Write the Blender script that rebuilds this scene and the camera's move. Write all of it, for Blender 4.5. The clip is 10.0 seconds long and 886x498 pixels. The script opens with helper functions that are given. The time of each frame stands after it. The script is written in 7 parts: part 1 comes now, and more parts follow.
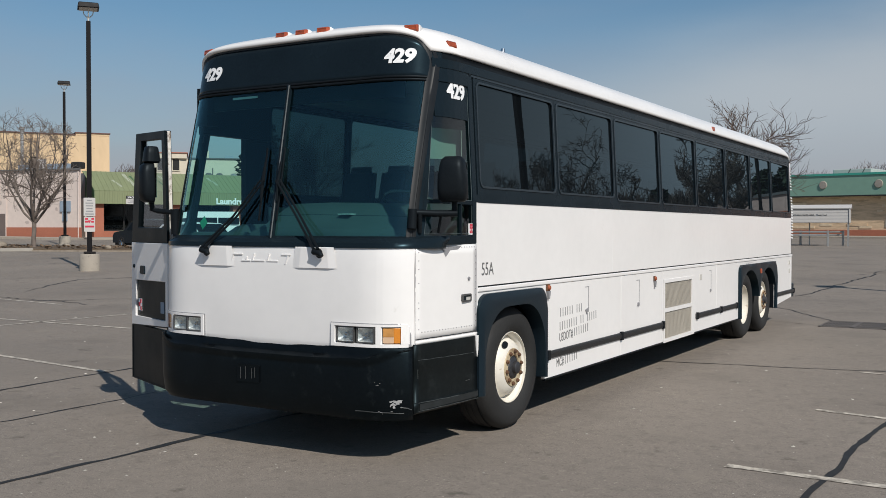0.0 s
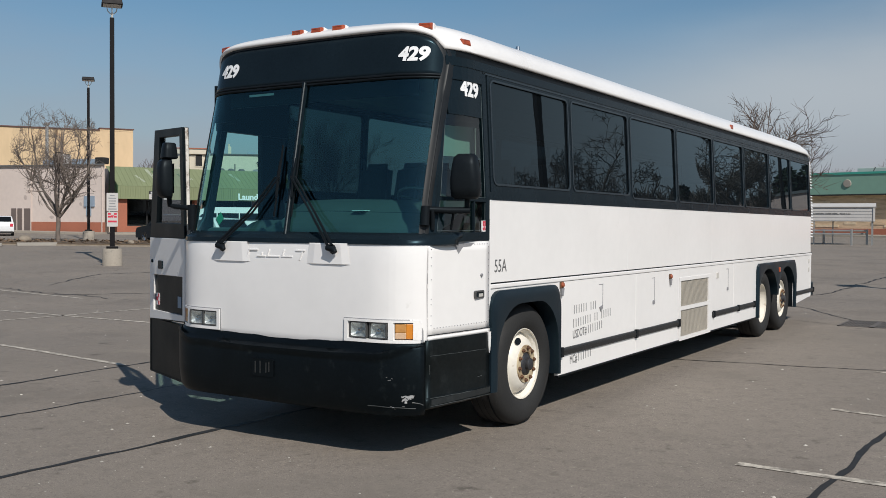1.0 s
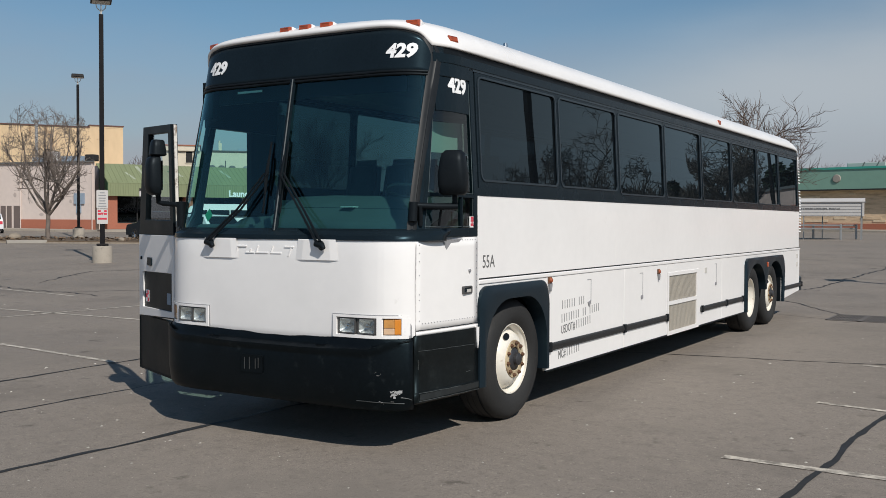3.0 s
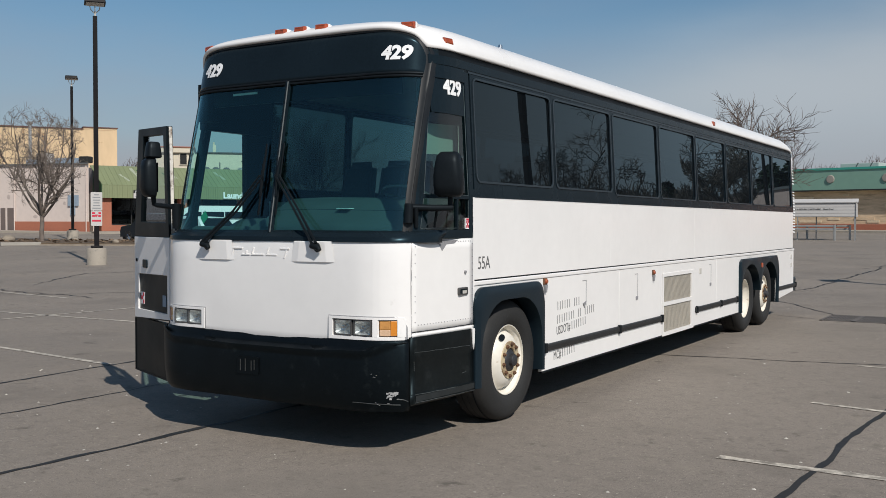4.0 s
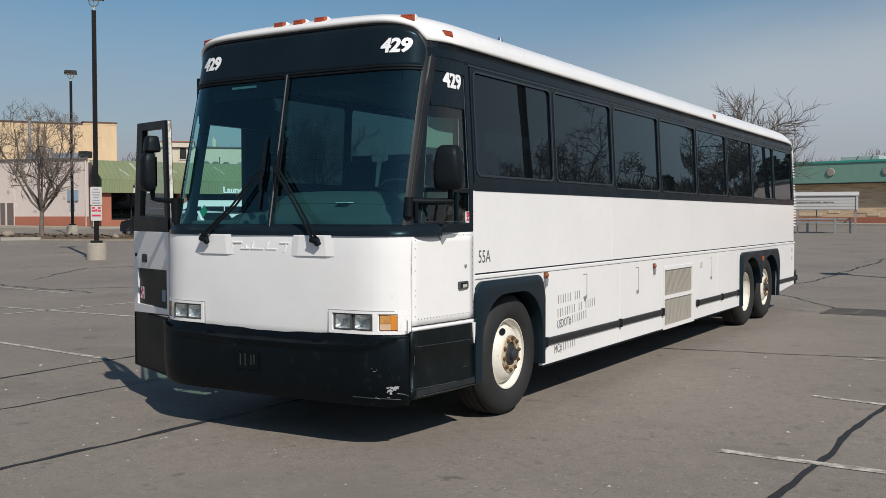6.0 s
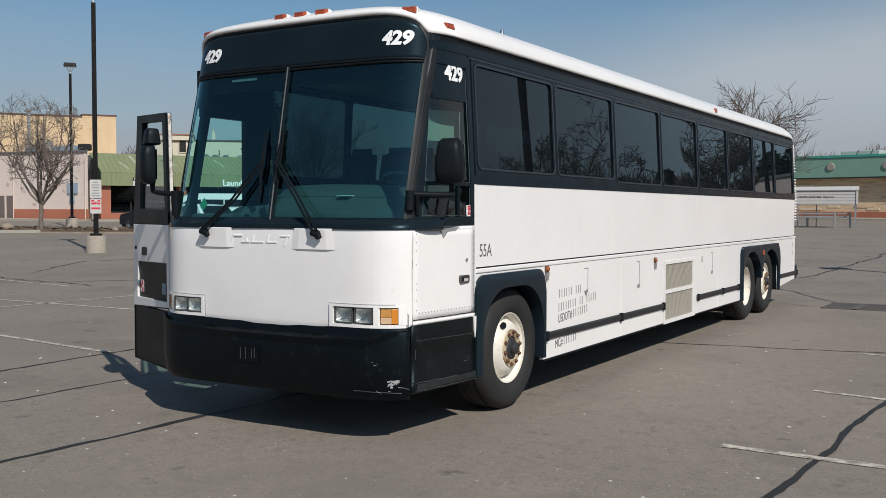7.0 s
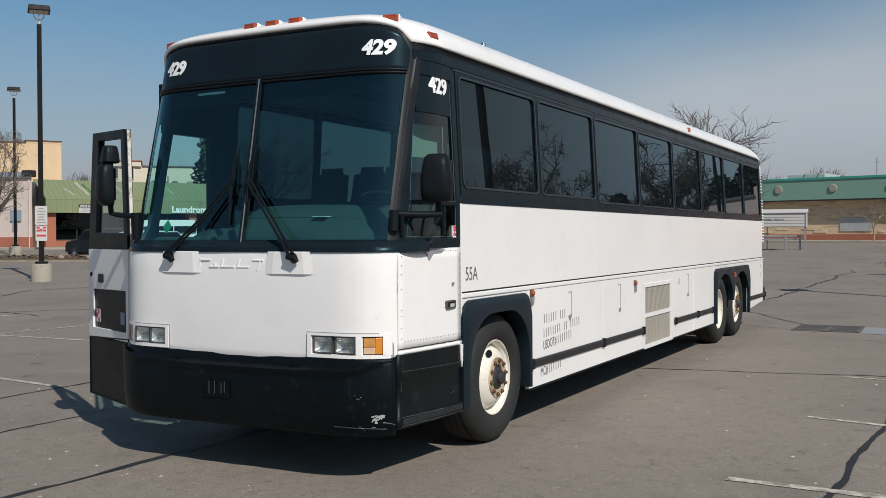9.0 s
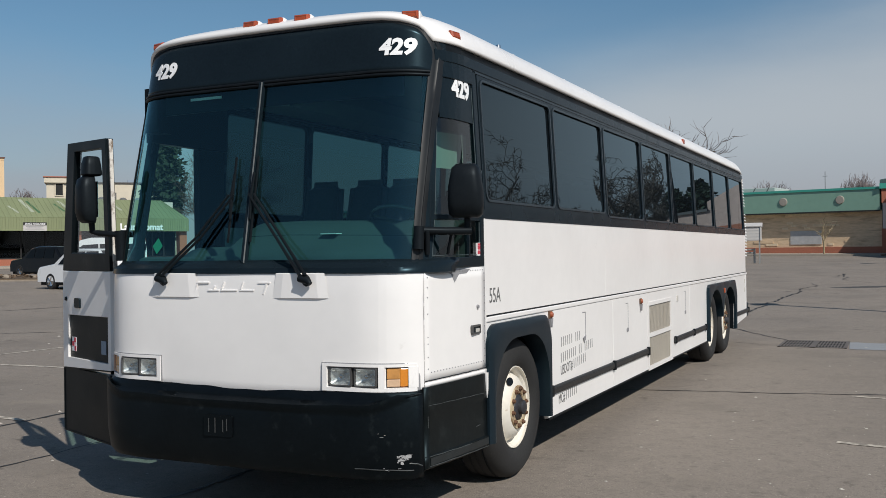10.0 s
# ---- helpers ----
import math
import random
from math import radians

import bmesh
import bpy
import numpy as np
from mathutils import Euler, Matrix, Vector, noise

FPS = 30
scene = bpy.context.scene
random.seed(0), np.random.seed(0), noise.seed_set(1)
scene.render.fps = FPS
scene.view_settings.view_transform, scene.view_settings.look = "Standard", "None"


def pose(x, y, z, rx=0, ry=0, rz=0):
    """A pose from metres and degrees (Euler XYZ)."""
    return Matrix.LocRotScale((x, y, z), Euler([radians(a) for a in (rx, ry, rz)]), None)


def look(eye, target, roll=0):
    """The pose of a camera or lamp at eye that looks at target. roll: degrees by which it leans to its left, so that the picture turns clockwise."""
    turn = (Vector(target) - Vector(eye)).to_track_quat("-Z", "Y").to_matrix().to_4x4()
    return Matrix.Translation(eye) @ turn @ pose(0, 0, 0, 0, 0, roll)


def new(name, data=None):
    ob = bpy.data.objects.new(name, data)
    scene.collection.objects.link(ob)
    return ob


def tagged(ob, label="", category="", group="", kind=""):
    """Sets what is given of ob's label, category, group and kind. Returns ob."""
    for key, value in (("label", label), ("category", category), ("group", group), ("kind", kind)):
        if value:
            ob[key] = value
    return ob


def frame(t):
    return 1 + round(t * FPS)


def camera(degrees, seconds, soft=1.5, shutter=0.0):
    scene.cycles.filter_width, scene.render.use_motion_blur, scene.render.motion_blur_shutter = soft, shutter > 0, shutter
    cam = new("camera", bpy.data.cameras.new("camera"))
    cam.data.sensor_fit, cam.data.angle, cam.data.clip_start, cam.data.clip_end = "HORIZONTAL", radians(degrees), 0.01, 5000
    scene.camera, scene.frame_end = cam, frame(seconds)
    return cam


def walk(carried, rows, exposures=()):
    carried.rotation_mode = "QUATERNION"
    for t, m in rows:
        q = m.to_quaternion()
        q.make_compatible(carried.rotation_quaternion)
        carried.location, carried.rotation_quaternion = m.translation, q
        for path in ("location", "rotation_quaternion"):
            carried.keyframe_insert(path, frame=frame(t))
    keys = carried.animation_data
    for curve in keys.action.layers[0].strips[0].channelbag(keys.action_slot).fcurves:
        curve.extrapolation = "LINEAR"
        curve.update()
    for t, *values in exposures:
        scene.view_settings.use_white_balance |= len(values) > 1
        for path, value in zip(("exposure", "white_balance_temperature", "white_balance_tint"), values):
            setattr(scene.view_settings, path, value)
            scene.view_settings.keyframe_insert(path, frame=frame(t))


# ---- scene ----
cam = camera(48.7, 10.0, soft=0.5)
PATH = [
    (0, (3.644, -5.484, 1.692), (2.625, -3.764, 1.65), 0.1),
    (0.5, (3.687, -5.484, 1.695), (2.652, -3.773, 1.643), 0.4),
    (1, (3.725, -5.495, 1.694), (2.669, -3.798, 1.645), 0.4),
    (1.5, (3.747, -5.505, 1.692), (2.686, -3.81, 1.638), 0.3),
    (2, (3.755, -5.512, 1.692), (2.694, -3.818, 1.633), 0.1),
    (2.5, (3.765, -5.508, 1.692), (2.715, -3.807, 1.633), 0.2),
    (4, (3.767, -5.528, 1.694), (2.735, -3.816, 1.64), 0.1),
    (4.5, (3.767, -5.513, 1.695), (2.739, -3.798, 1.638), 0.1),
    (5, (3.765, -5.512, 1.693), (2.738, -3.796, 1.636), -0.0),
    (5.5, (3.757, -5.508, 1.692), (2.726, -3.795, 1.632), -0.1),
    (7, (3.727, -5.487, 1.69), (2.696, -3.775, 1.611), 0.1),
    (7.5, (3.697, -5.468, 1.691), (2.675, -3.751, 1.609), 0.0),
    (8, (3.644, -5.439, 1.692), (2.657, -3.701, 1.622), -0.1),
    (8.5, (3.5, -5.379, 1.673), (2.541, -3.624, 1.625), -0.3),
    (9, (3.269, -5.196, 1.657), (2.325, -3.433, 1.63), -0.3),
    (9.5, (2.986, -5.001, 1.665), (2.065, -3.226, 1.649), -0.3),
    (10, (2.535, -4.859, 1.679), (1.684, -3.049, 1.683), -0.7),
]
walk(cam, [(t, look(eye, target, roll)) for t, eye, target, roll in PATH])

# ---- light ----
SUN_AZ, SUN_EL = 122.6, 41.5
world = bpy.data.worlds.new("sky")
scene.world = world
world.use_nodes = True
wn, wl = world.node_tree.nodes, world.node_tree.links
sky = wn.new("ShaderNodeTexSky")
sky.sky_type, sky.sun_disc = "NISHITA", False
sky.sun_elevation, sky.sun_rotation = radians(SUN_EL), radians(SUN_AZ)
sky.air_density, sky.dust_density, sky.ozone_density = 1.0, 0.4, 3.5
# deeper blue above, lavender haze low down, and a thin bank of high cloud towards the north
def world_math(kind, a, b, c=None):
    nd = wn.new("ShaderNodeMath")
    nd.operation = kind
    for i, v in enumerate((a, b, c)):
        if isinstance(v, (int, float)):
            nd.inputs[i].default_value = v
        elif v is not None:
            wl.new(v, nd.inputs[i])
    return nd.outputs[0]


def world_ramp(value, lo, hi, a, b):
    nd = wn.new("ShaderNodeMapRange")
    nd.interpolation_type = "SMOOTHSTEP"
    for i, v in enumerate((lo, hi, a, b)):
        nd.inputs[i + 1].default_value = v
    wl.new(value, nd.inputs[0])
    return nd.outputs[0]


def world_mix(fac, below, colour, blend="MIX"):
    nd = wn.new("ShaderNodeMix")
    nd.data_type, nd.blend_type = "RGBA", blend
    nd.inputs[7].default_value = (*colour, 1)
    if isinstance(fac, float):
        nd.inputs[0].default_value = fac
    else:
        wl.new(fac, nd.inputs[0])
    wl.new(below, nd.inputs[6])
    return nd.outputs[2]


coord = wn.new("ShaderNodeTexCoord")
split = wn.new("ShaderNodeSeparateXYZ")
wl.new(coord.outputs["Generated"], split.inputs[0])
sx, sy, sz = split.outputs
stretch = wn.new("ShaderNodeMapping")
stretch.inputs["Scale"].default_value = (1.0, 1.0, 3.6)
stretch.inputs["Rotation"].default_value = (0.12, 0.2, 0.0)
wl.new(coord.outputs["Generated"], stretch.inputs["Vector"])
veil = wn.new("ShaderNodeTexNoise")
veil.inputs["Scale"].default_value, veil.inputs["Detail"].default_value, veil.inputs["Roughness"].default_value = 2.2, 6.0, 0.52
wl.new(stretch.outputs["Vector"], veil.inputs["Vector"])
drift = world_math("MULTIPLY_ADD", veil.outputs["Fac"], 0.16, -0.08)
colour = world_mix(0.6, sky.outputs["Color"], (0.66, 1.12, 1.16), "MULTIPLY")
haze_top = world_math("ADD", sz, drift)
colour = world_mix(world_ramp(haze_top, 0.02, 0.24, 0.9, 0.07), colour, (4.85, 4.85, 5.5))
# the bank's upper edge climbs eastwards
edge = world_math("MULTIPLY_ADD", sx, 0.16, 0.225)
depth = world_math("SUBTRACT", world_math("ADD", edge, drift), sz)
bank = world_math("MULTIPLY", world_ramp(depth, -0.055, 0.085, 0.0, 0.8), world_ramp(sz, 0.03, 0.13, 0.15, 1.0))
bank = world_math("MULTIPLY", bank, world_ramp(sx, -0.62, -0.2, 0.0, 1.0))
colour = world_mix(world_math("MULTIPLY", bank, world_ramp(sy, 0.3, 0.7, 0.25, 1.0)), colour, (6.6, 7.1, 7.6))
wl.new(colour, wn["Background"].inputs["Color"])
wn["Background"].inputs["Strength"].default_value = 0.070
lamp = bpy.data.lights.new("sun", "SUN")
lamp.energy, lamp.angle, lamp.color = 4.12, radians(0.5), (1.0, 0.95, 0.88)
sun_ob = new("sun", lamp)
az, el = radians(SUN_AZ), radians(SUN_EL)
sun_from = Vector((math.sin(az) * math.cos(el), math.cos(az) * math.cos(el), math.sin(el)))
sun_ob.matrix_world = look(sun_from * 80, (0, 0, 0))


# ---- materials ----
def material(name, colour, rough=0.6, metal=0.0, vary=0.12, fine=60.0, coarse=2.5, bump=0.0, dark=None, coat=0.0,
             spots=0.0, streak=None, ior=1.45, per_object=0.0, sheen=None):
    """A surface with variation at two scales; dark: colour of worn or dirty places; spots: how much of it shows."""
    m = bpy.data.materials.new(name)
    m.use_nodes = True
    n, l = m.node_tree.nodes, m.node_tree.links
    b = n["Principled BSDF"]
    b.inputs["Metallic"].default_value, b.inputs["Roughness"].default_value = metal, rough
    b.inputs["IOR"].default_value = ior
    if sheen:
        b.inputs["Specular Tint"].default_value = (*sheen, 1)
    b.inputs["Coat Weight"].default_value, b.inputs["Coat Roughness"].default_value = coat, 0.08
    tc = n.new("ShaderNodeTexCoord")
    mp = n.new("ShaderNodeMapping")
    if streak:
        mp.inputs["Scale"].default_value = streak
    l.new(tc.outputs["Object"], mp.inputs["Vector"])
    a, c = n.new("ShaderNodeTexNoise"), n.new("ShaderNodeTexNoise")
    for tex, scale, detail in ((a, fine, 4.0), (c, coarse, 5.0)):
        tex.inputs["Scale"].default_value, tex.inputs["Detail"].default_value = scale, detail
        l.new(mp.outputs["Vector"], tex.inputs["Vector"])
    add = n.new("ShaderNodeMath")
    add.operation = "ADD"
    l.new(a.outputs["Fac"], add.inputs[0])
    l.new(c.outputs["Fac"], add.inputs[1])
    rng = n.new("ShaderNodeMapRange")
    rng.inputs[1].default_value, rng.inputs[2].default_value = 0.6, 1.4
    rng.inputs[3].default_value, rng.inputs[4].default_value = 1 - vary, 1 + vary
    l.new(add.outputs[0], rng.inputs[0])
    out = rng.outputs[0]
    if per_object:
        info = n.new("ShaderNodeObjectInfo")
        pr = n.new("ShaderNodeMapRange")
        pr.inputs[3].default_value, pr.inputs[4].default_value = 1 - per_object, 1 + per_object
        l.new(info.outputs["Random"], pr.inputs[0])
        mul = n.new("ShaderNodeMath")
        mul.operation = "MULTIPLY"
        l.new(out, mul.inputs[0])
        l.new(pr.outputs[0], mul.inputs[1])
        out = mul.outputs[0]
    tint = n.new("ShaderNodeVectorMath")
    tint.operation = "SCALE"
    tint.inputs[0].default_value = colour
    l.new(out, tint.inputs["Scale"])
    result = tint.outputs[0]
    if dark:
        sp = n.new("ShaderNodeTexNoise")
        sp.inputs["Scale"].default_value, sp.inputs["Detail"].default_value, sp.inputs["Roughness"].default_value = coarse * 3.1, 8.0, 0.65
        l.new(mp.outputs["Vector"], sp.inputs["Vector"])
        sr = n.new("ShaderNodeMapRange")
        sr.inputs[1].default_value, sr.inputs[2].default_value = 0.72 - spots * 0.35, 0.86 - spots * 0.3
        l.new(sp.outputs["Fac"], sr.inputs[0])
        mx = n.new("ShaderNodeMix")
        mx.data_type = "RGBA"
        mx.inputs[7].default_value = (*dark, 1)
        l.new(sr.outputs[0], mx.inputs[0])
        l.new(result, mx.inputs[6])
        result = mx.outputs[2]
    l.new(result, b.inputs["Base Color"])
    rr = n.new("ShaderNodeMapRange")
    rr.inputs[1].default_value, rr.inputs[2].default_value = 0.3, 0.7
    rr.inputs[3].default_value, rr.inputs[4].default_value = max(0.02, rough * 0.85), min(1, rough * 1.15)
    l.new(c.outputs["Fac"], rr.inputs[0])
    l.new(rr.outputs[0], b.inputs["Roughness"])
    if bump:
        bp = n.new("ShaderNodeBump")
        bp.inputs["Strength"].default_value, bp.inputs["Distance"].default_value = 0.6, bump
        l.new(a.outputs["Fac"], bp.inputs["Height"])
        l.new(bp.outputs["Normal"], b.inputs["Normal"])
    return m


def glass(name, tint, gloss_tint=(1, 1, 1), ior=1.5, wave=0.0, rough=0.0, gain=1.6, dust=0.0):
    """Thin tinted sheet: coloured see-through with a gloss that grows at grazing angles."""
    m = bpy.data.materials.new(name)
    m.use_nodes = True
    n, l = m.node_tree.nodes, m.node_tree.links
    n.remove(n["Principled BSDF"])
    clear, gl, mix, facing = n.new("ShaderNodeBsdfTransparent"), n.new("ShaderNodeBsdfGlossy"), n.new("ShaderNodeMixShader"), n.new("ShaderNodeLayerWeight")
    clear.inputs["Color"].default_value = (*tint, 1)
    gl.inputs["Color"].default_value, gl.inputs["Roughness"].default_value = (*gloss_tint, 1), rough
    facing.inputs["Blend"].default_value = 0.5
    power, scale = n.new("ShaderNodeMath"), n.new("ShaderNodeMath")
    power.operation, power.inputs[1].default_value = "POWER", 5.0
    f0 = ((ior - 1) / (ior + 1)) ** 2 * gain
    scale.operation, scale.inputs[1].default_value, scale.inputs[2].default_value = "MULTIPLY_ADD", 1 - f0, f0
    l.new(facing.outputs["Facing"], power.inputs[0])
    l.new(power.outputs[0], scale.inputs[0])
    l.new(scale.outputs[0], mix.inputs[0])
    l.new(clear.outputs[0], mix.inputs[1])
    l.new(gl.outputs[0], mix.inputs[2])
    if dust:
        film, over = n.new("ShaderNodeBsdfDiffuse"), n.new("ShaderNodeMixShader")
        film.inputs["Color"].default_value, over.inputs[0].default_value = (0.36, 0.46, 0.56, 1), dust
        l.new(mix.outputs[0], over.inputs[1])
        l.new(film.outputs[0], over.inputs[2])
        l.new(over.outputs[0], n["Material Output"].inputs["Surface"])
    else:
        l.new(mix.outputs[0], n["Material Output"].inputs["Surface"])
    if wave:
        tc, ns, bp = n.new("ShaderNodeTexCoord"), n.new("ShaderNodeTexNoise"), n.new("ShaderNodeBump")
        ns.inputs["Scale"].default_value, ns.inputs["Detail"].default_value = 1.6, 1.0
        bp.inputs["Distance"].default_value = wave
        l.new(tc.outputs["Object"], ns.inputs["Vector"])
        l.new(ns.outputs["Fac"], bp.inputs["Height"])
        l.new(bp.outputs["Normal"], gl.inputs["Normal"])
    return m


WHITE = material("white_coach_paint", (0.832, 0.812, 0.793), 0.32, vary=0.03, fine=9, coarse=1.2, coat=0.25, dark=(0.62, 0.60, 0.56), spots=0.12)
BLACK = material("black_gloss_trim", (0.009, 0.015, 0.020), 0.26, vary=0.2, ior=1.22, sheen=(0.45, 0.8, 1.0))
RUBBER_TRIM = material("matt_black_rubber", (0.008, 0.010, 0.012), 0.45, vary=0.2, bump=0.0005, ior=1.22, sheen=(0.75, 0.9, 1.0))
BUMPER = material("scuffed_black_bumper_plastic", (0.0035, 0.0045, 0.0055), 0.42, vary=0.3, fine=40, dark=(0.014, 0.017, 0.018), spots=0.4, bump=0.0006, ior=1.27, sheen=(0.55, 0.85, 1.0))
SKIRT_PLASTIC = material("dusty_black_skirt_plastic", (0.007, 0.0088, 0.0095), 0.42, vary=0.4, fine=25, dark=(0.016, 0.019, 0.02), spots=0.45, ior=1.25, sheen=(0.6, 0.88, 1.0))
TRIM_GREY = material("greyed_rubber_trim", (0.0065, 0.008, 0.0095), 0.5, vary=0.3, fine=20)
# rubbed plastic, paled to carry the highlights of creases and edges
EDGE_SHEEN_RUB = material("grey_edge_sheen_and_rub", (0.05, 0.056, 0.056), 0.5, vary=0.5, fine=12)
WHEEL_RIM = material("polished_grey_wheel_grip", (0.10, 0.11, 0.11), 0.2, vary=0.2, coat=0.5)
SCUFF = material("scraped_plastic", (0.34, 0.34, 0.34), 0.8, vary=0.4, fine=30)
RAIL = material("weathered_grey_rubber", (0.026, 0.027, 0.028), 0.5, vary=0.35, fine=12, dark=(0.06, 0.06, 0.058), spots=0.3)
RAIL_INSERT = material("dark_rail_insert", (0.012, 0.013, 0.014), 0.35, vary=0.3, fine=10)
FLARE = material("satin_black_fender_plastic", (0.008, 0.014, 0.020), 0.36, vary=0.15, bump=0.0004, ior=1.4, sheen=(0.5, 0.85, 1.0))
TYRE = material("dusty_tyre_rubber", (0.019, 0.019, 0.019), 0.8, vary=0.25, bump=0.001, dark=(0.06, 0.057, 0.053), spots=0.25)
RIM = material("white_painted_steel_rim", (0.72, 0.68, 0.60), 0.45, vary=0.08, fine=20, coarse=5, dark=(0.30, 0.17, 0.07), spots=0.34)
RUSTY_LENS = material("grimy_orange_lens", (0.30, 0.075, 0.03), 0.35, vary=0.4, fine=60, dark=(0.12, 0.05, 0.03), spots=0.5)
RUST = material("rusty_steel", (0.13, 0.065, 0.035), 0.8, vary=0.4, fine=40, dark=(0.05, 0.035, 0.027), spots=0.5)
HUB = material("greasy_hub_metal", (0.06, 0.06, 0.065), 0.45, 0.5, vary=0.3)
CHROME = material("dull_chrome", (0.6, 0.6, 0.6), 0.22, 1.0, vary=0.1)
ALU = material("painted_grille_mesh", (0.52, 0.50, 0.46), 0.6, vary=0.1, fine=120)
GASKET_BEAD = material("pale_grey_rubber_bead", (0.085, 0.11, 0.115), 0.5, vary=0.3, fine=30)
SCREEN = material("dusty_tan_screen", (0.40, 0.365, 0.31), 0.7, vary=0.12, fine=150)
AMBER = material("amber_lens", (0.62, 0.22, 0.025), 0.18, vary=0.1, coat=0.4)
AMBER_PALE = material("glare_pale_amber_lens", (0.62, 0.42, 0.27), 0.2, vary=0.15, fine=30, coat=0.4)
AMBER_MID = material("light_amber_lens", (0.50, 0.24, 0.07), 0.2, vary=0.3, fine=30, coat=0.4)
AMBER_RED = material("orange_red_lens", (0.36, 0.065, 0.02), 0.2, vary=0.3, fine=25, coat=0.4)
DARKTEXT = material("dark_grey_lettering", (0.13, 0.13, 0.13), 0.6, vary=0.1)
PALETEXT = material("faded_grey_lettering", (0.27, 0.27, 0.27), 0.6, vary=0.1)
WHITETEXT = material("white_lettering", (0.85, 0.85, 0.85), 0.5, vary=0.02)
GREYBAR = material("grey_print", (0.25, 0.25, 0.26), 0.6)
RED = material("red_print", (0.55, 0.03, 0.06), 0.5)
BLUEGREY = material("blue_grey_paint", (0.25, 0.31, 0.38), 0.7)
GREEN_STICKER = material("green_sticker", (0.05, 0.32, 0.17), 0.5)
INTERIOR = material("grey_interior_lining", (0.42, 0.44, 0.45), 0.8, vary=0.08)
SEAT = material("dark_blue_seat_fabric", (0.06, 0.065, 0.085), 0.9, vary=0.2, bump=0.001)
SIGN_PAPER = material("white_paper", (0.7, 0.7, 0.68), 0.8, vary=0.05)
DASH = material("grey_dashboard_plastic", (0.066, 0.073, 0.075), 0.6, vary=0.2, fine=3, coarse=1)
FLOORMAT = material("dark_floor_covering", (0.04, 0.04, 0.045), 0.8)
SIDE_GLASS = glass("dark_tinted_side_glass", (0.042, 0.066, 0.084), (0.70, 0.9, 1.0), ior=1.5, wave=0.0004, gain=1.0, dust=0.011)
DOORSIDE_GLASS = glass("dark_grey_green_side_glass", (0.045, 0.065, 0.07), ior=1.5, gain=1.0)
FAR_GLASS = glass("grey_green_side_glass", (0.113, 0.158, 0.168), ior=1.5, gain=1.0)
DRIVER_GLASS = glass("green_tinted_driver_glass", (0.42, 0.60, 0.56), ior=1.5)
WINDSHIELD = glass("green_tinted_windshield_glass", (0.46, 0.80, 0.77), (0.64, 0.97, 1.0), ior=1.5, gain=1.8)
CLEAR = glass("clear_lamp_glass", (0.9, 0.92, 0.92), ior=1.5)
DOOR_GLASS = glass("clear_door_glass", (0.78, 0.86, 0.86), ior=1.5)
SHOP_GLASS = glass("shop_window_glass", (0.5, 0.53, 0.53), ior=1.5, gain=0.5)
# lighter than the trim: edges catching light, put into the gasket's colour
GASKET = material("edge_lit_gasket", (0.022, 0.029, 0.036), 0.35, vary=0.2, ior=1.45, sheen=(0.6, 0.9, 1.0))
LAMP_GREY = material("dull_grey_lamp_rim", (0.10, 0.10, 0.10), 0.45, 0.3, vary=0.3, fine=30)
REFLECTOR = material("bright_lamp_reflector", (0.95, 0.95, 0.93), 0.38, 0.7, vary=0.3, fine=45, coarse=14, bump=0.002)
NAVE = material("yellowed_rusty_nave", (0.50, 0.41, 0.27), 0.6, vary=0.25, fine=25, dark=(0.17, 0.09, 0.04), spots=0.65)
MIRROR = material("mirror_glass", (0.8, 0.8, 0.8), 0.03, 1.0, vary=0.0)


# ---- building helpers ----
def part(name, bm, mat, parent=None, label="", smooth=None, thick=0.0, bevel=0.0, out=None, crisp=0):
    me = bpy.data.meshes.new(name)
    if out is None:
        bmesh.ops.recalc_face_normals(bm, faces=bm.faces)
    else:
        # open sheets of glass face outwards
        bm.normal_update()
        for f in bm.faces:
            if f.normal.dot(Vector(out)) < 0:
                f.normal_flip()
    bm.to_mesh(me)
    bm.free()
    if smooth:
        me.shade_smooth()
        me.set_sharp_from_angle(angle=radians(smooth))
    me.materials.append(mat)
    ob = new(name, me)
    ob.parent = parent
    if label:
        ob["label"] = label
    if thick:
        mod = ob.modifiers.new("thickness", "SOLIDIFY")
        mod.thickness, mod.offset = thick, 0.0
    if crisp:
        ob.modifiers.new("crisp_rim", "EDGE_SPLIT").split_angle = radians(crisp)
    if bevel:
        mod = ob.modifiers.new("soft_edges", "BEVEL")
        mod.width, mod.segments, mod.limit_method, mod.angle_limit = bevel, 2, "ANGLE", radians(40)
    return ob


def thing(name, label, category, at=(0, 0, 0), turn=0.0, group="", kind=""):
    ob = new(name)
    ob.matrix_world = pose(*at, 0, 0, turn)
    return tagged(ob, label, category, group, kind)


def box(bm, x0, x1, y0, y1, z0, z1, m=None):
    v = [bm.verts.new((x, y, z)) for z in (z0, z1) for y in (y0, y1) for x in (x0, x1)]
    for f in ((0, 2, 3, 1), (4, 5, 7, 6), (0, 1, 5, 4), (2, 6, 7, 3), (0, 4, 6, 2), (1, 3, 7, 5)):
        bm.faces.new([v[i] for i in f])
    if m is not None:
        bmesh.ops.transform(bm, matrix=m, verts=v)
    return v


def sheet(bm, rows):
    """A grid of faces through rows of points."""
    g = [[bm.verts.new(p) for p in r] for r in rows]
    for a, b in zip(g, g[1:]):
        for i in range(len(a) - 1):
            bm.faces.new((a[i], a[i + 1], b[i + 1], b[i]))
    return g


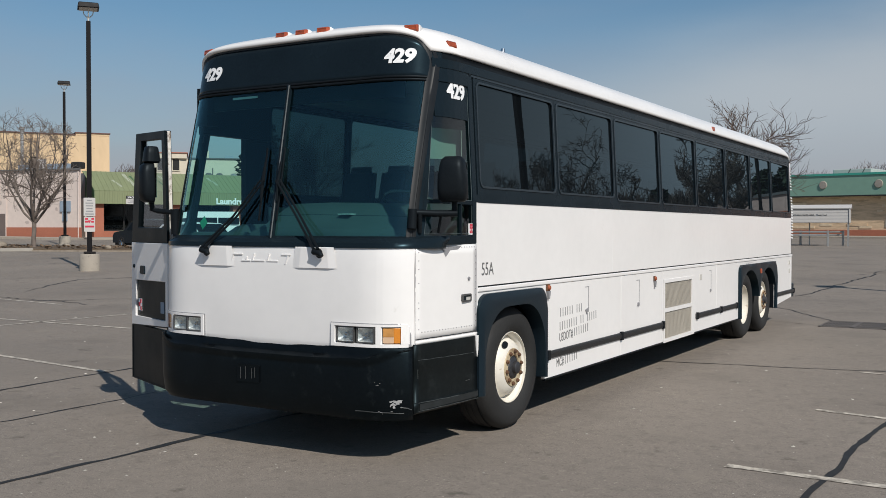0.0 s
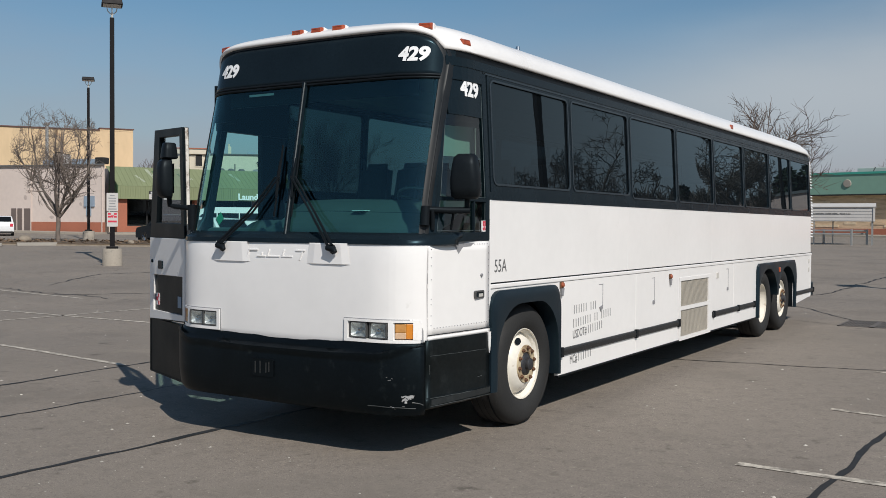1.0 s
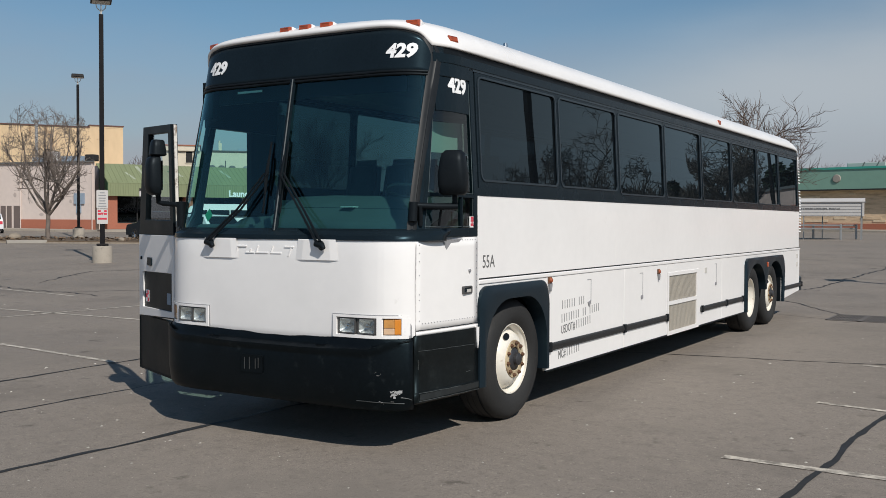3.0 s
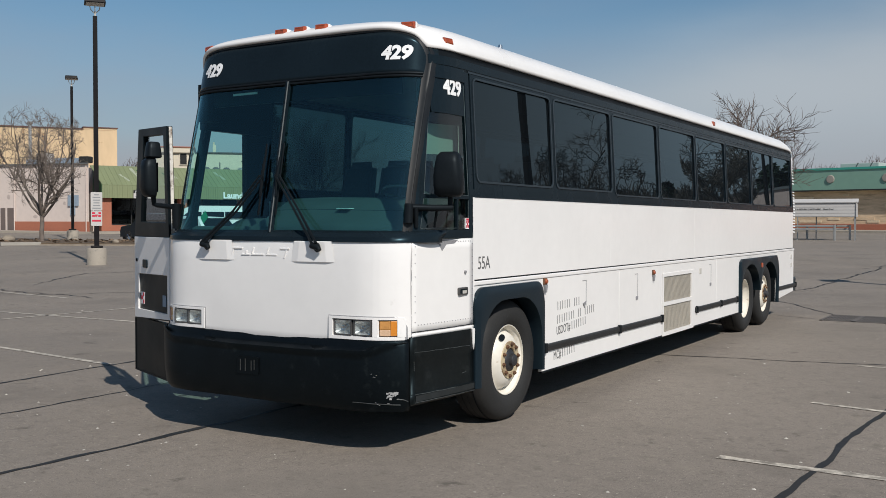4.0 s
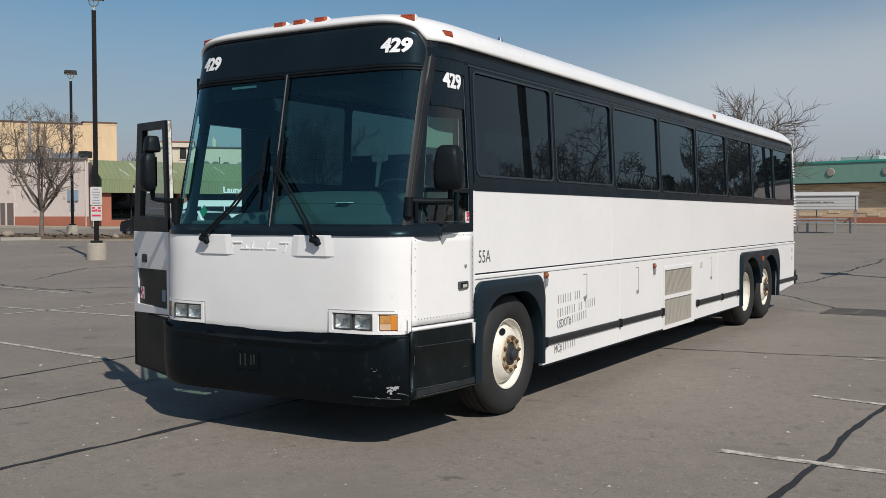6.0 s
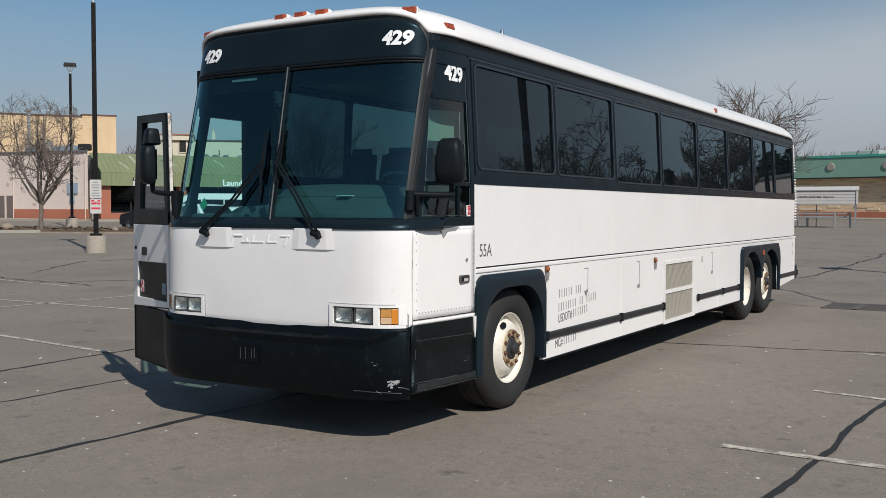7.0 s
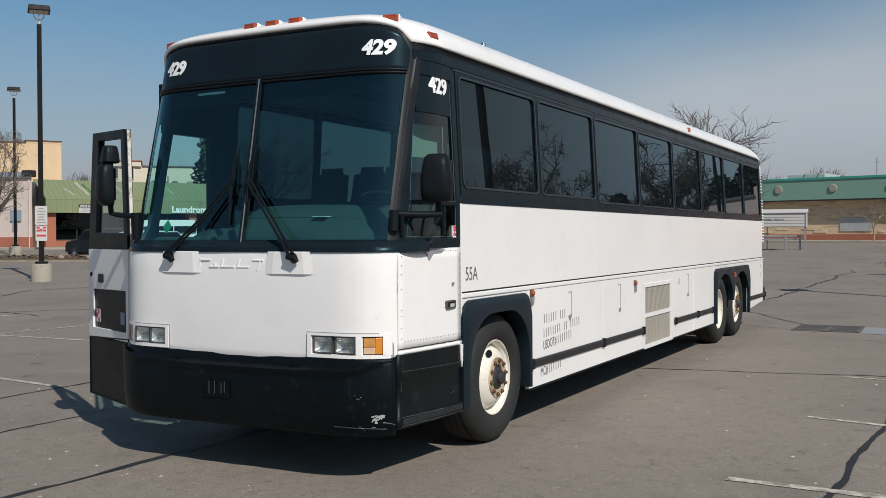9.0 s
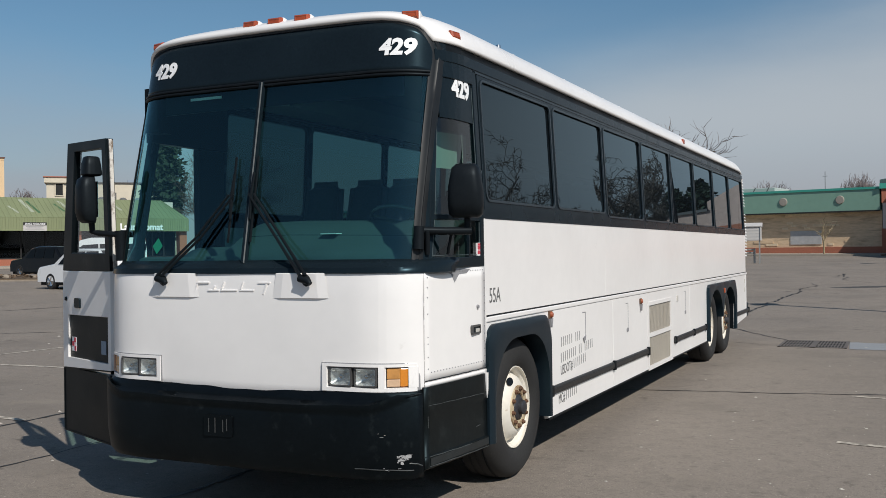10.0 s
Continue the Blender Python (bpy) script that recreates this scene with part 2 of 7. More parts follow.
def prism(bm, outline, axis, lo, hi):
    """Extrude a closed outline of 2D points along an axis; the points take the other two axes in order."""
    def place(p, d):
        q = list(p)
        q.insert("xyz".index(axis), d)
        return q
    a, b = [bm.verts.new(place(p, lo)) for p in outline], [bm.verts.new(place(p, hi)) for p in outline]
    bm.faces.new(a)
    bm.faces.new(b[::-1])
    for i in range(len(a)):
        j = (i + 1) % len(a)
        bm.faces.new((a[i], b[i], b[j], a[j]))
    return a + b


def lathe(bm, profile, seg=32, m=None, closed=False):
    """Turn a profile of (radius, x) about the x axis."""
    rings = []
    for k in range(seg):
        a = 2 * math.pi * k / seg
        rings.append([bm.verts.new((x, r * math.cos(a), r * math.sin(a))) for r, x in profile])
    verts = [v for r in rings for v in r]
    for k in range(seg):
        a, b = rings[k], rings[(k + 1) % seg]
        n = len(a)
        for i in range(n if closed else n - 1):
            j = (i + 1) % n
            bm.faces.new((a[i], a[j], b[j], b[i]))
    bmesh.ops.remove_doubles(bm, verts=verts, dist=1e-5)
    if m is not None:
        bmesh.ops.transform(bm, matrix=m, verts=[v for v in verts if v.is_valid])


def tube(bm, pts, radii, seg=6, cap=True):
    """A tube along points, with a radius at each."""
    pts = [Vector(p) for p in pts]
    if not isinstance(radii, (list, tuple)):
        radii = [radii] * len(pts)
    rings, side = [], None
    for i, p in enumerate(pts):
        d = (pts[min(i + 1, len(pts) - 1)] - pts[max(i - 1, 0)]).normalized()
        if side is None:
            side = d.cross(Vector((0.31, 0.17, 0.93)) if abs(d.z) < 0.9 else Vector((1, 0, 0))).normalized()
        side = (side - d * side.dot(d)).normalized()
        up = d.cross(side)
        rings.append([bm.verts.new(p + radii[i] * (math.cos(2 * math.pi * k / seg) * side + math.sin(2 * math.pi * k / seg) * up)) for k in range(seg)])
    for a, b in zip(rings, rings[1:]):
        for k in range(seg):
            j = (k + 1) % seg
            bm.faces.new((a[k], a[j], b[j], b[k]))
    if cap:
        bm.faces.new(rings[0][::-1])
        bm.faces.new(rings[-1])


def rounded(y0, y1, z0, z1, r, n=4):
    """Outline of a rectangle with round corners."""
    pts = []
    for cy, cz, a0 in ((y1 - r, z1 - r, 0), (y0 + r, z1 - r, 90), (y0 + r, z0 + r, 180), (y1 - r, z0 + r, 270)):
        for k in range(n + 1):
            a = radians(a0 + 90 * k / n)
            pts.append((cy + r * math.cos(a), cz + r * math.sin(a)))
    return pts


def ring_frame(bm, outer, inner, axis, lo, hi):
    """A flat frame between two outlines with as many points, with depth."""
    def place(p, d):
        q = list(p)
        q.insert("xyz".index(axis), d)
        return q
    n = len(outer)
    L = [[bm.verts.new(place(p, d)) for p in o] for o, d in ((outer, lo), (inner, lo), (inner, hi), (outer, hi))]
    for a in range(4):
        A, B = L[a], L[(a + 1) % 4]
        for i in range(n):
            j = (i + 1) % n
            bm.faces.new((A[i], A[j], B[j], B[i]))


def letters(name, text, size, m, mat, parent=None, depth=0.004, bold=0.0, squeeze=1.0, align="LEFT", label="", shear=0.0):
    """Raised lettering; m places it: x along the line, y up, z out."""
    cu = bpy.data.curves.new(name, "FONT")
    cu.body, cu.size, cu.extrude, cu.offset, cu.align_x, cu.shear = text, size, depth, bold, align, shear
    cu.resolution_u = 3
    tmp = new(name, cu)
    me = bpy.data.meshes.new_from_object(tmp.evaluated_get(bpy.context.evaluated_depsgraph_get()))
    bpy.data.objects.remove(tmp)
    me.transform(m @ Matrix.Diagonal((squeeze, 1, 1, 1)))
    me.materials.clear()
    me.materials.append(mat)
    ob = new(name, me)
    ob.parent = parent
    if label:
        ob["label"] = label
    return ob


def lerp(a, b, t):
    return a + (b - a) * t


# ---- the coach ----
W = 2.54
SIDE_BELT, BAND_TOP, SKIRT = 1.893, 3.003, 0.352


HALF = 1.212  # half width of the roof at its edge


def inset(z):
    return 0.0 if z < 1.9 else 0.058 * (z - 1.9) / 1.07


def corner_r(z):
    """Radius of the front corners, tighter above the belt."""
    return 0.45 if z < 1.6 else lerp(0.45, 0.44, min(1.0, (z - 1.6) / 1.2))


def ws_y0(z):
    """Depth of the raked windshield on the centre line."""
    return lerp(0.27, 0.485, (z - 1.655) / 1.145) if z < 2.8 else 0.485 + 0.17 * (z - 2.8)


def front_pts(z, y0, s0, s1, n, bow=0.045, out=0.0):
    """Points of the bowed front at height z; s -1..1 spans the bow, 1..2 the corner towards the driver's side, -1..-2 the door side."""
    hw, rc = W / 2 - inset(z) + out, corner_r(z)
    u1 = hw - rc
    y1, slope = y0 + bow * (u1 / hw) ** 2, 2 * bow * u1 / hw ** 2
    pts = []
    for i in range(n + 1):
        s = lerp(s0, s1, i / n)
        a, sign = abs(s), math.copysign(1, s)
        if a <= 1:
            u, y = a * u1, y0 + bow * (a * u1 / hw) ** 2
        else:
            t = a - 1
            k0, k1, k2 = (1 - t) ** 2, 2 * t * (1 - t), t * t
            u = k0 * u1 + (k1 + k2) * hw
            yc = y1 + slope * rc
            y = k0 * y1 + k1 * yc + k2 * (yc + rc * 1.05)
        pts.append((-W / 2 + sign * u, y, z))
    return pts


def curve_y(x, z, y0, bow=0.045):
    """Depth of the bowed front at x."""
    hw, rc = W / 2 - inset(z), corner_r(z)
    u, u1 = min(abs(x + W / 2), hw), hw - rc
    if u <= u1:
        return y0 + bow * (u / hw) ** 2
    t = 1 - math.sqrt((hw - u) / rc)
    y1 = y0 + bow * (u1 / hw) ** 2
    yc = y1 + 2 * bow * u1 / hw ** 2 * rc
    return (1 - t) ** 2 * y1 + 2 * t * (1 - t) * yc + t * t * (yc + rc * 1.05)


def flank_x(y, z, y0):
    """Where the rounded driver's corner lies at y."""
    lo, hi = 0.0, corner_r(z)
    for _ in range(24):
        mid = 0.5 * (lo + hi)
        if curve_y(-inset(z) - mid, z, y0) > y:
            lo = mid
        else:
            hi = mid
    return -inset(z) - hi


FACE_EDGE = 1.140  # half width of the glass and header


def header_top(x):
    """Upper outline of the header: a shallow crown that turns down tightly at both ends."""
    u = abs(x + W / 2)
    c = min(1.0, max(0.0, (u - 1.055) / (FACE_EDGE - 1.055)))
    return 2.965 + 0.172 * max(0.0, 1 - (u / HALF) ** 9) - 0.13 * (1 - math.sqrt(1 - c * c))


def roof_edge(x):
    return max(BAND_TOP, header_top(x) + 0.012) if abs(x + W / 2) < FACE_EDGE + 0.02 else BAND_TOP


def roof_z(x):
    u = min(1.0, abs(x + W / 2) / HALF)
    return BAND_TOP + 0.225 * (1 - u ** 6) ** 0.42 + 0.045 * (1 - u * u)


def face_s(u, z):
    """Where the front's outline reaches the half width u at height z."""
    hw, rc = W / 2 - inset(z), corner_r(z)
    return u / (hw - rc) if u <= hw - rc else 2 - math.sqrt(max(0.0, hw - u) / rc)


def face_pt(u, z, out=0.0):
    """A point of the glass and header surface, u from the centre line towards the driver's side."""
    x = -W / 2 + u
    return (x, curve_y(x, z, ws_y0(z)) - out, z)


bus = thing("coach_bus", "white intercity coach with black window band and open front door", "bus")

# front panel with a soft crown and the bumper below it
LAMP_EDGES = (0.799, 1.211, 1.262, 1.473)
cols = sorted({round(lerp(-1.9, 1.598, i / 44), 4) for i in range(45)} | {q for e in LAMP_EDGES for q in (e, -e)})
bm = bmesh.new()
levels = ((0.84, 0.20), (0.86, 0.185), (0.872, 0.183), (0.993, 0.18), (1.1, 0.178), (1.2, 0.177), (1.4, 0.18), (1.52, 0.185), (1.565, 0.193))
def panel_point(z, y0, q):
    x, y, _ = front_pts(z, y0, q, q + 1e-6, 1)[0]
    sag = 0.035 * max(0, 1 - (abs(x + W / 2) / 0.75) ** 4) if z < 0.865 else 0.0
    return x, y + 0.0022 * math.sin(5.3 * x + 1) * math.sin(8 * z + x), z - sag


grid = sheet(bm, [[panel_point(z, y0, q) for q in cols] for z, y0 in levels])
for k, (q0, q1) in enumerate(zip(cols, cols[1:])):
    mid = abs(q0 + q1) / 2
    if LAMP_EDGES[0] < mid < LAMP_EDGES[1] or LAMP_EDGES[2] < mid < LAMP_EDGES[3]:
        f = bm.faces.get((grid[2][k], grid[2][k + 1], grid[3][k + 1], grid[3][k]))
        if f:
            bm.faces.remove(f)
front_panel = part("front_panel", bm, WHITE, bus, "white front panel with shallow dents", smooth=40, thick=0.02, crisp=40)
bm = bmesh.new()
sheet(bm, [front_pts(z, y0, -2, 2, 56, out=o) for z, y0, o in ((1.549, 0.205, -0.004), (1.555, 0.175, 0.007), (1.582, 0.18, 0.006), (1.606, 0.232, 0.004), (1.630, 0.262, -0.002))])
part("windshield_ledge", bm, BLACK, bus, smooth=50, thick=0.012)
bm = bmesh.new()
rows = []
for z, y0, o in ((0.90, 0.25, -0.05), (0.875, 0.225, -0.035), (0.838, 0.160, 0.004), (0.805, 0.154, 0.012), (0.79, 0.151, 0.012), (0.768, 0.122, 0.022), (0.742, 0.122, 0.022), (0.728, 0.131, 0.018), (0.70, 0.128, 0.022), (0.5, 0.125, 0.022), (0.375, 0.138, 0.014), (0.34, 0.16, 0.0), (0.335, 0.30, -0.1)):
    p = front_pts(z, y0, -1.9, 1.598, 60, out=o)
    # knocked and wavy plastic, its top edge sagging between the lamps
    p = [(x, y + 0.004 * math.sin(8 * x + 6 * zz) + 0.0025 * math.sin(21 * x - 9 * zz), zz) for x, y, zz in p]
    if 0.69 < z < 0.79:
        # the ledge climbs to the top edge at both corners
        p = [(x, y, min(0.832, zz + 0.11 * max(0.0, (abs(x + W / 2) - 0.93) / 0.26) ** 1.4)) for x, y, zz in p]
    if 0.72 < z < 0.85:
        p = [(x, y, zz - 0.035 * max(0, 1 - (abs(x + W / 2) / 0.75) ** 4) * (1 if z > 0.8 else 0.4)) for x, y, zz in p]
    rows.append(p)
sheet(bm, rows)
seam = bmesh.new()
sheet(seam, [front_pts(z, 0.20, 1.48, 1.612, 6, out=-0.03) for z in (0.37, 0.6, 0.85, 1.2, 1.56)])
part("seam_backing", seam, RUBBER_TRIM, bus)
bumper = part("bumper", bm, BUMPER, bus, "scuffed black plastic bumper", smooth=50, thick=0.015)
# rubbed ridges and creases along the bumper's corner, highlights put into the grey
for z, a, b, r, sag in ((0.40, 1.02, 1.50, 0.0035, -0.012), (0.695, 1.36, 1.57, 0.003, 0.012), (0.60, 1.50, 1.56, 0.003, 0.008), (0.43, 1.46, 1.585, 0.004, -0.02)):
    crease = bmesh.new()
    pts = front_pts(z, 0.127, a, b, 14, out=0.0225)
    tube(crease, [(x, y + 0.004 * math.sin(8 * x + 6 * zz) + 0.0025 * math.sin(21 * x - 9 * zz), zz + sag * (i / (len(pts) - 1)) ** 2 + 0.0008 * math.sin(i * 0.9)) for i, (x, y, zz) in enumerate(pts)], r, 5)
    part("crease", crease, EDGE_SHEEN_RUB, bumper, smooth=50)
rng = random.Random(4)
# scrape marks that follow the bumper's corner
bm = bmesh.new()
for k in range(110):
    s, z = rng.gauss(1.42, 0.030), rng.gauss(0.475, 0.017)
    z += (s - 1.42) * 0.35
    wd, ht = rng.uniform(0.003, 0.014), rng.uniform(0.002, 0.007)
    if k > 90:
        s, z = rng.uniform(1.2, 1.53), rng.choice((0.40, 0.60, 0.655, 0.53)) + rng.gauss(0, 0.008)
        wd, ht = rng.uniform(0.004, 0.016), 0.0012
    rows = [front_pts(zz, 0.123, s - wd, s + wd, 2, out=0.0235) for zz in (z - ht, z + ht * rng.uniform(0.2, 1))]
    sheet(bm, rows)
part("scrape", bm, SCUFF, bumper, "pale scrape marks on the bumper's corner", thick=0.002)["kind"] = "stuff"
# mounting plate with no number
bm = bmesh.new()
prism(bm, rounded(-1.49, -1.27, 0.53, 0.665, 0.012), "y", 0.106, 0.14)
plate = part("plate_bracket", bm, BUMPER, bumper, "empty black licence plate bracket")
bm = bmesh.new()
for x in (-1.45, -1.40, -1.34, -1.31):
    box(bm, x - 0.003, x + 0.002, 0.103, 0.106, 0.55 + 0.02 * rng.random(), 0.63 + 0.02 * rng.random())
part("scratch", bm, material("worn_grey", (0.05, 0.052, 0.052), 0.7), plate)["kind"] = "stuff"

# pads below the wipers and the raised emblem
for xa in (-0.80, -1.77):
    bm = bmesh.new()
    rows = []
    for z, grow, d in ((1.40, 0.0, 0.0), (1.402, -0.002, 0.010), (1.55, -0.045, 0.008), (1.555, -0.045, 0.0)):
        x0, x1 = xa - 0.2 - grow * 0.6, xa + 0.2 + grow * 0.6
        row = []
        for i in range(7):
            x = lerp(x0, x1, i / 6)
            yb = curve_y(x, z, 0.18) - 0.011
            row.append((x, yb - d * (0 if i in (0, 6) else 1), z))
        rows.append(row)
    sheet(bm, rows)
    part("wiper_pad", bm, WHITE, front_panel)
bm = bmesh.new()
for x0, x1, z0, z1 in ((-1.60, -1.50, 1.488, 1.50), (-1.60, -1.585, 1.43, 1.488), (-1.49, -1.40, 1.44, 1.452), (-1.455, -1.44, 1.452, 1.475), (-1.39, -1.26, 1.44, 1.452), (-1.39, -1.378, 1.452, 1.50),
                       (-1.24, -1.13, 1.44, 1.452), (-1.24, -1.228, 1.452, 1.50), (-1.12, -1.03, 1.488, 1.50), (-1.06, -1.045, 1.42, 1.488)):
    yb = curve_y(0.5 * (x0 + x1), z0, 0.18)
    box(bm, x0, x1, yb - 0.0145, yb, z0, z1)
for w in bm.verts:
    w.co.x += 0.4 * (w.co.z - 1.46)
part("emblem", bm, WHITE, front_panel, "raised white maker's emblem", bevel=0.003)


def headlamp(sign):
    """Two square lamps and a corner light in a white bezel; sign 1: driver's side."""
    X = lambda x: x if sign > 0 else -W - x
    yb = lambda x: curve_y(x, 0.93, 0.182) - 0.042
    bez = bmesh.new()
    for x0, x1, z0, z1 in ((-0.645, -0.09, 0.995, 1.012), (-0.645, -0.09, 0.848, 0.87), (-0.645, -0.615, 0.87, 0.995), (-0.28, -0.245, 0.87, 0.995), (-0.125, -0.085, 0.87, 0.995)):
        n = 12 if x1 - x0 > 0.3 else 2
        for i in range(n):
            p, q = lerp(x0, x1, i / n), lerp(x0, x1, (i + 1) / n)
            v = box(bez, *sorted((X(p), X(q))), 0, 1, z0, z1)
            for w in v:
                t = X(w.co.x)
                w.co.y = yb(t) + (0.018 if w.co.y < 0.5 else 0.045)
    bmesh.ops.remove_doubles(bez, verts=bez.verts, dist=0.0005)
    gap = bmesh.new()
    for x0, x1, z0, z1 in ((-0.652, -0.083, 1.006, 1.018), (-0.652, -0.083, 0.842, 0.855), (-0.652, -0.636, 0.855, 1.006), (-0.095, -0.079, 0.855, 1.006)):
        for i in range(12):
            p, q = lerp(x0, x1, i / 12), lerp(x0, x1, (i + 1) / 12)
            for w in box(gap, *sorted((X(p), X(q))), 0, 1, z0, z1):
                w.co.y = yb(X(w.co.x)) + (0.0265 if w.co.y < 0.5 else 0.05)
    bmesh.ops.remove_doubles(gap, verts=gap.verts, dist=0.0005)
    lamp_ob = part("headlamp", bez, WHITE, bus, "twin square headlamps in a white bezel")
    bm = bmesh.new()
    for x0, x1 in ((-0.615, -0.28), (-0.245, -0.125)):
        v = box(bm, *sorted((X(x0), X(x1))), 0, 1, 0.87, 0.995)
        for w in v:
            w.co.y = yb(X(w.co.x)) + (0.115 if w.co.y < 0.5 else 0.125)
        for a, b, z0, z1 in ((x0 - 0.02, x1 + 0.02, 0.995, 1.005), (x0 - 0.02, x1 + 0.02, 0.86, 0.87), (x0 - 0.02, x0, 0.86, 1.0), (x1, x1 + 0.02, 0.86, 1.0)):
            for w in box(bm, *sorted((X(a), X(b))), 0, 1, z0, z1):
                w.co.y = yb(X(w.co.x)) + (0.035 if w.co.y < 0.5 else 0.125)
    part("recess", bm, RAIL, lamp_ob)
    part("bezel_gap", gap, GREYBAR, lamp_ob)
    for x0, x1 in ((-0.607, -0.453), (-0.44, -0.288)):
        bm = bmesh.new()
        ring_frame(bm, rounded(*sorted((X(x0), X(x1))), 0.877, 0.99, 0.008, 2), rounded(*sorted((X(x0 + 0.007), X(x1 - 0.007))), 0.884, 0.983, 0.008, 2), "y", yb(0.5 * (x0 + x1)) + 0.027, yb(0.5 * (x0 + x1)) + 0.06)
        part("lamp_rim", bm, LAMP_GREY, lamp_ob)
        bm = bmesh.new()
        xm, zm = X(0.5 * (x0 + x1)), 0.934
        rows = []
        for i in range(9):
            a = lerp(-1, 1, i / 8)
            rows.append([(xm + 0.07 * b, yb(0.5 * (x0 + x1)) + 0.085 - 0.045 * max(abs(a), abs(b)) ** 2.4, zm + 0.05 * a) for b in [lerp(-1, 1, j / 8) for j in range(9)]])
        sheet(bm, rows)
        part("reflector", bm, REFLECTOR, lamp_ob, smooth=60)
        bm = bmesh.new()
        yl = yb(0.5 * (x0 + x1)) + 0.032
        box(bm, xm - 0.064, xm + 0.064, yl, yl + 0.003, zm - 0.044, zm + 0.044)
        part("lens", bm, CLEAR, lamp_ob, "clear glass lens")
        bm = bmesh.new()
        lathe(bm, [(0.0, -0.03), (0.013, -0.025), (0.016, 0.0), (0.012, 0.05)], 10, pose(xm, yl + 0.035, zm) @ Matrix.Rotation(radians(90), 4, "Z"))
        part("bulb", bm, CHROME, lamp_ob, smooth=50)
    # one amber lens in three tones; its glare is put into the paler ones
    for p, q, z0, z1, mat, lab in ((-0.238, -0.170, 0.878, 0.922, AMBER_PALE, "amber lens piece paled by glare"), (-0.238, -0.170, 0.9225, 0.988, AMBER_MID, "clear amber lens"), (-0.169, -0.130, 0.878, 0.988, AMBER, "amber turn signal lens")):
        bm = bmesh.new()
        for w in box(bm, *sorted((X(p), X(q))), 0, 1, z0, z1):
            w.co.y = yb(X(w.co.x)) + (0.030 if w.co.y < 0.5 else 0.06)
        part("corner_light", bm, mat, lamp_ob, lab, bevel=0.005)


headlamp(1)
headlamp(-1)

# windshield: two bowed panes, centre bar, corner posts
WS = [(lerp(1.618, 2.80, i / 10), ws_y0(lerp(1.618, 2.80, i / 10))) for i in range(11)]
windshield = part("windshield_frame", (lambda b: (sheet(b, [front_pts(z, y0 - 0.012, -0.022, 0.022, 2) for z, y0 in WS]), b)[1])(bmesh.new()), BLACK, bus, thick=0.03)
bm = bmesh.new()
sheet(bm, [front_pts(z, y0 - 0.03, 0.006, 0.014, 1) for z, y0 in WS])
part("bar_trim", bm, material("dull_grey_bar", (0.16, 0.17, 0.17), 0.5), windshield, "dull metal trim strip", thick=0.006)


def glass_edge(z):
    return face_s(FACE_EDGE - 0.002, z)


for a, b in ((0.022, 1.0), (-1.0, -0.022)):
    bm = bmesh.new()
    sheet(bm, [front_pts(z, y0, a if a > 0 else -glass_edge(z), b if b < 0 else glass_edge(z), 26) for z, y0 in WS])
    part("pane", bm, WINDSHIELD, windshield, "green-tinted windshield pane", smooth=60, out=(0, -1, 0.1))
def window_front(z):
    """Front edge of the driver's window frame."""
    return lerp(0.435, 0.66, (z - 1.575) / 1.31)


for sign in (1, -1):
    # black flank between the front and the driver's window
    bm = bmesh.new()
    rows = []
    for z in [1.60] + [lerp(1.618, BAND_TOP - 0.004, k / 14) for k in range(15)]:
        a0, a1 = face_s(FACE_EDGE + 0.002, z), 2.0
        stop = window_front(z) + 0.03 if z < 2.87 else 0.8
        for _ in range(20):
            mid = 0.5 * (a0 + a1)
            if front_pts(z, ws_y0(z), mid, mid + 1e-6, 1)[0][1] > stop:
                a1 = mid
            else:
                a0 = mid
        rows.append(front_pts(z, ws_y0(z), sign * face_s(FACE_EDGE - 0.004, z), sign * a1, 10, out=-0.004))
    sheet(bm, rows)
    part("corner_post", bm, BLACK, bus, smooth=40, thick=0.016)
# header with its drip moulding
bm = bmesh.new()
rows = []
for f in (0.0, 0.12, 0.3, 0.5, 0.7, 0.85, 1.0):
    row = []
    for k in range(73):
        u = FACE_EDGE * math.sin(math.pi * (k / 72 - 0.5)) if k not in (0, 72) else math.copysign(FACE_EDGE, k - 36)
        row.append(face_pt(u, lerp(2.80, header_top(-W / 2 + u), f), 0.003))
    rows.append(row)
sheet(bm, rows)
header = part("header_panel", bm, BLACK, bus, "black header above the windshield", smooth=40, thick=0.012)
bm = bmesh.new()
for dz, r in ((0.0, 0.011), (-0.021, 0.010)):
    tube(bm, [face_pt(u, 2.803 + dz, 0.010) for u in np.linspace(-1.135, 1.135, 44)], r, 6)
part("moulding", bm, RUBBER_TRIM, header, smooth=60)
# broad rubber trim round the whole front face, up both sides and over the header
outline = [(FACE_EDGE, lerp(1.608, 2.90, k / 16)) for k in range(17)]
outline += [(u, header_top(-W / 2 + u)) for u in (1.1385, 1.134, 1.127, 1.117, 1.104, 1.088, 1.07, 1.05, 1.02, 0.96, 0.85, 0.7, 0.5, 0.25, 0.0)]
outline += [(-u, z) for u, z in reversed(outline[:-1])]
def beside(k, d):
    """The outline's point k, moved outwards by d."""
    (u0, z0), (u1, z1) = outline[max(0, k - 1)], outline[min(len(outline) - 1, k + 1)]
    n = math.hypot(u1 - u0, z1 - z0)
    return outline[k][0] + (z1 - z0) / n * d, outline[k][1] - (u1 - u0) / n * d
bm = bmesh.new()
rows = []
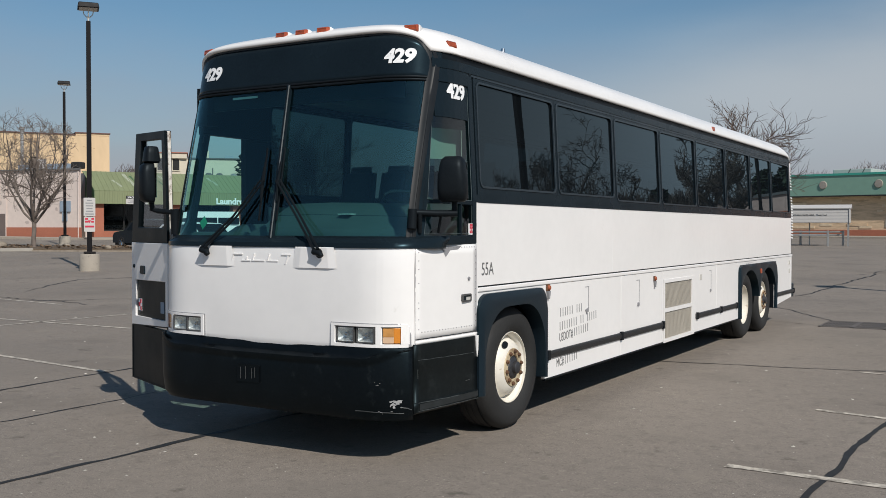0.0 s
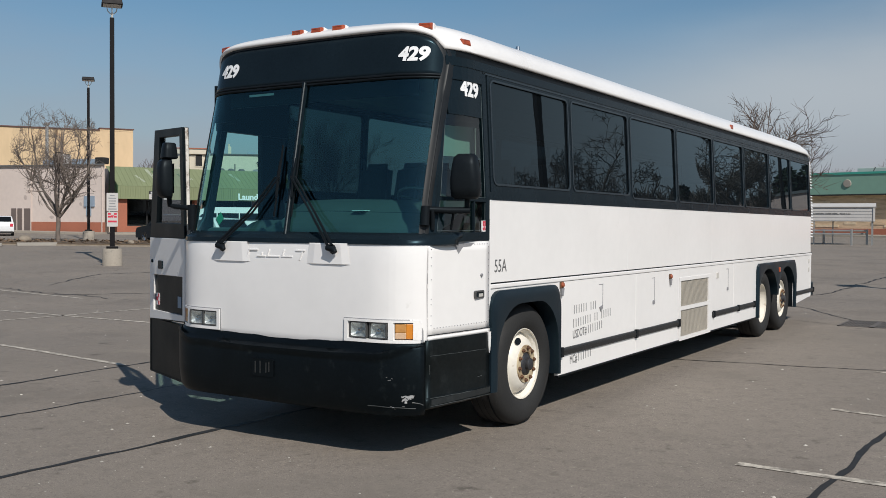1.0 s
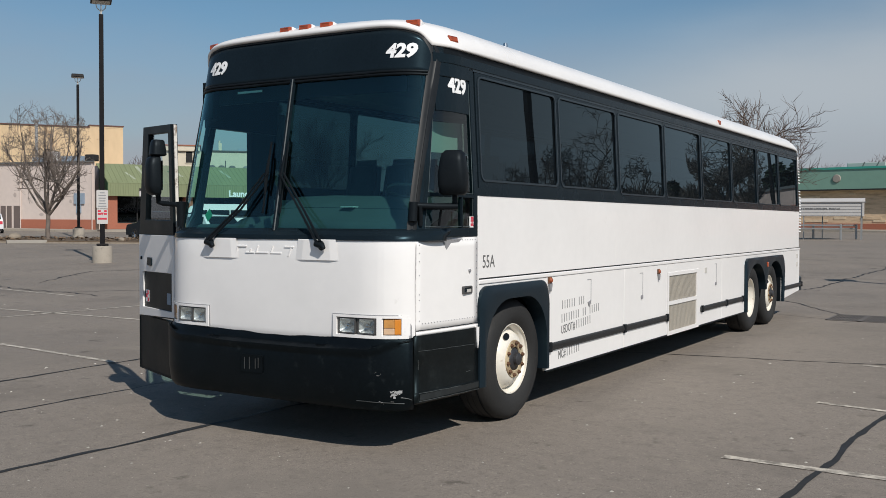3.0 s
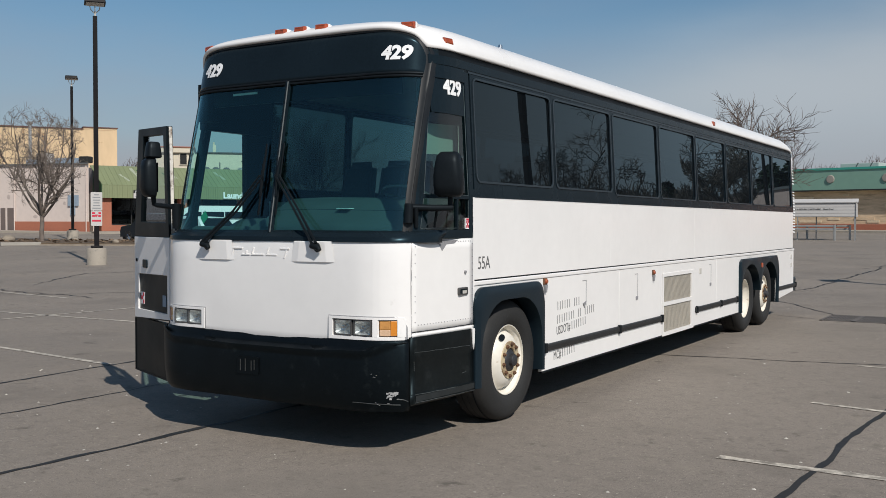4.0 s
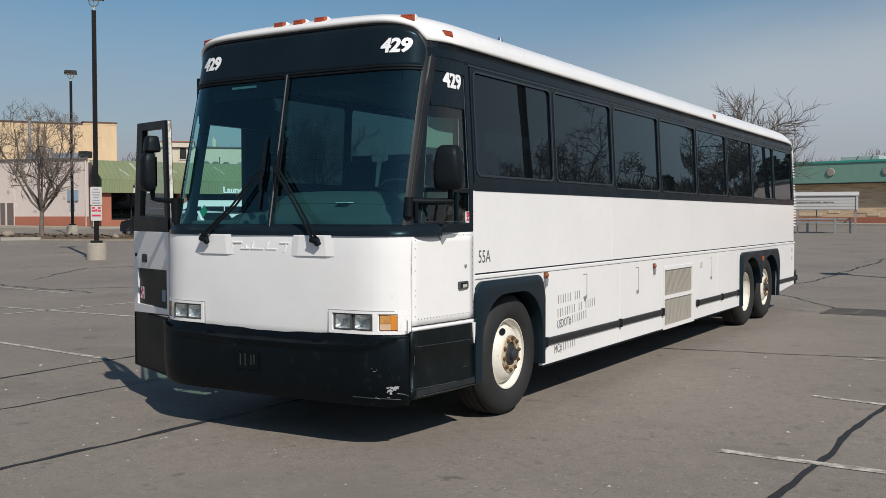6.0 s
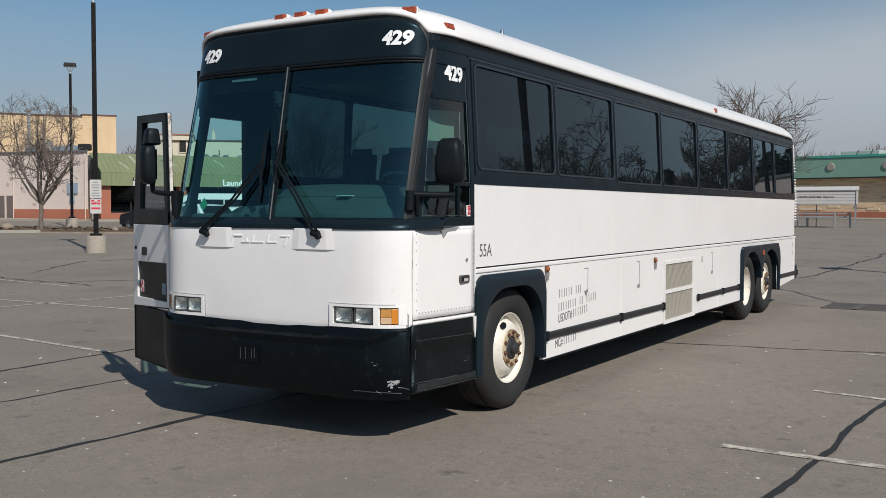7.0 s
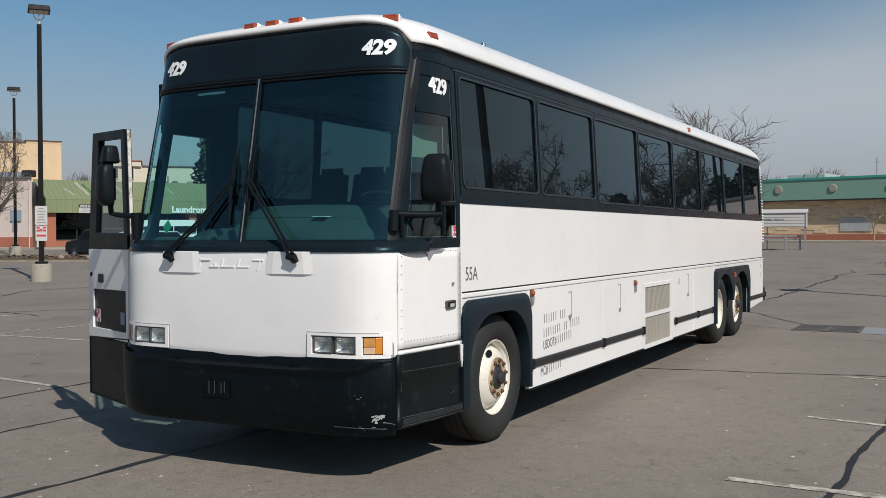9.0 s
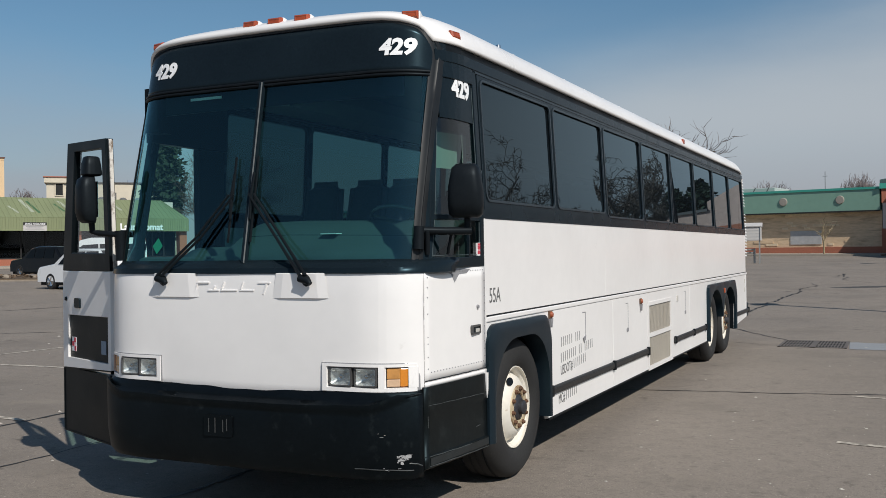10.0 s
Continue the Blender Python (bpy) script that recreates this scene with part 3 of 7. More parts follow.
for d, o in ((-0.008, 0.0), (-0.008, 0.012), (0.008, 0.016), (0.013, 0.009), (0.022, 0.009), (0.027, 0.016), (0.040, 0.012), (0.043, -0.002)):
    row = []
    for k in range(len(outline)):
        # narrower over the top than down the sides
        u, z = beside(k, d if d < 0 else d * lerp(1.0, 0.62, min(1.0, max(0.0, (outline[k][1] - 2.9) / 0.2))))
        row.append(face_pt(u, z, o))
    rows.append(row)
sheet(bm, rows)
part("glass_gasket", bm, TRIM_GREY, windshield, "broad greyed rubber trim round the front", smooth=35)

# roof: crowned shell with a rounded nose and tail
bm = bmesh.new()
nose = [p for k in range(85) for p in (front_pts(2.97, ws_y0(3.08), *sorted((lerp(-2, 2, k / 84), lerp(-2, 2, k / 84) + 1e-6)), 1)[0],)]
rows = []
for v in (0.0, 0.02, 0.05, 0.09, 0.15, 0.25, 0.38, 0.55, 0.75, 1.0):
    e = (1 - (1 - v) ** 3) ** 0.5
    row = []
    for x, y, _ in nose:
        u = abs(x + W / 2) / HALF
        low, top = roof_edge(x), roof_z(x) if u < 1 else BAND_TOP
        row.append((x, y - 0.012 + 0.85 * v, lerp(low, max(top, low), e)))
    rows.append(row)
for y in (2.0, 3.5, 5, 6.5, 8, 9.5, 11, 12.2, 12.7, 12.95, 13.1, 13.2, 13.25):
    k = max(0.0, (y - 12.5) / 0.75)
    row = []
    for x, _, _ in nose:
        u = abs(x + W / 2) / HALF
        top = roof_z(x) if u < 1 else BAND_TOP
        row.append((lerp(x, -W / 2 + (x + W / 2) * 0.985, k ** 3), y, top - 0.24 * max(0, (top - BAND_TOP)) / 0.43 * k ** 2.5 - 0.03 * k ** 4))
    rows.append(row)
sheet(bm, rows)
roof = part("roof", bm, WHITE, bus, "white crowned roof", smooth=50, thick=0.03)
bm = bmesh.new()
for y in np.arange(2.2, 12.6, 0.62):
    tube(bm, [(x, y, roof_z(x) + 0.014) for x in np.linspace(-2.3, -0.16, 12)], 0.006, 4)
part("roof_seam", bm, WHITE, roof, smooth=60)


def cap_z(x, y):
    """Height of the roof's nose."""
    v = min(1.0, max(0.0, (y - curve_y(x, 2.97, ws_y0(3.08)) + 0.012) / 0.85))
    e = (1 - (1 - v) ** 3) ** 0.5
    return lerp(roof_edge(x), max(roof_z(x), roof_edge(x)), e)


def marker_lamp(M, wide=0.108, high=0.05):
    """A moulded lens with a bright rim on a white base; it looks along -y of M."""
    bm = bmesh.new()
    h, w = high / 2, wide / 2
    v = [[bm.verts.new((x, y, z)) for x, z in ((-a, -b), (a, -b), (a, b), (-a, b))] for y, a, b in ((0.03, w, h), (-0.022, w, h), (-0.034, w - 0.012, h - 0.012), (-0.030, w - 0.016, h - 0.016))]
    for p, q in zip(v, v[1:]):
        for k in range(4):
            bm.faces.new((p[k], p[(k + 1) % 4], q[(k + 1) % 4], q[k]))
    bm.faces.new(v[-1])
    bmesh.ops.transform(bm, matrix=M, verts=bm.verts)
    lens_ob = part("marker_lamp", bm, AMBER_RED, bus, "orange clearance lamp", bevel=0.002)
    bm = bmesh.new()
    bv = box(bm, -w - 0.007, w + 0.007, 0.0, 0.13, -h - 0.025, h + 0.006)
    for q in bv:
        if q.co.y > 0.06 and q.co.z > 0:
            q.co.z -= 0.012
    bmesh.ops.transform(bm, matrix=M, verts=bm.verts)
    part("base", bm, WHITE, lens_ob, bevel=0.006)


for x, t in ((-0.262, 14), (-1.02, 3), (-1.23, 0), (-1.43, -3), (-2.278, -14)):
    y = curve_y(x, 2.97, ws_y0(3.08)) + 0.045
    marker_lamp(pose(x, y, cap_z(x, y) + 0.012, -6, 0, t))
marker_lamp(pose(-0.098, 0.93, 3.072, 0, 0, 80) @ pose(0, 0, 0, -16), 0.10, 0.055)
bm = bmesh.new()
box(bm, -0.085, -0.04, 8.02, 8.12, 3.04, 3.10)
part("marker_lamp", bm, AMBER_RED, bus, "small red roof-edge lamp", bevel=0.008)
bm = bmesh.new()
tube(bm, [(-0.25, 2.1, roof_z(-0.25) - 0.01), (-0.25, 2.1, roof_z(-0.25) + 0.045)], [0.025, 0.018], 8)
part("roof_aerial", bm, CHROME, roof, smooth=50)

# side walls, built for the driver's side and mirrored for the other
DIV = [1.21, 2.72, 4.20, 5.69, 7.16, 8.63, 10.10, 11.57, 13.06]


def arch_outline(y0, y1, z0, top, r, n=6):
    pts = [(y0, z0)]
    for k in range(n + 1):
        a = radians(180 - 90 * k / n)
        pts.append((y0 + r + r * math.cos(a), top - r + r * math.sin(a)))
    for k in range(n + 1):
        a = radians(90 - 90 * k / n)
        pts.append((y1 - r + r * math.cos(a), top - r + r * math.sin(a)))
    return pts + [(y1, z0)]


FRONT_ARCH = (1.225, 2.412, 0.42, 1.13, 0.25)
REAR_ARCH = (9.40, 11.74, SKIRT, 1.09, 0.22)


def panel(bm, outline, x_out, x_in):
    prism(bm, outline, "x", x_in, x_out)


def side(sign):
    """One long side. sign 1: driver's side at x = 0; -1: door side at x = -W."""
    X = lambda x: x if sign > 0 else -W - x
    t0, t1 = X(0.0), X(-0.035)
    # broad upper panel, in stretches with fine joints
    start = 1.195 if sign > 0 else 1.62
    cuts = [start, 4.11, 7.05, 9.98, 13.12]
    for a, b in zip(cuts, cuts[1:]):
        bm = bmesh.new()
        panel(bm, [(a, 1.243), (b - 0.0015, 1.243), (b - 0.0015, SIDE_BELT), (a, SIDE_BELT)], t0, t1)
        part("side_panel", bm, WHITE, bus, bevel=0.0015)
    # moulding below it
    bm = bmesh.new()
    panel(bm, [(start, 1.195), (13.24, 1.195), (13.24, 1.232), (start, 1.232)], X(0.006), X(-0.03))
    part("side_moulding", bm, WHITE, bus, bevel=0.008)
    bm = bmesh.new()
    panel(bm, [(start, 1.2315), (13.24, 1.2315), (13.24, 1.243), (start, 1.243)], X(-0.001), X(-0.03))
    part("moulding_groove", bm, RUBBER_TRIM, bus)
    # luggage doors and lower panels
    low = [(2.437, 4.36), (4.366, 5.775), (7.035, 8.10), (8.106, 9.31)]
    for a, b in low:
        bm = bmesh.new()
        panel(bm, [(a, SKIRT), (b, SKIRT), (b, 1.193), (a, 1.193)], X(-0.002), t1)
        door = part("luggage_door", bm, WHITE, bus, bevel=0.004)
        bm = bmesh.new()
        panel(bm, [(a + 0.004, SKIRT - 0.012), (b - 0.004, SKIRT - 0.012), (b - 0.004, SKIRT + 0.004), (a + 0.004, SKIRT + 0.004)], X(0.002), X(-0.02))
        part("bottom_seal", bm, RUBBER_TRIM, door)
        if sign > 0:
            # a recessed lifting pull with its thin line
            yy, flat = (3.46, False) if a < 3 else ((4.93, True) if a < 5 else (7.83, True))
            if a > 8:
                continue
            bm = bmesh.new()
            box(bm, -0.004, 0.0008, yy - 0.004, yy + 0.004, 0.88, 1.13)
            box(bm, -0.004, 0.0008, yy - 0.09, yy + 0.004, 1.124, 1.13)
            part("latch_line", bm, GREYBAR, door)
            bm = bmesh.new()
            prism(bm, rounded(yy - 0.06, yy, 0.84, 0.88, 0.01, 2) if flat else [(yy - 0.085, 0.905), (yy, 0.925), (yy - 0.05, 0.86)], "x", -0.004, 0.006)
            part("latch", bm, GREYBAR, door)
    bm = bmesh.new()
    panel(bm, [(11.83, SKIRT + 0.02), (13.22, SKIRT + 0.10), (13.22, 1.193), (11.83, 1.193)], X(-0.002), t1)
    part("rear_corner_panel", bm, WHITE, bus, bevel=0.004)
    # filler around the wheel housings, behind the flares
    for (y0, y1, z0, top, r), (p0, p1) in ((FRONT_ARCH, (1.195 if sign > 0 else 1.62, 2.435)), (REAR_ARCH, (9.312, 11.828))):
        if sign < 0 and p0 < 2:
            y0, p0 = 1.35, 1.3
        arc = arch_outline(y0, y1, z0, top, r)
        outer = [(p0, z0)] + [(lerp(p0, p1, i / (len(arc) - 3)), 1.193) for i in range(len(arc) - 2)] + [(p1, z0)]
        bm = bmesh.new()
        g = []
        for xx in (X(-0.004), t1):
            g.append(([bm.verts.new((xx, *p)) for p in outer], [bm.verts.new((xx, *p)) for p in arc]))
        for o, i in g:
            for k in range(len(o) - 1):
                bm.faces.new((o[k], o[k + 1], i[k + 1], i[k]))
        part("arch_panel", bm, WHITE, bus)
        # dark wheel well
        bm = bmesh.new()
        deep = X(-0.75)
        sheet(bm, [[(X(-0.02), *p) for p in arc], [(deep, *p) for p in arc]])
        sheet(bm, [[(deep, p[0], z0) for p in arc], [(deep, *p) for p in arc]])
        part("wheel_well", bm, RUBBER_TRIM, bus)
    # fender flares
    flare(X, sign)
    rear_flare(X)
    # rub rails
    for a, b in ((2.437, 5.80), (7.10, 9.25), (11.84, 13.42)):
        bm = bmesh.new()
        panel(bm, [(a, 0.525), (b, 0.525), (b, 0.595), (a, 0.595)], X(0.018), X(-0.01))
        rail = part("rub_rail", bm, RAIL, bus, "dark grey rubber rub rail", bevel=0.012)
        bm = bmesh.new()
        panel(bm, [(a + 0.02, 0.548), (b - 0.02, 0.548), (b - 0.02, 0.572), (a + 0.02, 0.572)], X(0.0215), X(0.0))
        part("rail_insert", bm, RAIL_INSERT, rail, bevel=0.002)
        for yy in (a + 0.03, b - 0.08) + ((4.33,) if a < 3 else ((8.3,) if a < 9 else ())):
            bm = bmesh.new()
            panel(bm, [(yy, 0.515), (yy + 0.06, 0.515), (yy + 0.06, 0.605), (yy, 0.605)], X(0.026), X(-0.01))
            part("rail_end", bm, RUBBER_TRIM, rail, bevel=0.006)
    # vent door with two mesh screens
    bm = bmesh.new()
    for a, b, c, d in ((5.785, 7.025, 0.34, 0.385), (5.785, 7.025, 1.05, 1.09), (5.83, 6.93, 0.70, 0.745), (5.785, 5.83, 0.385, 1.05), (6.93, 7.025, 0.385, 1.05)):
        panel(bm, [(a, c), (b, c), (b, d), (a, d)], X(0.004), t1)
    vent = part("vent_door", bm, WHITE, bus, "white vent door with two screens")
    for c, d in ((0.387, 0.698), (0.747, 1.048)):
        bm = bmesh.new()
        panel(bm, [(5.832, c), (6.928, c), (6.928, d), (5.832, d)], X(-0.012), X(-0.03))
        for k in range(1, 26):
            z = lerp(c, d, k / 26)
            panel(bm, [(5.832, z - 0.002), (6.928, z - 0.002), (6.928, z + 0.002), (5.832, z + 0.002)], X(-0.008), X(-0.012))
        part("screen", bm, SCREEN, vent, "dusty metal screen")
    bm = bmesh.new()
    panel(bm, [(5.775, 1.09), (7.035, 1.09), (7.035, 1.193), (5.775, 1.193)], X(-0.002), t1)
    part("vent_header", bm, WHITE, bus)
    # window band: sill strip, top strip, drip rail, posts and panes
    tilt = lambda z: X(-inset(z))
    def band(name, a, b, z0, z1, out=0.0, mat=BLACK, bev=0.003):
        bm = bmesh.new()
        cuts = [a] + [y for y in (0.78, 0.84, 0.9, 0.98, 1.1) if y > a] + [b]
        for p, q in zip(cuts, cuts[1:]):
            for w in box(bm, 0, 1, p, q, z0, z1):
                w.co.x = X((flank_x(w.co.y, 2.9, ws_y0(2.9)) if w.co.y < 1.0 else -inset(w.co.z)) + (out if w.co.x > 0.5 else -0.05))
        bmesh.ops.remove_doubles(bm, verts=bm.verts, dist=0.0002)
        return part(name, bm, mat, bus)
    w0 = 1.17 if sign > 0 else 1.62
    band("window_sill_strip", w0, 13.12, SIDE_BELT, 1.955, 0.004)
    band("gutter", 0.70, 13.14, 2.951, BAND_TOP + 0.004, -0.010, RUBBER_TRIM, 0.006)
    band("window_top_strip", 0.70, 13.14, 2.886, 2.951, 0.010)
    band("drip_rail", 0.70, 13.14, 2.866, 2.886, 0.004, GASKET, 0.005)
    div = DIV if sign > 0 else [1.62, 2.90, 4.38, 5.85, 7.32, 8.78, 10.25, 11.7, 13.06]
    for i, (a, b) in enumerate(zip(div, div[1:])):
        bm = bmesh.new()
        outer = rounded(a - 0.004, b + 0.004, 1.95, 2.88, 0.004, 4)
        low = 2.015 if i < 2 else 1.985
        inner = rounded(a + 0.035, b - 0.035, low, 2.835, 0.06, 4)
        ring_frame(bm, outer, inner, "x", -0.035, 0.0)
        for w in bm.verts:
            w.co.x = X(w.co.x - inset(w.co.z))
        win = part("side_window", bm, BLACK, bus, "dark tinted passenger window", bevel=0.003)
        bm = bmesh.new()
        ring_frame(bm, rounded(a + 0.028, b - 0.028, low - 0.007, 2.842, 0.065, 4), rounded(a + 0.044, b - 0.044, low + 0.009, 2.826, 0.05, 4), "x", -0.004, 0.007)
        for w in bm.verts:
            w.co.x = X(w.co.x - inset(w.co.z))
        part("gasket", bm, GASKET, win, smooth=50)
        bm = bmesh.new()
        v = [bm.verts.new((X(-0.012 - inset(z)), y, z)) for y, z in rounded(a + 0.03, b - 0.03, low - 0.005, 2.84, 0.06, 4)]
        bm.faces.new(v)
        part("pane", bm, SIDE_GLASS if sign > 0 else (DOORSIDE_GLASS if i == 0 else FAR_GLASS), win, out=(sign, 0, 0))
        band("rear_post", 13.06, 13.14, 1.955, 2.885, 0.0)


def flare(X, sign):
    y0, y1, top, r = 1.172, 2.432, 1.178, 0.15
    if sign < 0:
        y0 = 1.5
    out, mid, inn = arch_outline(y0, y1, 0.385, top, r, 8), arch_outline(y0 + 0.045, y1 - 0.03, 0.385, top - 0.05, 0.17, 8), arch_outline(y0 + 0.085, y1 - 0.06, 0.385, top - 0.12, 0.40, 8)
    bm = bmesh.new()
    sheet(bm, [[(X(x), *p) for p in o] for o, x in ((out, -0.006), (out, 0.028), (mid, 0.05), (inn, 0.042), (inn, -0.10))])
    part("fender_flare", bm, FLARE, bus, "black moulded fender flare", smooth=40)


def rear_flare(X):
    bm = bmesh.new()
    out = arch_outline(9.32, 11.80, 0.345, 1.148, 0.11, 6)
    def scallop(shrink, lift):
        pts = [(9.32 + shrink, 0.345)]
        for c in (9.95, 11.19):
            for k in range(11):
                a = math.pi * (1 - k / 10)
                pts.append((c + (0.60 - shrink * 0.3) * math.cos(a), 0.62 + (0.49 - lift) * math.sin(a)))
        pts.append((11.80 - shrink, 0.345))
        return pts
    inner = scallop(0.05, 0.05)
    def by_angle(line, ref):
        # pair each inner point with the outer line by its place along y
        res = []
        for i, (y, z) in enumerate(ref):
            if i == 0:
                res.append(line[0])
            elif i == len(ref) - 1:
                res.append(line[-1])
            else:
                yy = 9.32 + (11.80 - 9.32) * (y - ref[0][0]) / (ref[-1][0] - ref[0][0])
                zz = 1.148
                if yy < 9.43:
                    zz = 1.148 - 0.11 + math.sqrt(max(0, 0.11 ** 2 - (9.43 - yy) ** 2))
                if yy > 11.69:
                    zz = 1.148 - 0.11 + math.sqrt(max(0, 0.11 ** 2 - (yy - 11.69) ** 2))
                res.append((yy, zz))
        return res
    o = by_angle(out, inner)
    sheet(bm, [[(X(x), *p) for p in q] for q, x in ((o, -0.006), (o, 0.035), ([(lerp(a[0], b[0], 0.35), lerp(a[1], b[1], 0.35)) for a, b in zip(o, inner)], 0.05), (inner, 0.03), (inner, -0.12))])
    ob = part("fender_flare", bm, FLARE, bus, "black double fender flare over the rear axles", smooth=35)
    bm = bmesh.new()
    v = box(bm, 0.03, 0.06, 10.53, 10.61, 0.98, 1.06)
    for w in v:
        w.co.x = X(w.co.x)
    part("side_lamp", bm, AMBER_RED, ob, "red side lamp", bevel=0.01)


side(1)
side(-1)

# driver's corner: riveted lower panel, black lower skirt, side window
def seam_x(y, z=1.2):
    """The nearly flat driver's panel, from the seam at the corner to the side wall."""
    x0, y0, _ = front_pts(z, 0.18, 1.606, 1.607, 1)[0]
    return x0 * max(0.0, 1 - (y - y0) / (1.165 - y0)) ** 1.35 if y > y0 else x0


def corner_rows(zs, y0f, s0, y_end, sign=1, out=0.0):
    rows = []
    for z in zs:
        x0, y0, _ = front_pts(z, y0f(z), sign * s0, sign * s0 + 1e-6, 1)[0]
        rows.append([(x0 * max(0.0, 1 - k / 12 * (y_end - y0) / (1.165 - y0)) ** 1.35 + out, lerp(y0, y_end, k / 12), z) for k in range(13)])
    return rows


bm = bmesh.new()
sheet(bm, corner_rows((0.885, 0.95, 1.2, 1.5, 1.572), lambda z: 0.18 + 0.02 * max(0, z - 1.3), 1.606, 1.165))
driver_panel = part("driver_panel", bm, WHITE, bus, "white riveted panel below the driver's window", smooth=40, thick=0.016)
bm = bmesh.new()
sheet(bm, corner_rows((0.862, 0.89), lambda z: 0.18, 1.606, 1.20, out=0.006))
part("panel_lip", bm, WHITE, driver_panel, smooth=20, thick=0.010)
# dark line for shade along the panel's lip, and gaps along the corner seam
bm = bmesh.new()
tube(bm, [(p[0] + 0.0085, p[1], p[2] + 0.0015 * math.sin(3 * k)) for k, p in enumerate(corner_rows((0.899,), lambda z: 0.18, 1.606, 1.16)[0])], 0.0042, 5)
part("lip_shade_line", bm, TRIM_GREY, driver_panel, "dark line for the shade at the panel's lip")
for za, zb in ((0.90, 1.02), (1.03, 1.24), (1.27, 1.35), (1.37, 1.56)):
    bm = bmesh.new()
    tube(bm, [(p[0] + 0.0065, p[1], p[2]) for p in (corner_rows((z,), lambda q: 0.18 + 0.02 * max(0, q - 1.3), 1.606, 1.16)[0][0] for z in np.linspace(za, zb, 7))], 0.0013, 5)
    part("seam_gap", bm, GREYBAR, driver_panel)
bm = bmesh.new()
rows = []
for z, o in ((0.37, -0.012), (0.385, 0.014), (0.44, 0.014), (0.447, 0.004), (0.685, 0.003), (0.697, 0.010), (0.858, 0.010), (0.864, -0.02), (0.90, -0.03)):
    rows += corner_rows((z,), lambda q: 0.158 - o, 1.606, 1.172, out=o)
sheet(bm, rows)
skirt = part("lower_skirt", bm, SKIRT_PLASTIC, bus, "black plastic lower skirt", smooth=40, thick=0.016)


def skirt_x(y, z, o):
    x0, y0, _ = front_pts(z, 0.158 - o, 1.606, 1.607, 1)[0]
    return x0 * max(0.0, 1 - (y - y0) / (1.165 - y0)) ** 1.35 + o


# rubbed edges of its steps and scratches, with highlights put into the grey
for za, zb, ya, yb, r, o in ((0.752, 0.738, 0.40, 1.10, 0.0026, 0.010), (0.447, 0.432, 0.40, 1.16, 0.0035, 0.014), (0.388, 0.380, 0.40, 1.165, 0.003, 0.014), (0.532, 0.536, 1.00, 1.06, 0.003, 0.003), (0.69, 0.62, 0.405, 0.407, 0.003, 0.004)):
    bm = bmesh.new()
    pts = []
    for k in range(15):
        y, z = lerp(ya, yb, k / 14), lerp(za, zb, k / 14) + 0.0012 * math.sin(k * 1.7)
        pts.append((skirt_x(y, z, o) + 0.0085, y, z))
    tube(bm, pts, [r * (0.6 + 0.4 * math.sin(2.1 * k + za * 9) ** 2) for k in range(15)], 5)
    part("worn_edge_sheen", bm, EDGE_SHEEN_RUB, skirt, smooth=50)
# band along the flange in a slightly paler black
bm = bmesh.new()
sheet(bm, [[(skirt_x(y, 0.42, 0.014) + 0.0105, y, z) for y in np.linspace(0.41, 1.16, 10)] for z in (0.395, 0.438)])
part("paler_flange", bm, material("paler_black_plastic", (0.014, 0.017, 0.018), 0.5, vary=0.4, fine=14), skirt, thick=0.002)
bm = bmesh.new()
prism(bm, [(1.132, 0.866), (1.170, 0.866), (1.166, 0.76), (1.154, 0.70), (1.142, 0.75)], "x", 0.004, 0.024)
part("panel_tail", bm, WHITE, driver_panel)
bm = bmesh.new()
for y in np.arange(0.46, 1.16, 0.035):
    for z in (0.948, 1.551):
        x = seam_x(y, z)
        box(bm, x + 0.006, x + 0.0115, y - 0.003, y + 0.003, z - 0.003, z + 0.003)
for z in np.arange(0.93, 1.55, 0.05):
    box(bm, 0.006, 0.0115, 1.145, 1.151, z - 0.003, z + 0.003)
for z in (0.97, 1.04, 1.12, 1.16, 1.30, 1.40, 1.46, 1.52):
    x = seam_x(0.425, z)
    box(bm, x + 0.006, x + 0.0115, 0.422, 0.428, z - 0.003, z + 0.003)
part("rivets", bm, GREYBAR, driver_panel, "rows of small grey rivets")["kind"] = "stuff"
bm = bmesh.new()
ring_frame(bm, rounded(0.945, 1.08, 1.135, 1.195, 0.012, 2), rounded(0.957, 1.068, 1.147, 1.183, 0.01, 2), "x", -0.012, 0.013)
flap = part("latch_frame", bm, LAMP_GREY, driver_panel, "dull grey latch frame")
bm = bmesh.new()
box(bm, -0.012, 0.008, 0.957, 1.068, 1.147, 1.183)
part("latch_pocket", bm, ALU, flap, "bright metal latch pocket")
# black blocks put the pocket's shade at its front and top
bm = bmesh.new()
box(bm, -0.012, 0.0095, 0.957, 1.0, 1.147, 1.183)
box(bm, -0.012, 0.0095, 1.0, 1.068, 1.172, 1.183)
part("latch_shade", bm, BLACK, flap)
bm = bmesh.new()
lathe(bm, [(0.0, 0.014), (0.012, 0.014), (0.014, -0.004)], 10, pose(0, 1.045, 1.312))
part("lock", bm, GREYBAR, driver_panel)
bm = bmesh.new()
box(bm, -0.03, 0.004, 1.168, 1.1945, 0.865, SIDE_BELT)
part("panel_joint", bm, WHITE, bus)
# grey patch below the window
bm = bmesh.new()
prism(bm, [(0.62, 1.562), (0.95, 1.562), (0.90, 1.535), (0.80, 1.53), (0.745, 1.48), (0.70, 1.535), (0.64, 1.545)], "x", 0.0085, 0.0095)
for w in bm.verts:
    w.co.x += seam_x(w.co.y, 1.55)
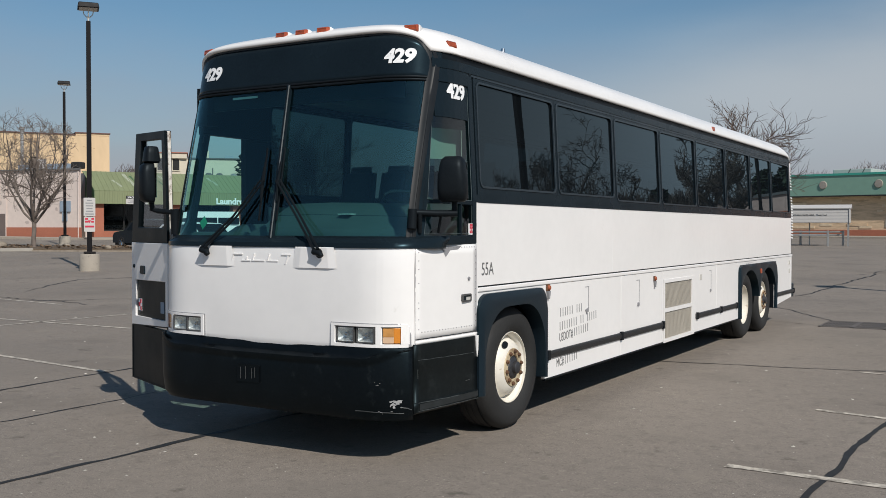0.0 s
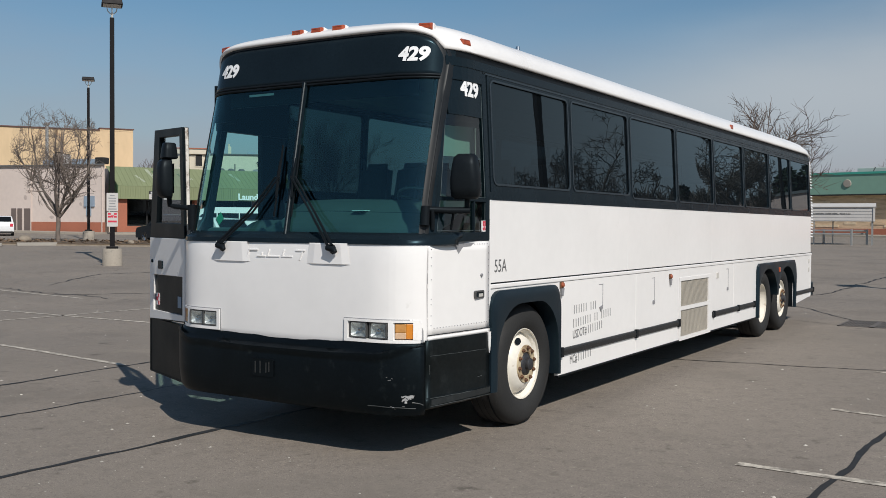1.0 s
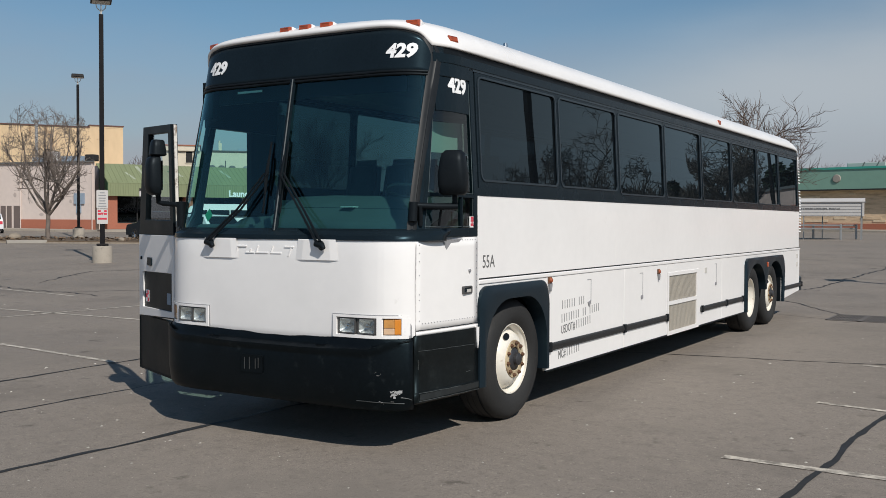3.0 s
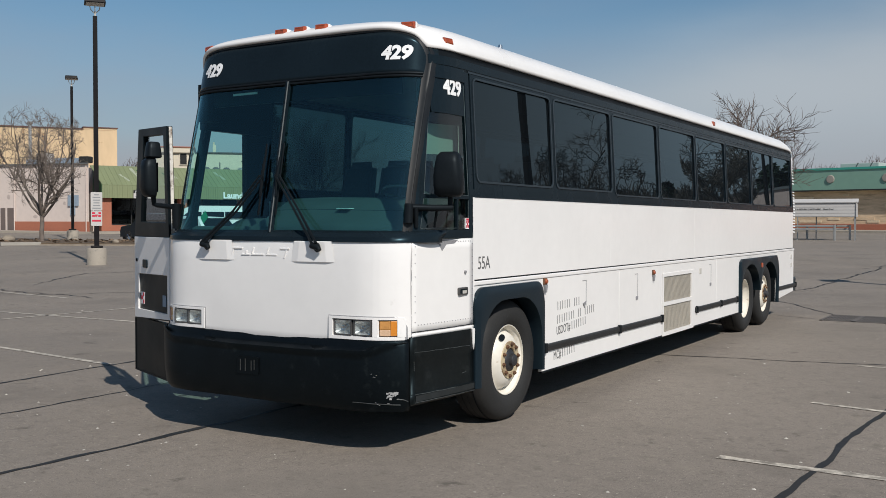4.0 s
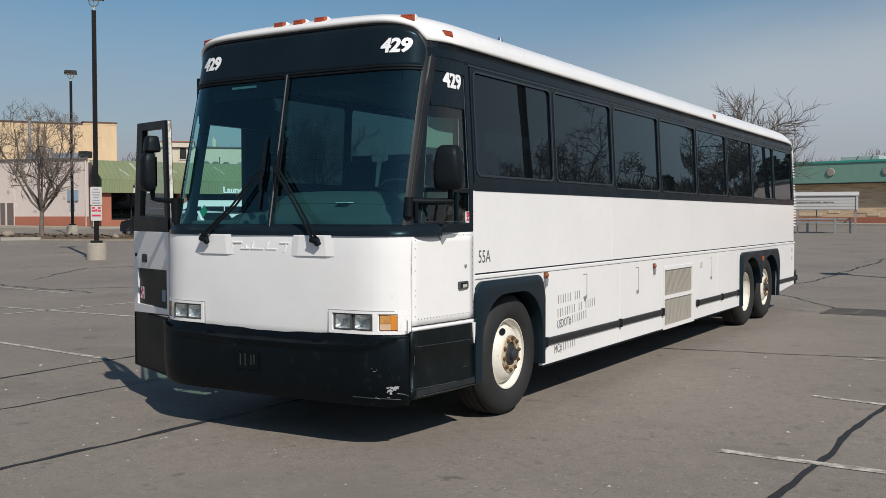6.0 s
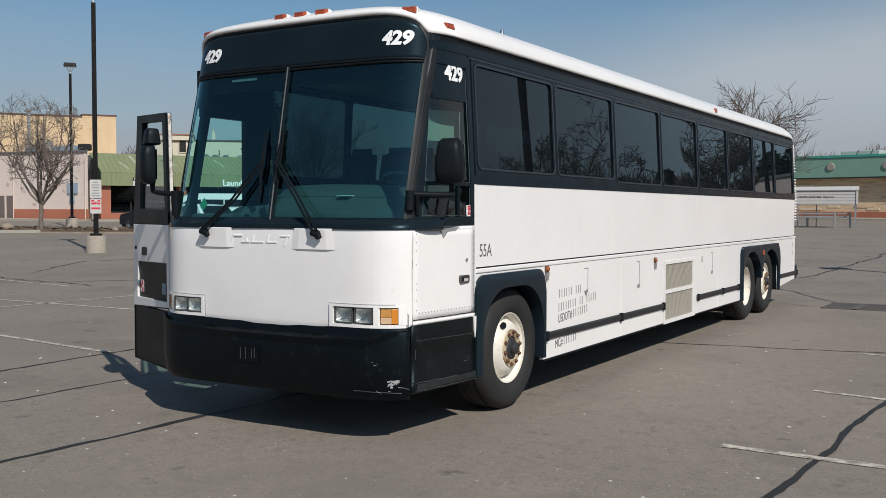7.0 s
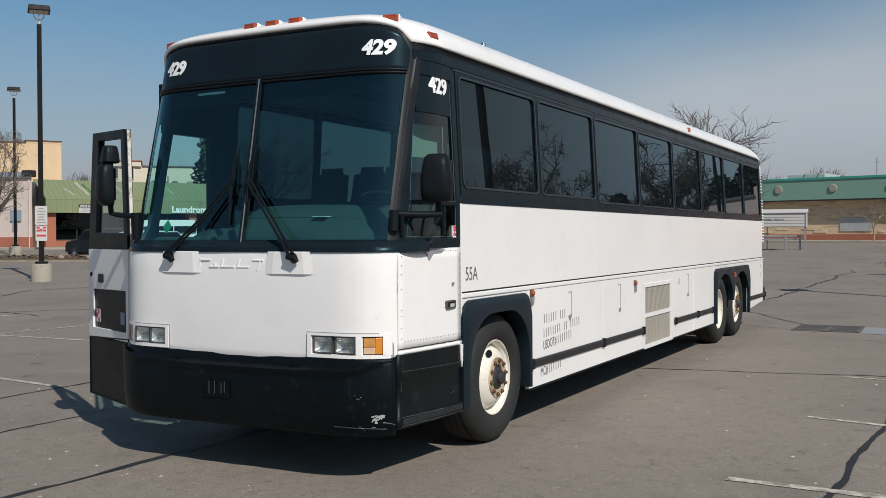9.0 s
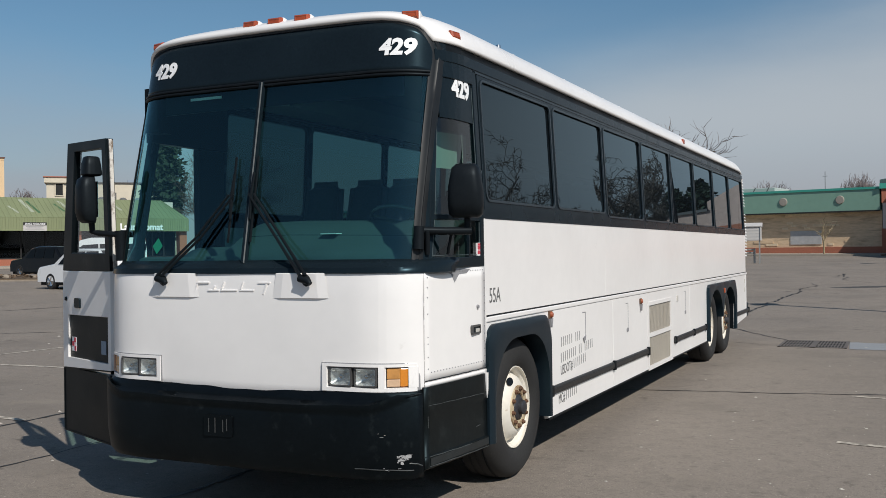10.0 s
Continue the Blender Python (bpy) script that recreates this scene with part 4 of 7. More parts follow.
part("grey_patch", bm, GREYBAR, driver_panel, "grey patch below the driver's window")


def driver_window():
    bm = bmesh.new()
    outer, inner = [], []
    for k in range(9):
        outer.append((1.178, lerp(1.575, 2.885, k / 8)))
        inner.append((1.115, lerp(1.64, 2.78, k / 8)))
    for k in range(1, 6):
        outer.append((lerp(1.178, 0.66, k / 6), 2.885))
        inner.append((lerp(1.115, 0.705, k / 6), 2.78))
    for k in range(9):
        outer.append((lerp(0.66, 0.435, k / 8), lerp(2.885, 1.575, k / 8)))
        inner.append((lerp(0.705, 0.495, k / 8), lerp(2.78, 1.64, k / 8)))
    for k in range(1, 6):
        outer.append((lerp(0.435, 1.178, k / 6), 1.575))
        inner.append((lerp(0.495, 1.115, k / 6), 1.64))
    ws0 = lambda z: ws_y0(z)
    ring_frame(bm, outer, inner, "x", -0.04, 0.004)
    for w in bm.verts:
        w.co.x += flank_x(w.co.y, w.co.z, ws0(w.co.z))
    win = part("driver_window", bm, BLACK, bus, "driver's side window in a black frame", bevel=0.004)
    bm = bmesh.new()
    sheet(bm, [[(-0.016 + flank_x(y, z, ws0(z)), y, z) for y in [lerp(lerp(0.495, 0.705, j / 8) - 0.01, 1.12, k / 8) for k in range(9)]] for j, z in [(j, lerp(1.635, 2.785, j / 8)) for j in range(9)]])
    part("pane", bm, DRIVER_GLASS, win, out=(1, 0, 0))
    # thin pale grey bead of the rubber seal
    for off in ((0.006, 1.107, 1.905, 2.76), (0.006, 1.107, 1.652, 1.868)):
        bm = bmesh.new()
        front = lambda z: lerp(0.495, 0.705, (z - 1.64) / 1.14) + off[0]
        loop = [(front(lerp(off[2], off[3], k / 8)), lerp(off[2], off[3], k / 8)) for k in range(9)]
        tube(bm, [(flank_x(y, z, ws0(z)) - 0.004, y, z) for y, z in loop], 0.0022, 5)
        tube(bm, [(flank_x(off[1], z, ws0(z)) - 0.004, off[1], z) for y, z in loop], 0.0022, 5)
        tube(bm, [(flank_x(y, off[2], ws0(off[2])) - 0.004, y, off[2]) for y in [lerp(front(off[2]), off[1], k / 6) for k in range(7)]], 0.0022, 5)
        part("gasket", bm, GASKET_BEAD, win, smooth=50)
    for z0, z1, y0, y1 in ((1.875, 1.90, 0.54, 1.115), (1.64, 1.885, 0.93, 0.95)):
        bm = bmesh.new()
        for k in range(5):
            for w in box(bm, -0.03, 0.0, lerp(y0, y1, k / 5), lerp(y0, y1, (k + 1) / 5), z0, z1):
                w.co.x += flank_x(w.co.y, w.co.z, ws0(w.co.z))
        part("window_bar", bm, BLACK, win)
    # dark sun strip at the top of the pane
    bm = bmesh.new()
    for k in range(6):
        ya, yb = lerp(0.69, 1.115, k / 6), lerp(0.69, 1.115, (k + 1) / 6)
        for w in box(bm, -0.013, -0.0055, ya, yb, 2.52, 2.78):
            w.co.x += flank_x(w.co.y, w.co.z, ws0(w.co.z))
    bmesh.ops.remove_doubles(bm, verts=bm.verts, dist=0.0004)
    part("sun_strip", bm, BLACK, win)
    bm = bmesh.new()
    box(bm, -0.012, 0.0, 1.065, 1.112, 1.645, 1.73)
    st = part("sticker", bm, WHITETEXT, win, "small red and white sticker")
    bm = bmesh.new()
    for y0, y1, z0, z1 in ((1.069, 1.108, 1.712, 1.727), (1.069, 1.085, 1.69, 1.71), (1.092, 1.108, 1.69, 1.71), (1.069, 1.085, 1.655, 1.675), (1.092, 1.108, 1.655, 1.675), (1.081, 1.096, 1.672, 1.692)):
        box(bm, 0.0, 0.002, y0, y1, z0, z1)
    part("print", bm, RED, st)


driver_window()
side_m = lambda x, y, z: Matrix(((0, 0, 1, x), (1, 0, 0, y), (0, 1, 0, z), (0, 0, 0, 1)))
front_m = lambda x, y, z, a=0.0: Matrix.Translation((x, y, z)) @ Matrix.Rotation(a, 4, "Z") @ Matrix(((1, 0, 0, 0), (0, 0, -1, 0), (0, 1, 0, 0), (0, 0, 0, 1)))
num = letters("fleet_number", "429", 0.16, side_m(0, 0.825, 2.672), WHITETEXT, bus, 0.002, bold=0.006, label="white fleet number 429")
for v in num.data.vertices:
    v.co.x += flank_x(v.co.y, v.co.z, ws_y0(v.co.z)) - 0.0035
for x0 in (-0.42, -2.24):
    num = letters("fleet_number", "429", 0.142, front_m(x0, 0, 2.912), WHITETEXT, bus, 0.002, bold=0.006, shear=0.1, label="white fleet number 429")
    for v in num.data.vertices:
        v.co.y += curve_y(v.co.x, v.co.z, ws_y0(v.co.z)) - 0.012
letters("unit_code", "55A", 0.145, side_m(0.001, 1.255, 1.325), DARKTEXT, bus, 0.001, squeeze=0.85, label="dark grey code 55A")

def bars(name, x, y, z, widths, h, parent, mat=DARKTEXT, gap=0.02):
    bm = bmesh.new()
    for w in widths:
        if w > 0:
            box(bm, x - 0.002, x + 0.0015, y, y + w, z, z + h)
            y += w + gap
        else:
            y -= w
    ob = part(name, bm, mat, parent, "grey lettering")
    ob["kind"] = "stuff"
    return ob


def text_line(y, z, tilt, word, widths, start):
    """One line of the small tilted lettering on the luggage door."""
    R = Matrix.Translation((0, y, z)) @ Matrix.Rotation(radians(tilt), 4, "X")
    if word:
        ob = letters("registration_text", word, 0.112, R @ side_m(-0.001, 0, 0), DARKTEXT, bus, 0.001, squeeze=0.72, label="grey registration lettering")
    ob = bars("owner_text", -0.001, start, 0.0, widths, 0.078, bus, PALETEXT, 0.042)
    ob.data.transform(R)


text_line(2.785, 0.885, 1.5, "", [0.012] * 6 + [-0.06] + [0.012] * 3, 0)
text_line(2.775, 0.757, 3.0, "", [0.012] * 8 + [-0.06] + [0.012] * 2 + [-0.06] + [0.012] * 5, 0)
text_line(2.763, 0.654, 3.5, "USDOT#", [0.012] * 7, 0.35)
text_line(2.701, 0.428, 3.0, "MC#", [0.012] * 6, 0.195)

# side lamps on brackets
for y, z in ((2.50, 1.165), (5.44, 1.12)):
    bm = bmesh.new()
    lathe(bm, [(0.0, 0.03), (0.018, 0.028), (0.025, 0.016), (0.026, 0.0), (0.0, 0.0)], 12, pose(0, y, z))
    lo = part("side_lamp", bm, RUSTY_LENS, bus, "small rusty orange side lamp", smooth=40)
    bm = bmesh.new()
    prism(bm, [(y - 0.03, z - 0.03), (y + 0.03, z - 0.03), (y + 0.01, z - 0.10), (y - 0.01, z - 0.10)], "x", -0.01, 0.02)
    part("lamp_bracket", bm, GREYBAR, lo)
    bm = bmesh.new()
    box(bm, -0.002, 0.012, y - 0.034, y + 0.034, z - 0.03, z + 0.03)
    part("lamp_base", bm, RUST, lo, "rusty lamp base", bevel=0.004)
for y, z in ((7.28, 1.02), (12.95, 1.05), (12.95, 0.90)):
    bm = bmesh.new()
    box(bm, -0.01, 0.004, y, y + 0.09, z, z + 0.075)
    part("latch_plate", bm, ALU, bus, bevel=0.004)

# tail: back wall, louvred rear corners, bumper
bm = bmesh.new()
box(bm, -W + 0.05, -0.05, 13.16, 13.24, 0.5, 2.9)
part("back_wall", bm, WHITE, bus)
for sign in (1, -1):
    X = lambda x: x if sign > 0 else -W - x
    bm = bmesh.new()
    for z0, z1 in ((0.44, 1.19), (1.24, 1.46), (1.46, 1.50), (2.30, 2.38), (2.86, 2.96)):
        v = box(bm, 0, 1, 13.125, 13.25, z0, z1)
        for w in v:
            w.co.x = X(-inset(w.co.z) - (0.0 if w.co.x > 0.5 else 0.06) - (0.03 if w.co.y > 13.2 and w.co.x > 0.5 else 0))
    for z0, z1 in ((1.24, 2.96),):
        for ya, yb in ((13.125, 13.145), (13.235, 13.25)):
            v = box(bm, 0, 1, ya, yb, z0, z1)
            for w in v:
                w.co.x = X(-inset(w.co.z) - (0.0 if w.co.x > 0.5 else 0.06) - (0.02 if w.co.y > 13.2 and w.co.x > 0.5 else 0))
    corner = part("rear_corner", bm, WHITE, bus, "white louvred rear corner")
    bm = bmesh.new()
    v = box(bm, X(-0.12), X(-0.08), 13.14, 13.24, 1.3, 2.9)
    part("louvre_recess", bm, BLACK, corner)
    for k in range(26):
        z = 1.52 + 0.052 * k
        if 2.28 < z < 2.36:
            continue
        bm = bmesh.new()
        v = prism(bm, [(0.012, 0.0), (0.0, 0.022), (-0.05, 0.03), (-0.05, 0.02)], "y", 13.14, 13.26)
        for w in v:
            w.co.x, w.co.z = X(w.co.x - inset(z)), w.co.z + z
        part("louvre", bm, WHITE, corner)
bm = bmesh.new()
box(bm, -W + 0.02, -0.0, 13.26, 13.44, 0.44, 0.70)
part("rear_bumper", bm, FLARE, bus, "black rear bumper", bevel=0.03)

# underbody and floor
bm = bmesh.new()
box(bm, -W + 0.06, -0.06, 2.5, 9.3, 0.36, 1.15)
box(bm, -W + 0.5, -0.5, 0.5, 1.2, 0.40, 0.9)
box(bm, -W + 0.06, -0.06, 11.85, 13.15, 0.45, 1.15)
box(bm, -W + 0.8, -0.8, 1.2, 2.5, 0.45, 1.0)
box(bm, -W + 0.8, -0.8, 9.3, 11.85, 0.45, 1.0)
part("underbody", bm, RUBBER_TRIM, bus)
bm = bmesh.new()
box(bm, -W + 0.05, -0.05, 1.65, 13.15, 1.17, 1.28)
box(bm, -1.35, -0.12, 0.5, 1.64, 1.0, 1.10)
box(bm, -W + 0.05, -1.36, 0.55, 1.64, 0.42, 0.50)
part("cabin_floor", bm, FLOORMAT, bus)
bm = bmesh.new()
rows = []
for y in np.linspace(0.75, 13.1, 14):
    rows.append([(x, y, roof_z(x) - 0.10 - (0.10 if abs(x + W / 2) > 1.1 else 0)) for x in np.linspace(-2.44, -0.1, 13)])
sheet(bm, rows)
part("headlining", bm, INTERIOR, bus, thick=0.02)
# parcel racks along both sides
for sign in (1, -1):
    X = lambda x: x if sign > 0 else -W - x
    bm = bmesh.new()
    prism(bm, [(X(-0.09), 2.90), (X(-0.62), 2.86), (X(-0.66), 2.98), (X(-0.55), 3.12), (X(-0.12), 3.08)], "y", 1.75, 13.0)
    part("parcel_rack", bm, INTERIOR, bus)


def wheel(y, sign, dual=False):
    """A tyre with a stud wheel; dual wheels show the dished side."""
    X0 = -0.075 if sign > 0 else -W + 0.075
    M = pose(X0, y, 0.52, 0, 0, 0) @ Matrix.Diagonal((sign, 1, 1, 1))
    w = part("wheel", (lambda b: (lathe(b, [(0.295, 0.0), (0.30, 0.0), (0.305, -0.02), (0.30, -0.05), (0.295, -0.05)], 40, M, True), b)[1])(bmesh.new()), RIM, bus, "white steel wheel with rust stains", smooth=40)
    bm = bmesh.new()
    lathe(bm, [(0.302, -0.01), (0.33, 0.022), (0.39, 0.035), (0.455, 0.028), (0.485, 0.008), (0.50, -0.01), (0.512, -0.03), (0.52, -0.09), (0.522, -0.15), (0.52, -0.21), (0.512, -0.26), (0.46, -0.29), (0.32, -0.29)], 56, M)
    part("tyre", bm, TYRE, w, "dusty black tyre", smooth=45)
    bm = bmesh.new()
    for xx in (-0.075, -0.135, -0.19):
        lathe(bm, [(0.5235, xx - 0.006), (0.5175, xx), (0.5235, xx + 0.006)], 48, M)
    part("tread_groove", bm, RUBBER_TRIM, w)
    if dual:
        prof = [(0.295, -0.02), (0.285, -0.06), (0.265, -0.10), (0.255, -0.17), (0.22, -0.19), (0.12, -0.19), (0.10, -0.16), (0.10, -0.05), (0.0, -0.04)]
    else:
        prof = [(0.295, -0.02), (0.275, -0.035), (0.265, -0.075), (0.25, -0.06), (0.23, -0.02), (0.19, 0.01), (0.155, 0.022), (0.105, 0.022), (0.10, 0.02)]
    bm = bmesh.new()
    lathe(bm, prof, 40, M)
    disc = part("disc", bm, RIM, w, smooth=50)
    if not dual:
        for k in range(10):
            a = 2 * math.pi * (k + 0.3) / 10
            bm = bmesh.new()
            lathe(bm, [(0.0, 0.050), (0.011, 0.050), (0.012, 0.042), (0.018, 0.04), (0.020, 0.02)], 6, M @ Matrix.Translation((0, 0.135 * math.cos(a), 0.135 * math.sin(a))))
            part("wheel_nut", bm, RUST, w, "rusty wheel nut")
        bm = bmesh.new()
        lathe(bm, [(0.0, 0.078), (0.04, 0.076), (0.052, 0.066), (0.056, 0.04), (0.075, 0.036), (0.09, 0.024), (0.10, 0.012)], 24, M)
        part("hub", bm, HUB, w, "greasy dark hub cap", smooth=40)
        bm = bmesh.new()
        lathe(bm, [(0.098, 0.02), (0.104, 0.028), (0.158, 0.028), (0.166, 0.012)], 36, M)
        part("nave", bm, NAVE, w, "yellowed rusty nave ring", smooth=40)
        for k in range(5):
            a = 2 * math.pi * (k + 0.62) / 5
            c = Matrix.Translation((0.0, 0.222 * math.cos(a), 0.222 * math.sin(a))) @ Matrix.Rotation(a, 4, "X")
            bm = bmesh.new()
            lathe(bm, [(0.0, 0.002), (0.029, 0.002)], 18, M @ c @ pose(-0.004, 0, 0, 0, 0, 37) @ Matrix.Diagonal((1, 0.95, 1.45, 1)))
            if k == 1:
                part("hand_hole", bm, RUBBER_TRIM, disc)
            else:
                bm.free()
    else:
        for k in range(10):
            a = 2 * math.pi * (k + 0.3) / 10
            bm = bmesh.new()
            lathe(bm, [(0.0, -0.14), (0.018, -0.145), (0.02, -0.19)], 6, M @ Matrix.Translation((0, 0.15 * math.cos(a), 0.15 * math.sin(a))))
            part("wheel_nut", bm, RUST, w)


for sg in (1, -1):
    wheel(1.92, sg)
    wheel(9.95, sg, True)
    wheel(11.19, sg)


# mirrors, wipers, door
def mirror(cx, cy, z0, z1, hw, depth, turn, arm, top=None, label="black driver's mirror on a bracket"):
    M = pose(cx, cy, 0, 0, 0, turn)
    bm = bmesh.new()
    rows = []
    for z, s, d in ((z0, 0.75, 0.45), (z0 + 0.02, 0.95, 0.8), (z0 + 0.08, 1.0, 1.0), (lerp(z0, z1, 0.5), 1.0, 1.0), (z1 - 0.08, 0.88, 1.0), (z1 - 0.025, 0.78, 0.85), (z1, 0.55, 0.45)):
        rows.append([(hw * s * math.copysign(abs(math.cos(a)) ** 0.5, math.cos(a)), depth * d * math.copysign(abs(math.sin(a)) ** 0.6, math.sin(a)) if math.sin(a) < 0 else 0.25 * depth * math.sin(a), z) for a in [2 * math.pi * k / 24 for k in range(25)]])
    sheet(bm, rows)
    bm.faces.new([bm.verts.new(p) for p in rows[-1][:-1]])
    bm.faces.new([bm.verts.new(p) for p in rows[0][:-1]])
    bmesh.ops.remove_doubles(bm, verts=bm.verts, dist=0.0005)
    bmesh.ops.transform(bm, matrix=M, verts=bm.verts)
    mi = part("mirror", bm, RUBBER_TRIM, bus, label, smooth=50)
    bm = bmesh.new()
    box(bm, -hw * 0.85, hw * 0.85, depth * 0.27, depth * 0.3, z0 + 0.04, z1 - 0.04, M)
    part("mirror_glass", bm, MIRROR, mi)
    for pts, r in arm:
        bm = bmesh.new()
        tube(bm, pts, r, 8)
        part("mirror_arm", bm, RUBBER_TRIM, mi, smooth=50)
    return mi


mirror(0.138, 0.58, 1.88, 2.205, 0.108, 0.10, 14, [([(0.135, 0.60, 1.90), (0.135, 0.60, 1.80)], 0.020), ([(0.16, 0.60, 1.80), (0.02, 0.52, 1.80), (-0.115, 0.42, 1.805)], 0.024),
                                                 ([(-0.105, 0.41, 1.69), (-0.105, 0.42, 1.83)], 0.034), ([(-0.06, 0.44, 1.80), (-0.07, 0.46, 1.66)], 0.016), ([(0.05, 0.555, 1.80), (0.0, 0.60, 1.66)], 0.010)])
mr = mirror(-2.622, 0.30, 1.905, 2.235, 0.083, 0.09, -20, [([(-2.64, 0.33, 1.92), (-2.64, 0.34, 1.845), (-2.60, 0.36, 1.835), (-2.44, 0.40, 1.82)], 0.022), ([(-2.45, 0.42, 1.64), (-2.45, 0.41, 1.85)], 0.040)],
            label="black door-side mirror with a convex head")
bm = bmesh.new()
rows = []
for z, s in ((2.235, 0.8), (2.245, 0.95), (2.31, 0.85), (2.36, 0.72), (2.37, 0.55)):
    rows.append([(0.066 * s * math.copysign(abs(math.cos(a)) ** 0.5, math.cos(a)), 0.07 * s * math.copysign(abs(math.sin(a)) ** 0.6, math.sin(a)), z) for a in [2 * math.pi * k / 20 for k in range(21)]])
sheet(bm, rows)
bm.faces.new([bm.verts.new(p) for p in rows[-1][:-1]])
bmesh.ops.transform(bm, matrix=pose(-2.606, 0.30, 0, 0, 0, -20), verts=bm.verts)
part("convex_mirror", bm, RUBBER_TRIM, mr, smooth=50)


def ws_y(x, z):
    return curve_y(x, z, ws_y0(z))


def on_ws(x, z, off=0.03):
    return (x, ws_y(x, z) - off, z)


for x0, xt, dirn in ((-0.75, -1.245, 1), (-1.86, -1.40, -1)):
    root = (x0, curve_y(x0, 1.53, 0.18) - 0.05, 1.53)
    bm = bmesh.new()
    tube(bm, [(root[0], root[1] + 0.05, root[2] - 0.03), root], [0.035, 0.026], 10)
    tube(bm, [(x0 - 0.03, root[1], 1.525), (x0 + 0.03, root[1], 1.51), (x0 + 0.05, root[1] - 0.005, 1.49)], [0.024, 0.024, 0.016], 8)
    wip = part("wiper", bm, RUBBER_TRIM, bus, "black wiper with twin rods", smooth=50)
    for d in (-0.018, 0.022):
        bm = bmesh.new()
        mid = on_ws(lerp(x0, xt, 0.5) + d, 1.78, 0.06)
        tube(bm, [(x0 + d, root[1] - 0.01, 1.54), mid, on_ws(xt + d, 2.06, 0.05)], [0.011, 0.009, 0.008], 6)
        part("wiper_arm", bm, RUBBER_TRIM, wip, smooth=50)
    bm = bmesh.new()
    pts = [on_ws(xt + 0.01 * dirn, lerp(1.75, 2.31, k / 8), 0.02) for k in range(9)]
    tube(bm, pts, 0.008, 5)
    tube(bm, [on_ws(xt, 1.9, 0.035), on_ws(xt, 2.05, 0.05), on_ws(xt, 2.2, 0.035)], 0.009, 5)
    part("wiper_blade", bm, RUBBER_TRIM, wip, smooth=50)

# inside front: dashboard, wheel, seats, stickers
bm = bmesh.new()
rows = []
for y, z in ((0.48, 1.62), (0.56, 1.70), (0.70, 1.745), (0.74, 1.79), (0.92, 1.875), (1.0, 1.895), (1.06, 1.875), (1.12, 1.6), (1.1, 1.1)):
    rows.append([(x, y + 0.10 * ((x + W / 2) / (W / 2)) ** 2, z - 0.02 * abs(x + W / 2) - 0.16 * min(1.0, max(0.0, (-1.68 - x) / 0.2)) * (z > 1.63)) for x in np.linspace(-2.3, -0.1, 18)])
sheet(bm, rows)
dash = part("dashboard", bm, DASH, bus, "grey moulded dashboard", smooth=45, thick=0.02)
bm = bmesh.new()
sheet(bm, [[(x, y + 0.10 * ((x + W / 2) / (W / 2)) ** 2, z - 0.02 * abs(x + W / 2)) for x in np.linspace(-1.66, -0.14, 14)] for y, z in ((0.712, 1.752), (0.728, 1.776), (0.742, 1.802))])
part("defroster_slot", bm, BLACK, dash, "dark defroster slot", thick=0.006)
bm = bmesh.new()
box(bm, -0.98, -0.86, 0.70, 0.78, 1.80, 1.806)
part("paper", bm, SIGN_PAPER, dash, "folded white paper")
bm = bmesh.new()
box(bm, -2.44, -1.76, 0.55, 0.78, 1.3, 1.66)
part("dash_end", bm, DASH, bus, bevel=0.04)
M = pose(-0.62, 1.22, 1.88, -28) @ Matrix.Rotation(radians(90), 4, "Y")
bm = bmesh.new()
lathe(bm, [(0.235 + 0.014 * math.cos(a), 0.014 * math.sin(a)) for a in [2 * math.pi * k / 8 for k in range(8)]], 32, M, True)
for a in (0.2, 2.2, 4.2):
    tube(bm, [M @ Vector((0, 0, 0)), M @ Vector((0, 0.235 * math.cos(a), 0.235 * math.sin(a)))], 0.012, 6)
tube(bm, [M @ Vector((0, 0, 0)), (-0.62, 1.10, 1.5)], 0.03, 8)
part("steering_wheel", bm, WHEEL_RIM, bus, smooth=50)


def seat_mesh():
    bm = bmesh.new()
    box(bm, -0.22, 0.22, 0.0, 0.46, 0.28, 0.44)
    v = box(bm, -0.22, 0.22, 0.42, 0.54, 0.40, 1.12)
    for w in v:
        if w.co.z > 0.8:
            w.co.y += 0.14
            w.co.x *= 0.86
    bmesh.ops.bevel(bm, geom=bm.edges[:], offset=0.07, segments=3, affect="EDGES")
    box(bm, -0.18, 0.18, 0.1, 0.4, 0.0, 0.28)
    me = bpy.data.meshes.new("seat")
    bm.to_mesh(me)
    bm.free()
    me.shade_smooth()
    me.materials.append(SEAT)
    return me


seat_me = seat_mesh()
def seat(x, y, z=1.20):
    ob = new("seat", seat_me)
    ob.parent, ob.location = bus, (x, y, z)
    return ob


seat(-0.92, 1.24, 1.12)["label"] = "dark driver's seat"
for r in range(11):
    y = 2.15 + 0.93 * r
    for x in (-0.32, -0.79, -1.76, -2.22):
        seat(x, y)
bm = bmesh.new()
prism(bm, [(0.72, 2.215), (1.36, 2.235), (1.36, 2.475), (0.76, 2.45)], "x", -0.212, -0.20)
part("sun_visor", bm, material("pale_visor_plastic", (0.50, 0.55, 0.50), 0.5, vary=0.06), bus, "pale grey-green sun visor")
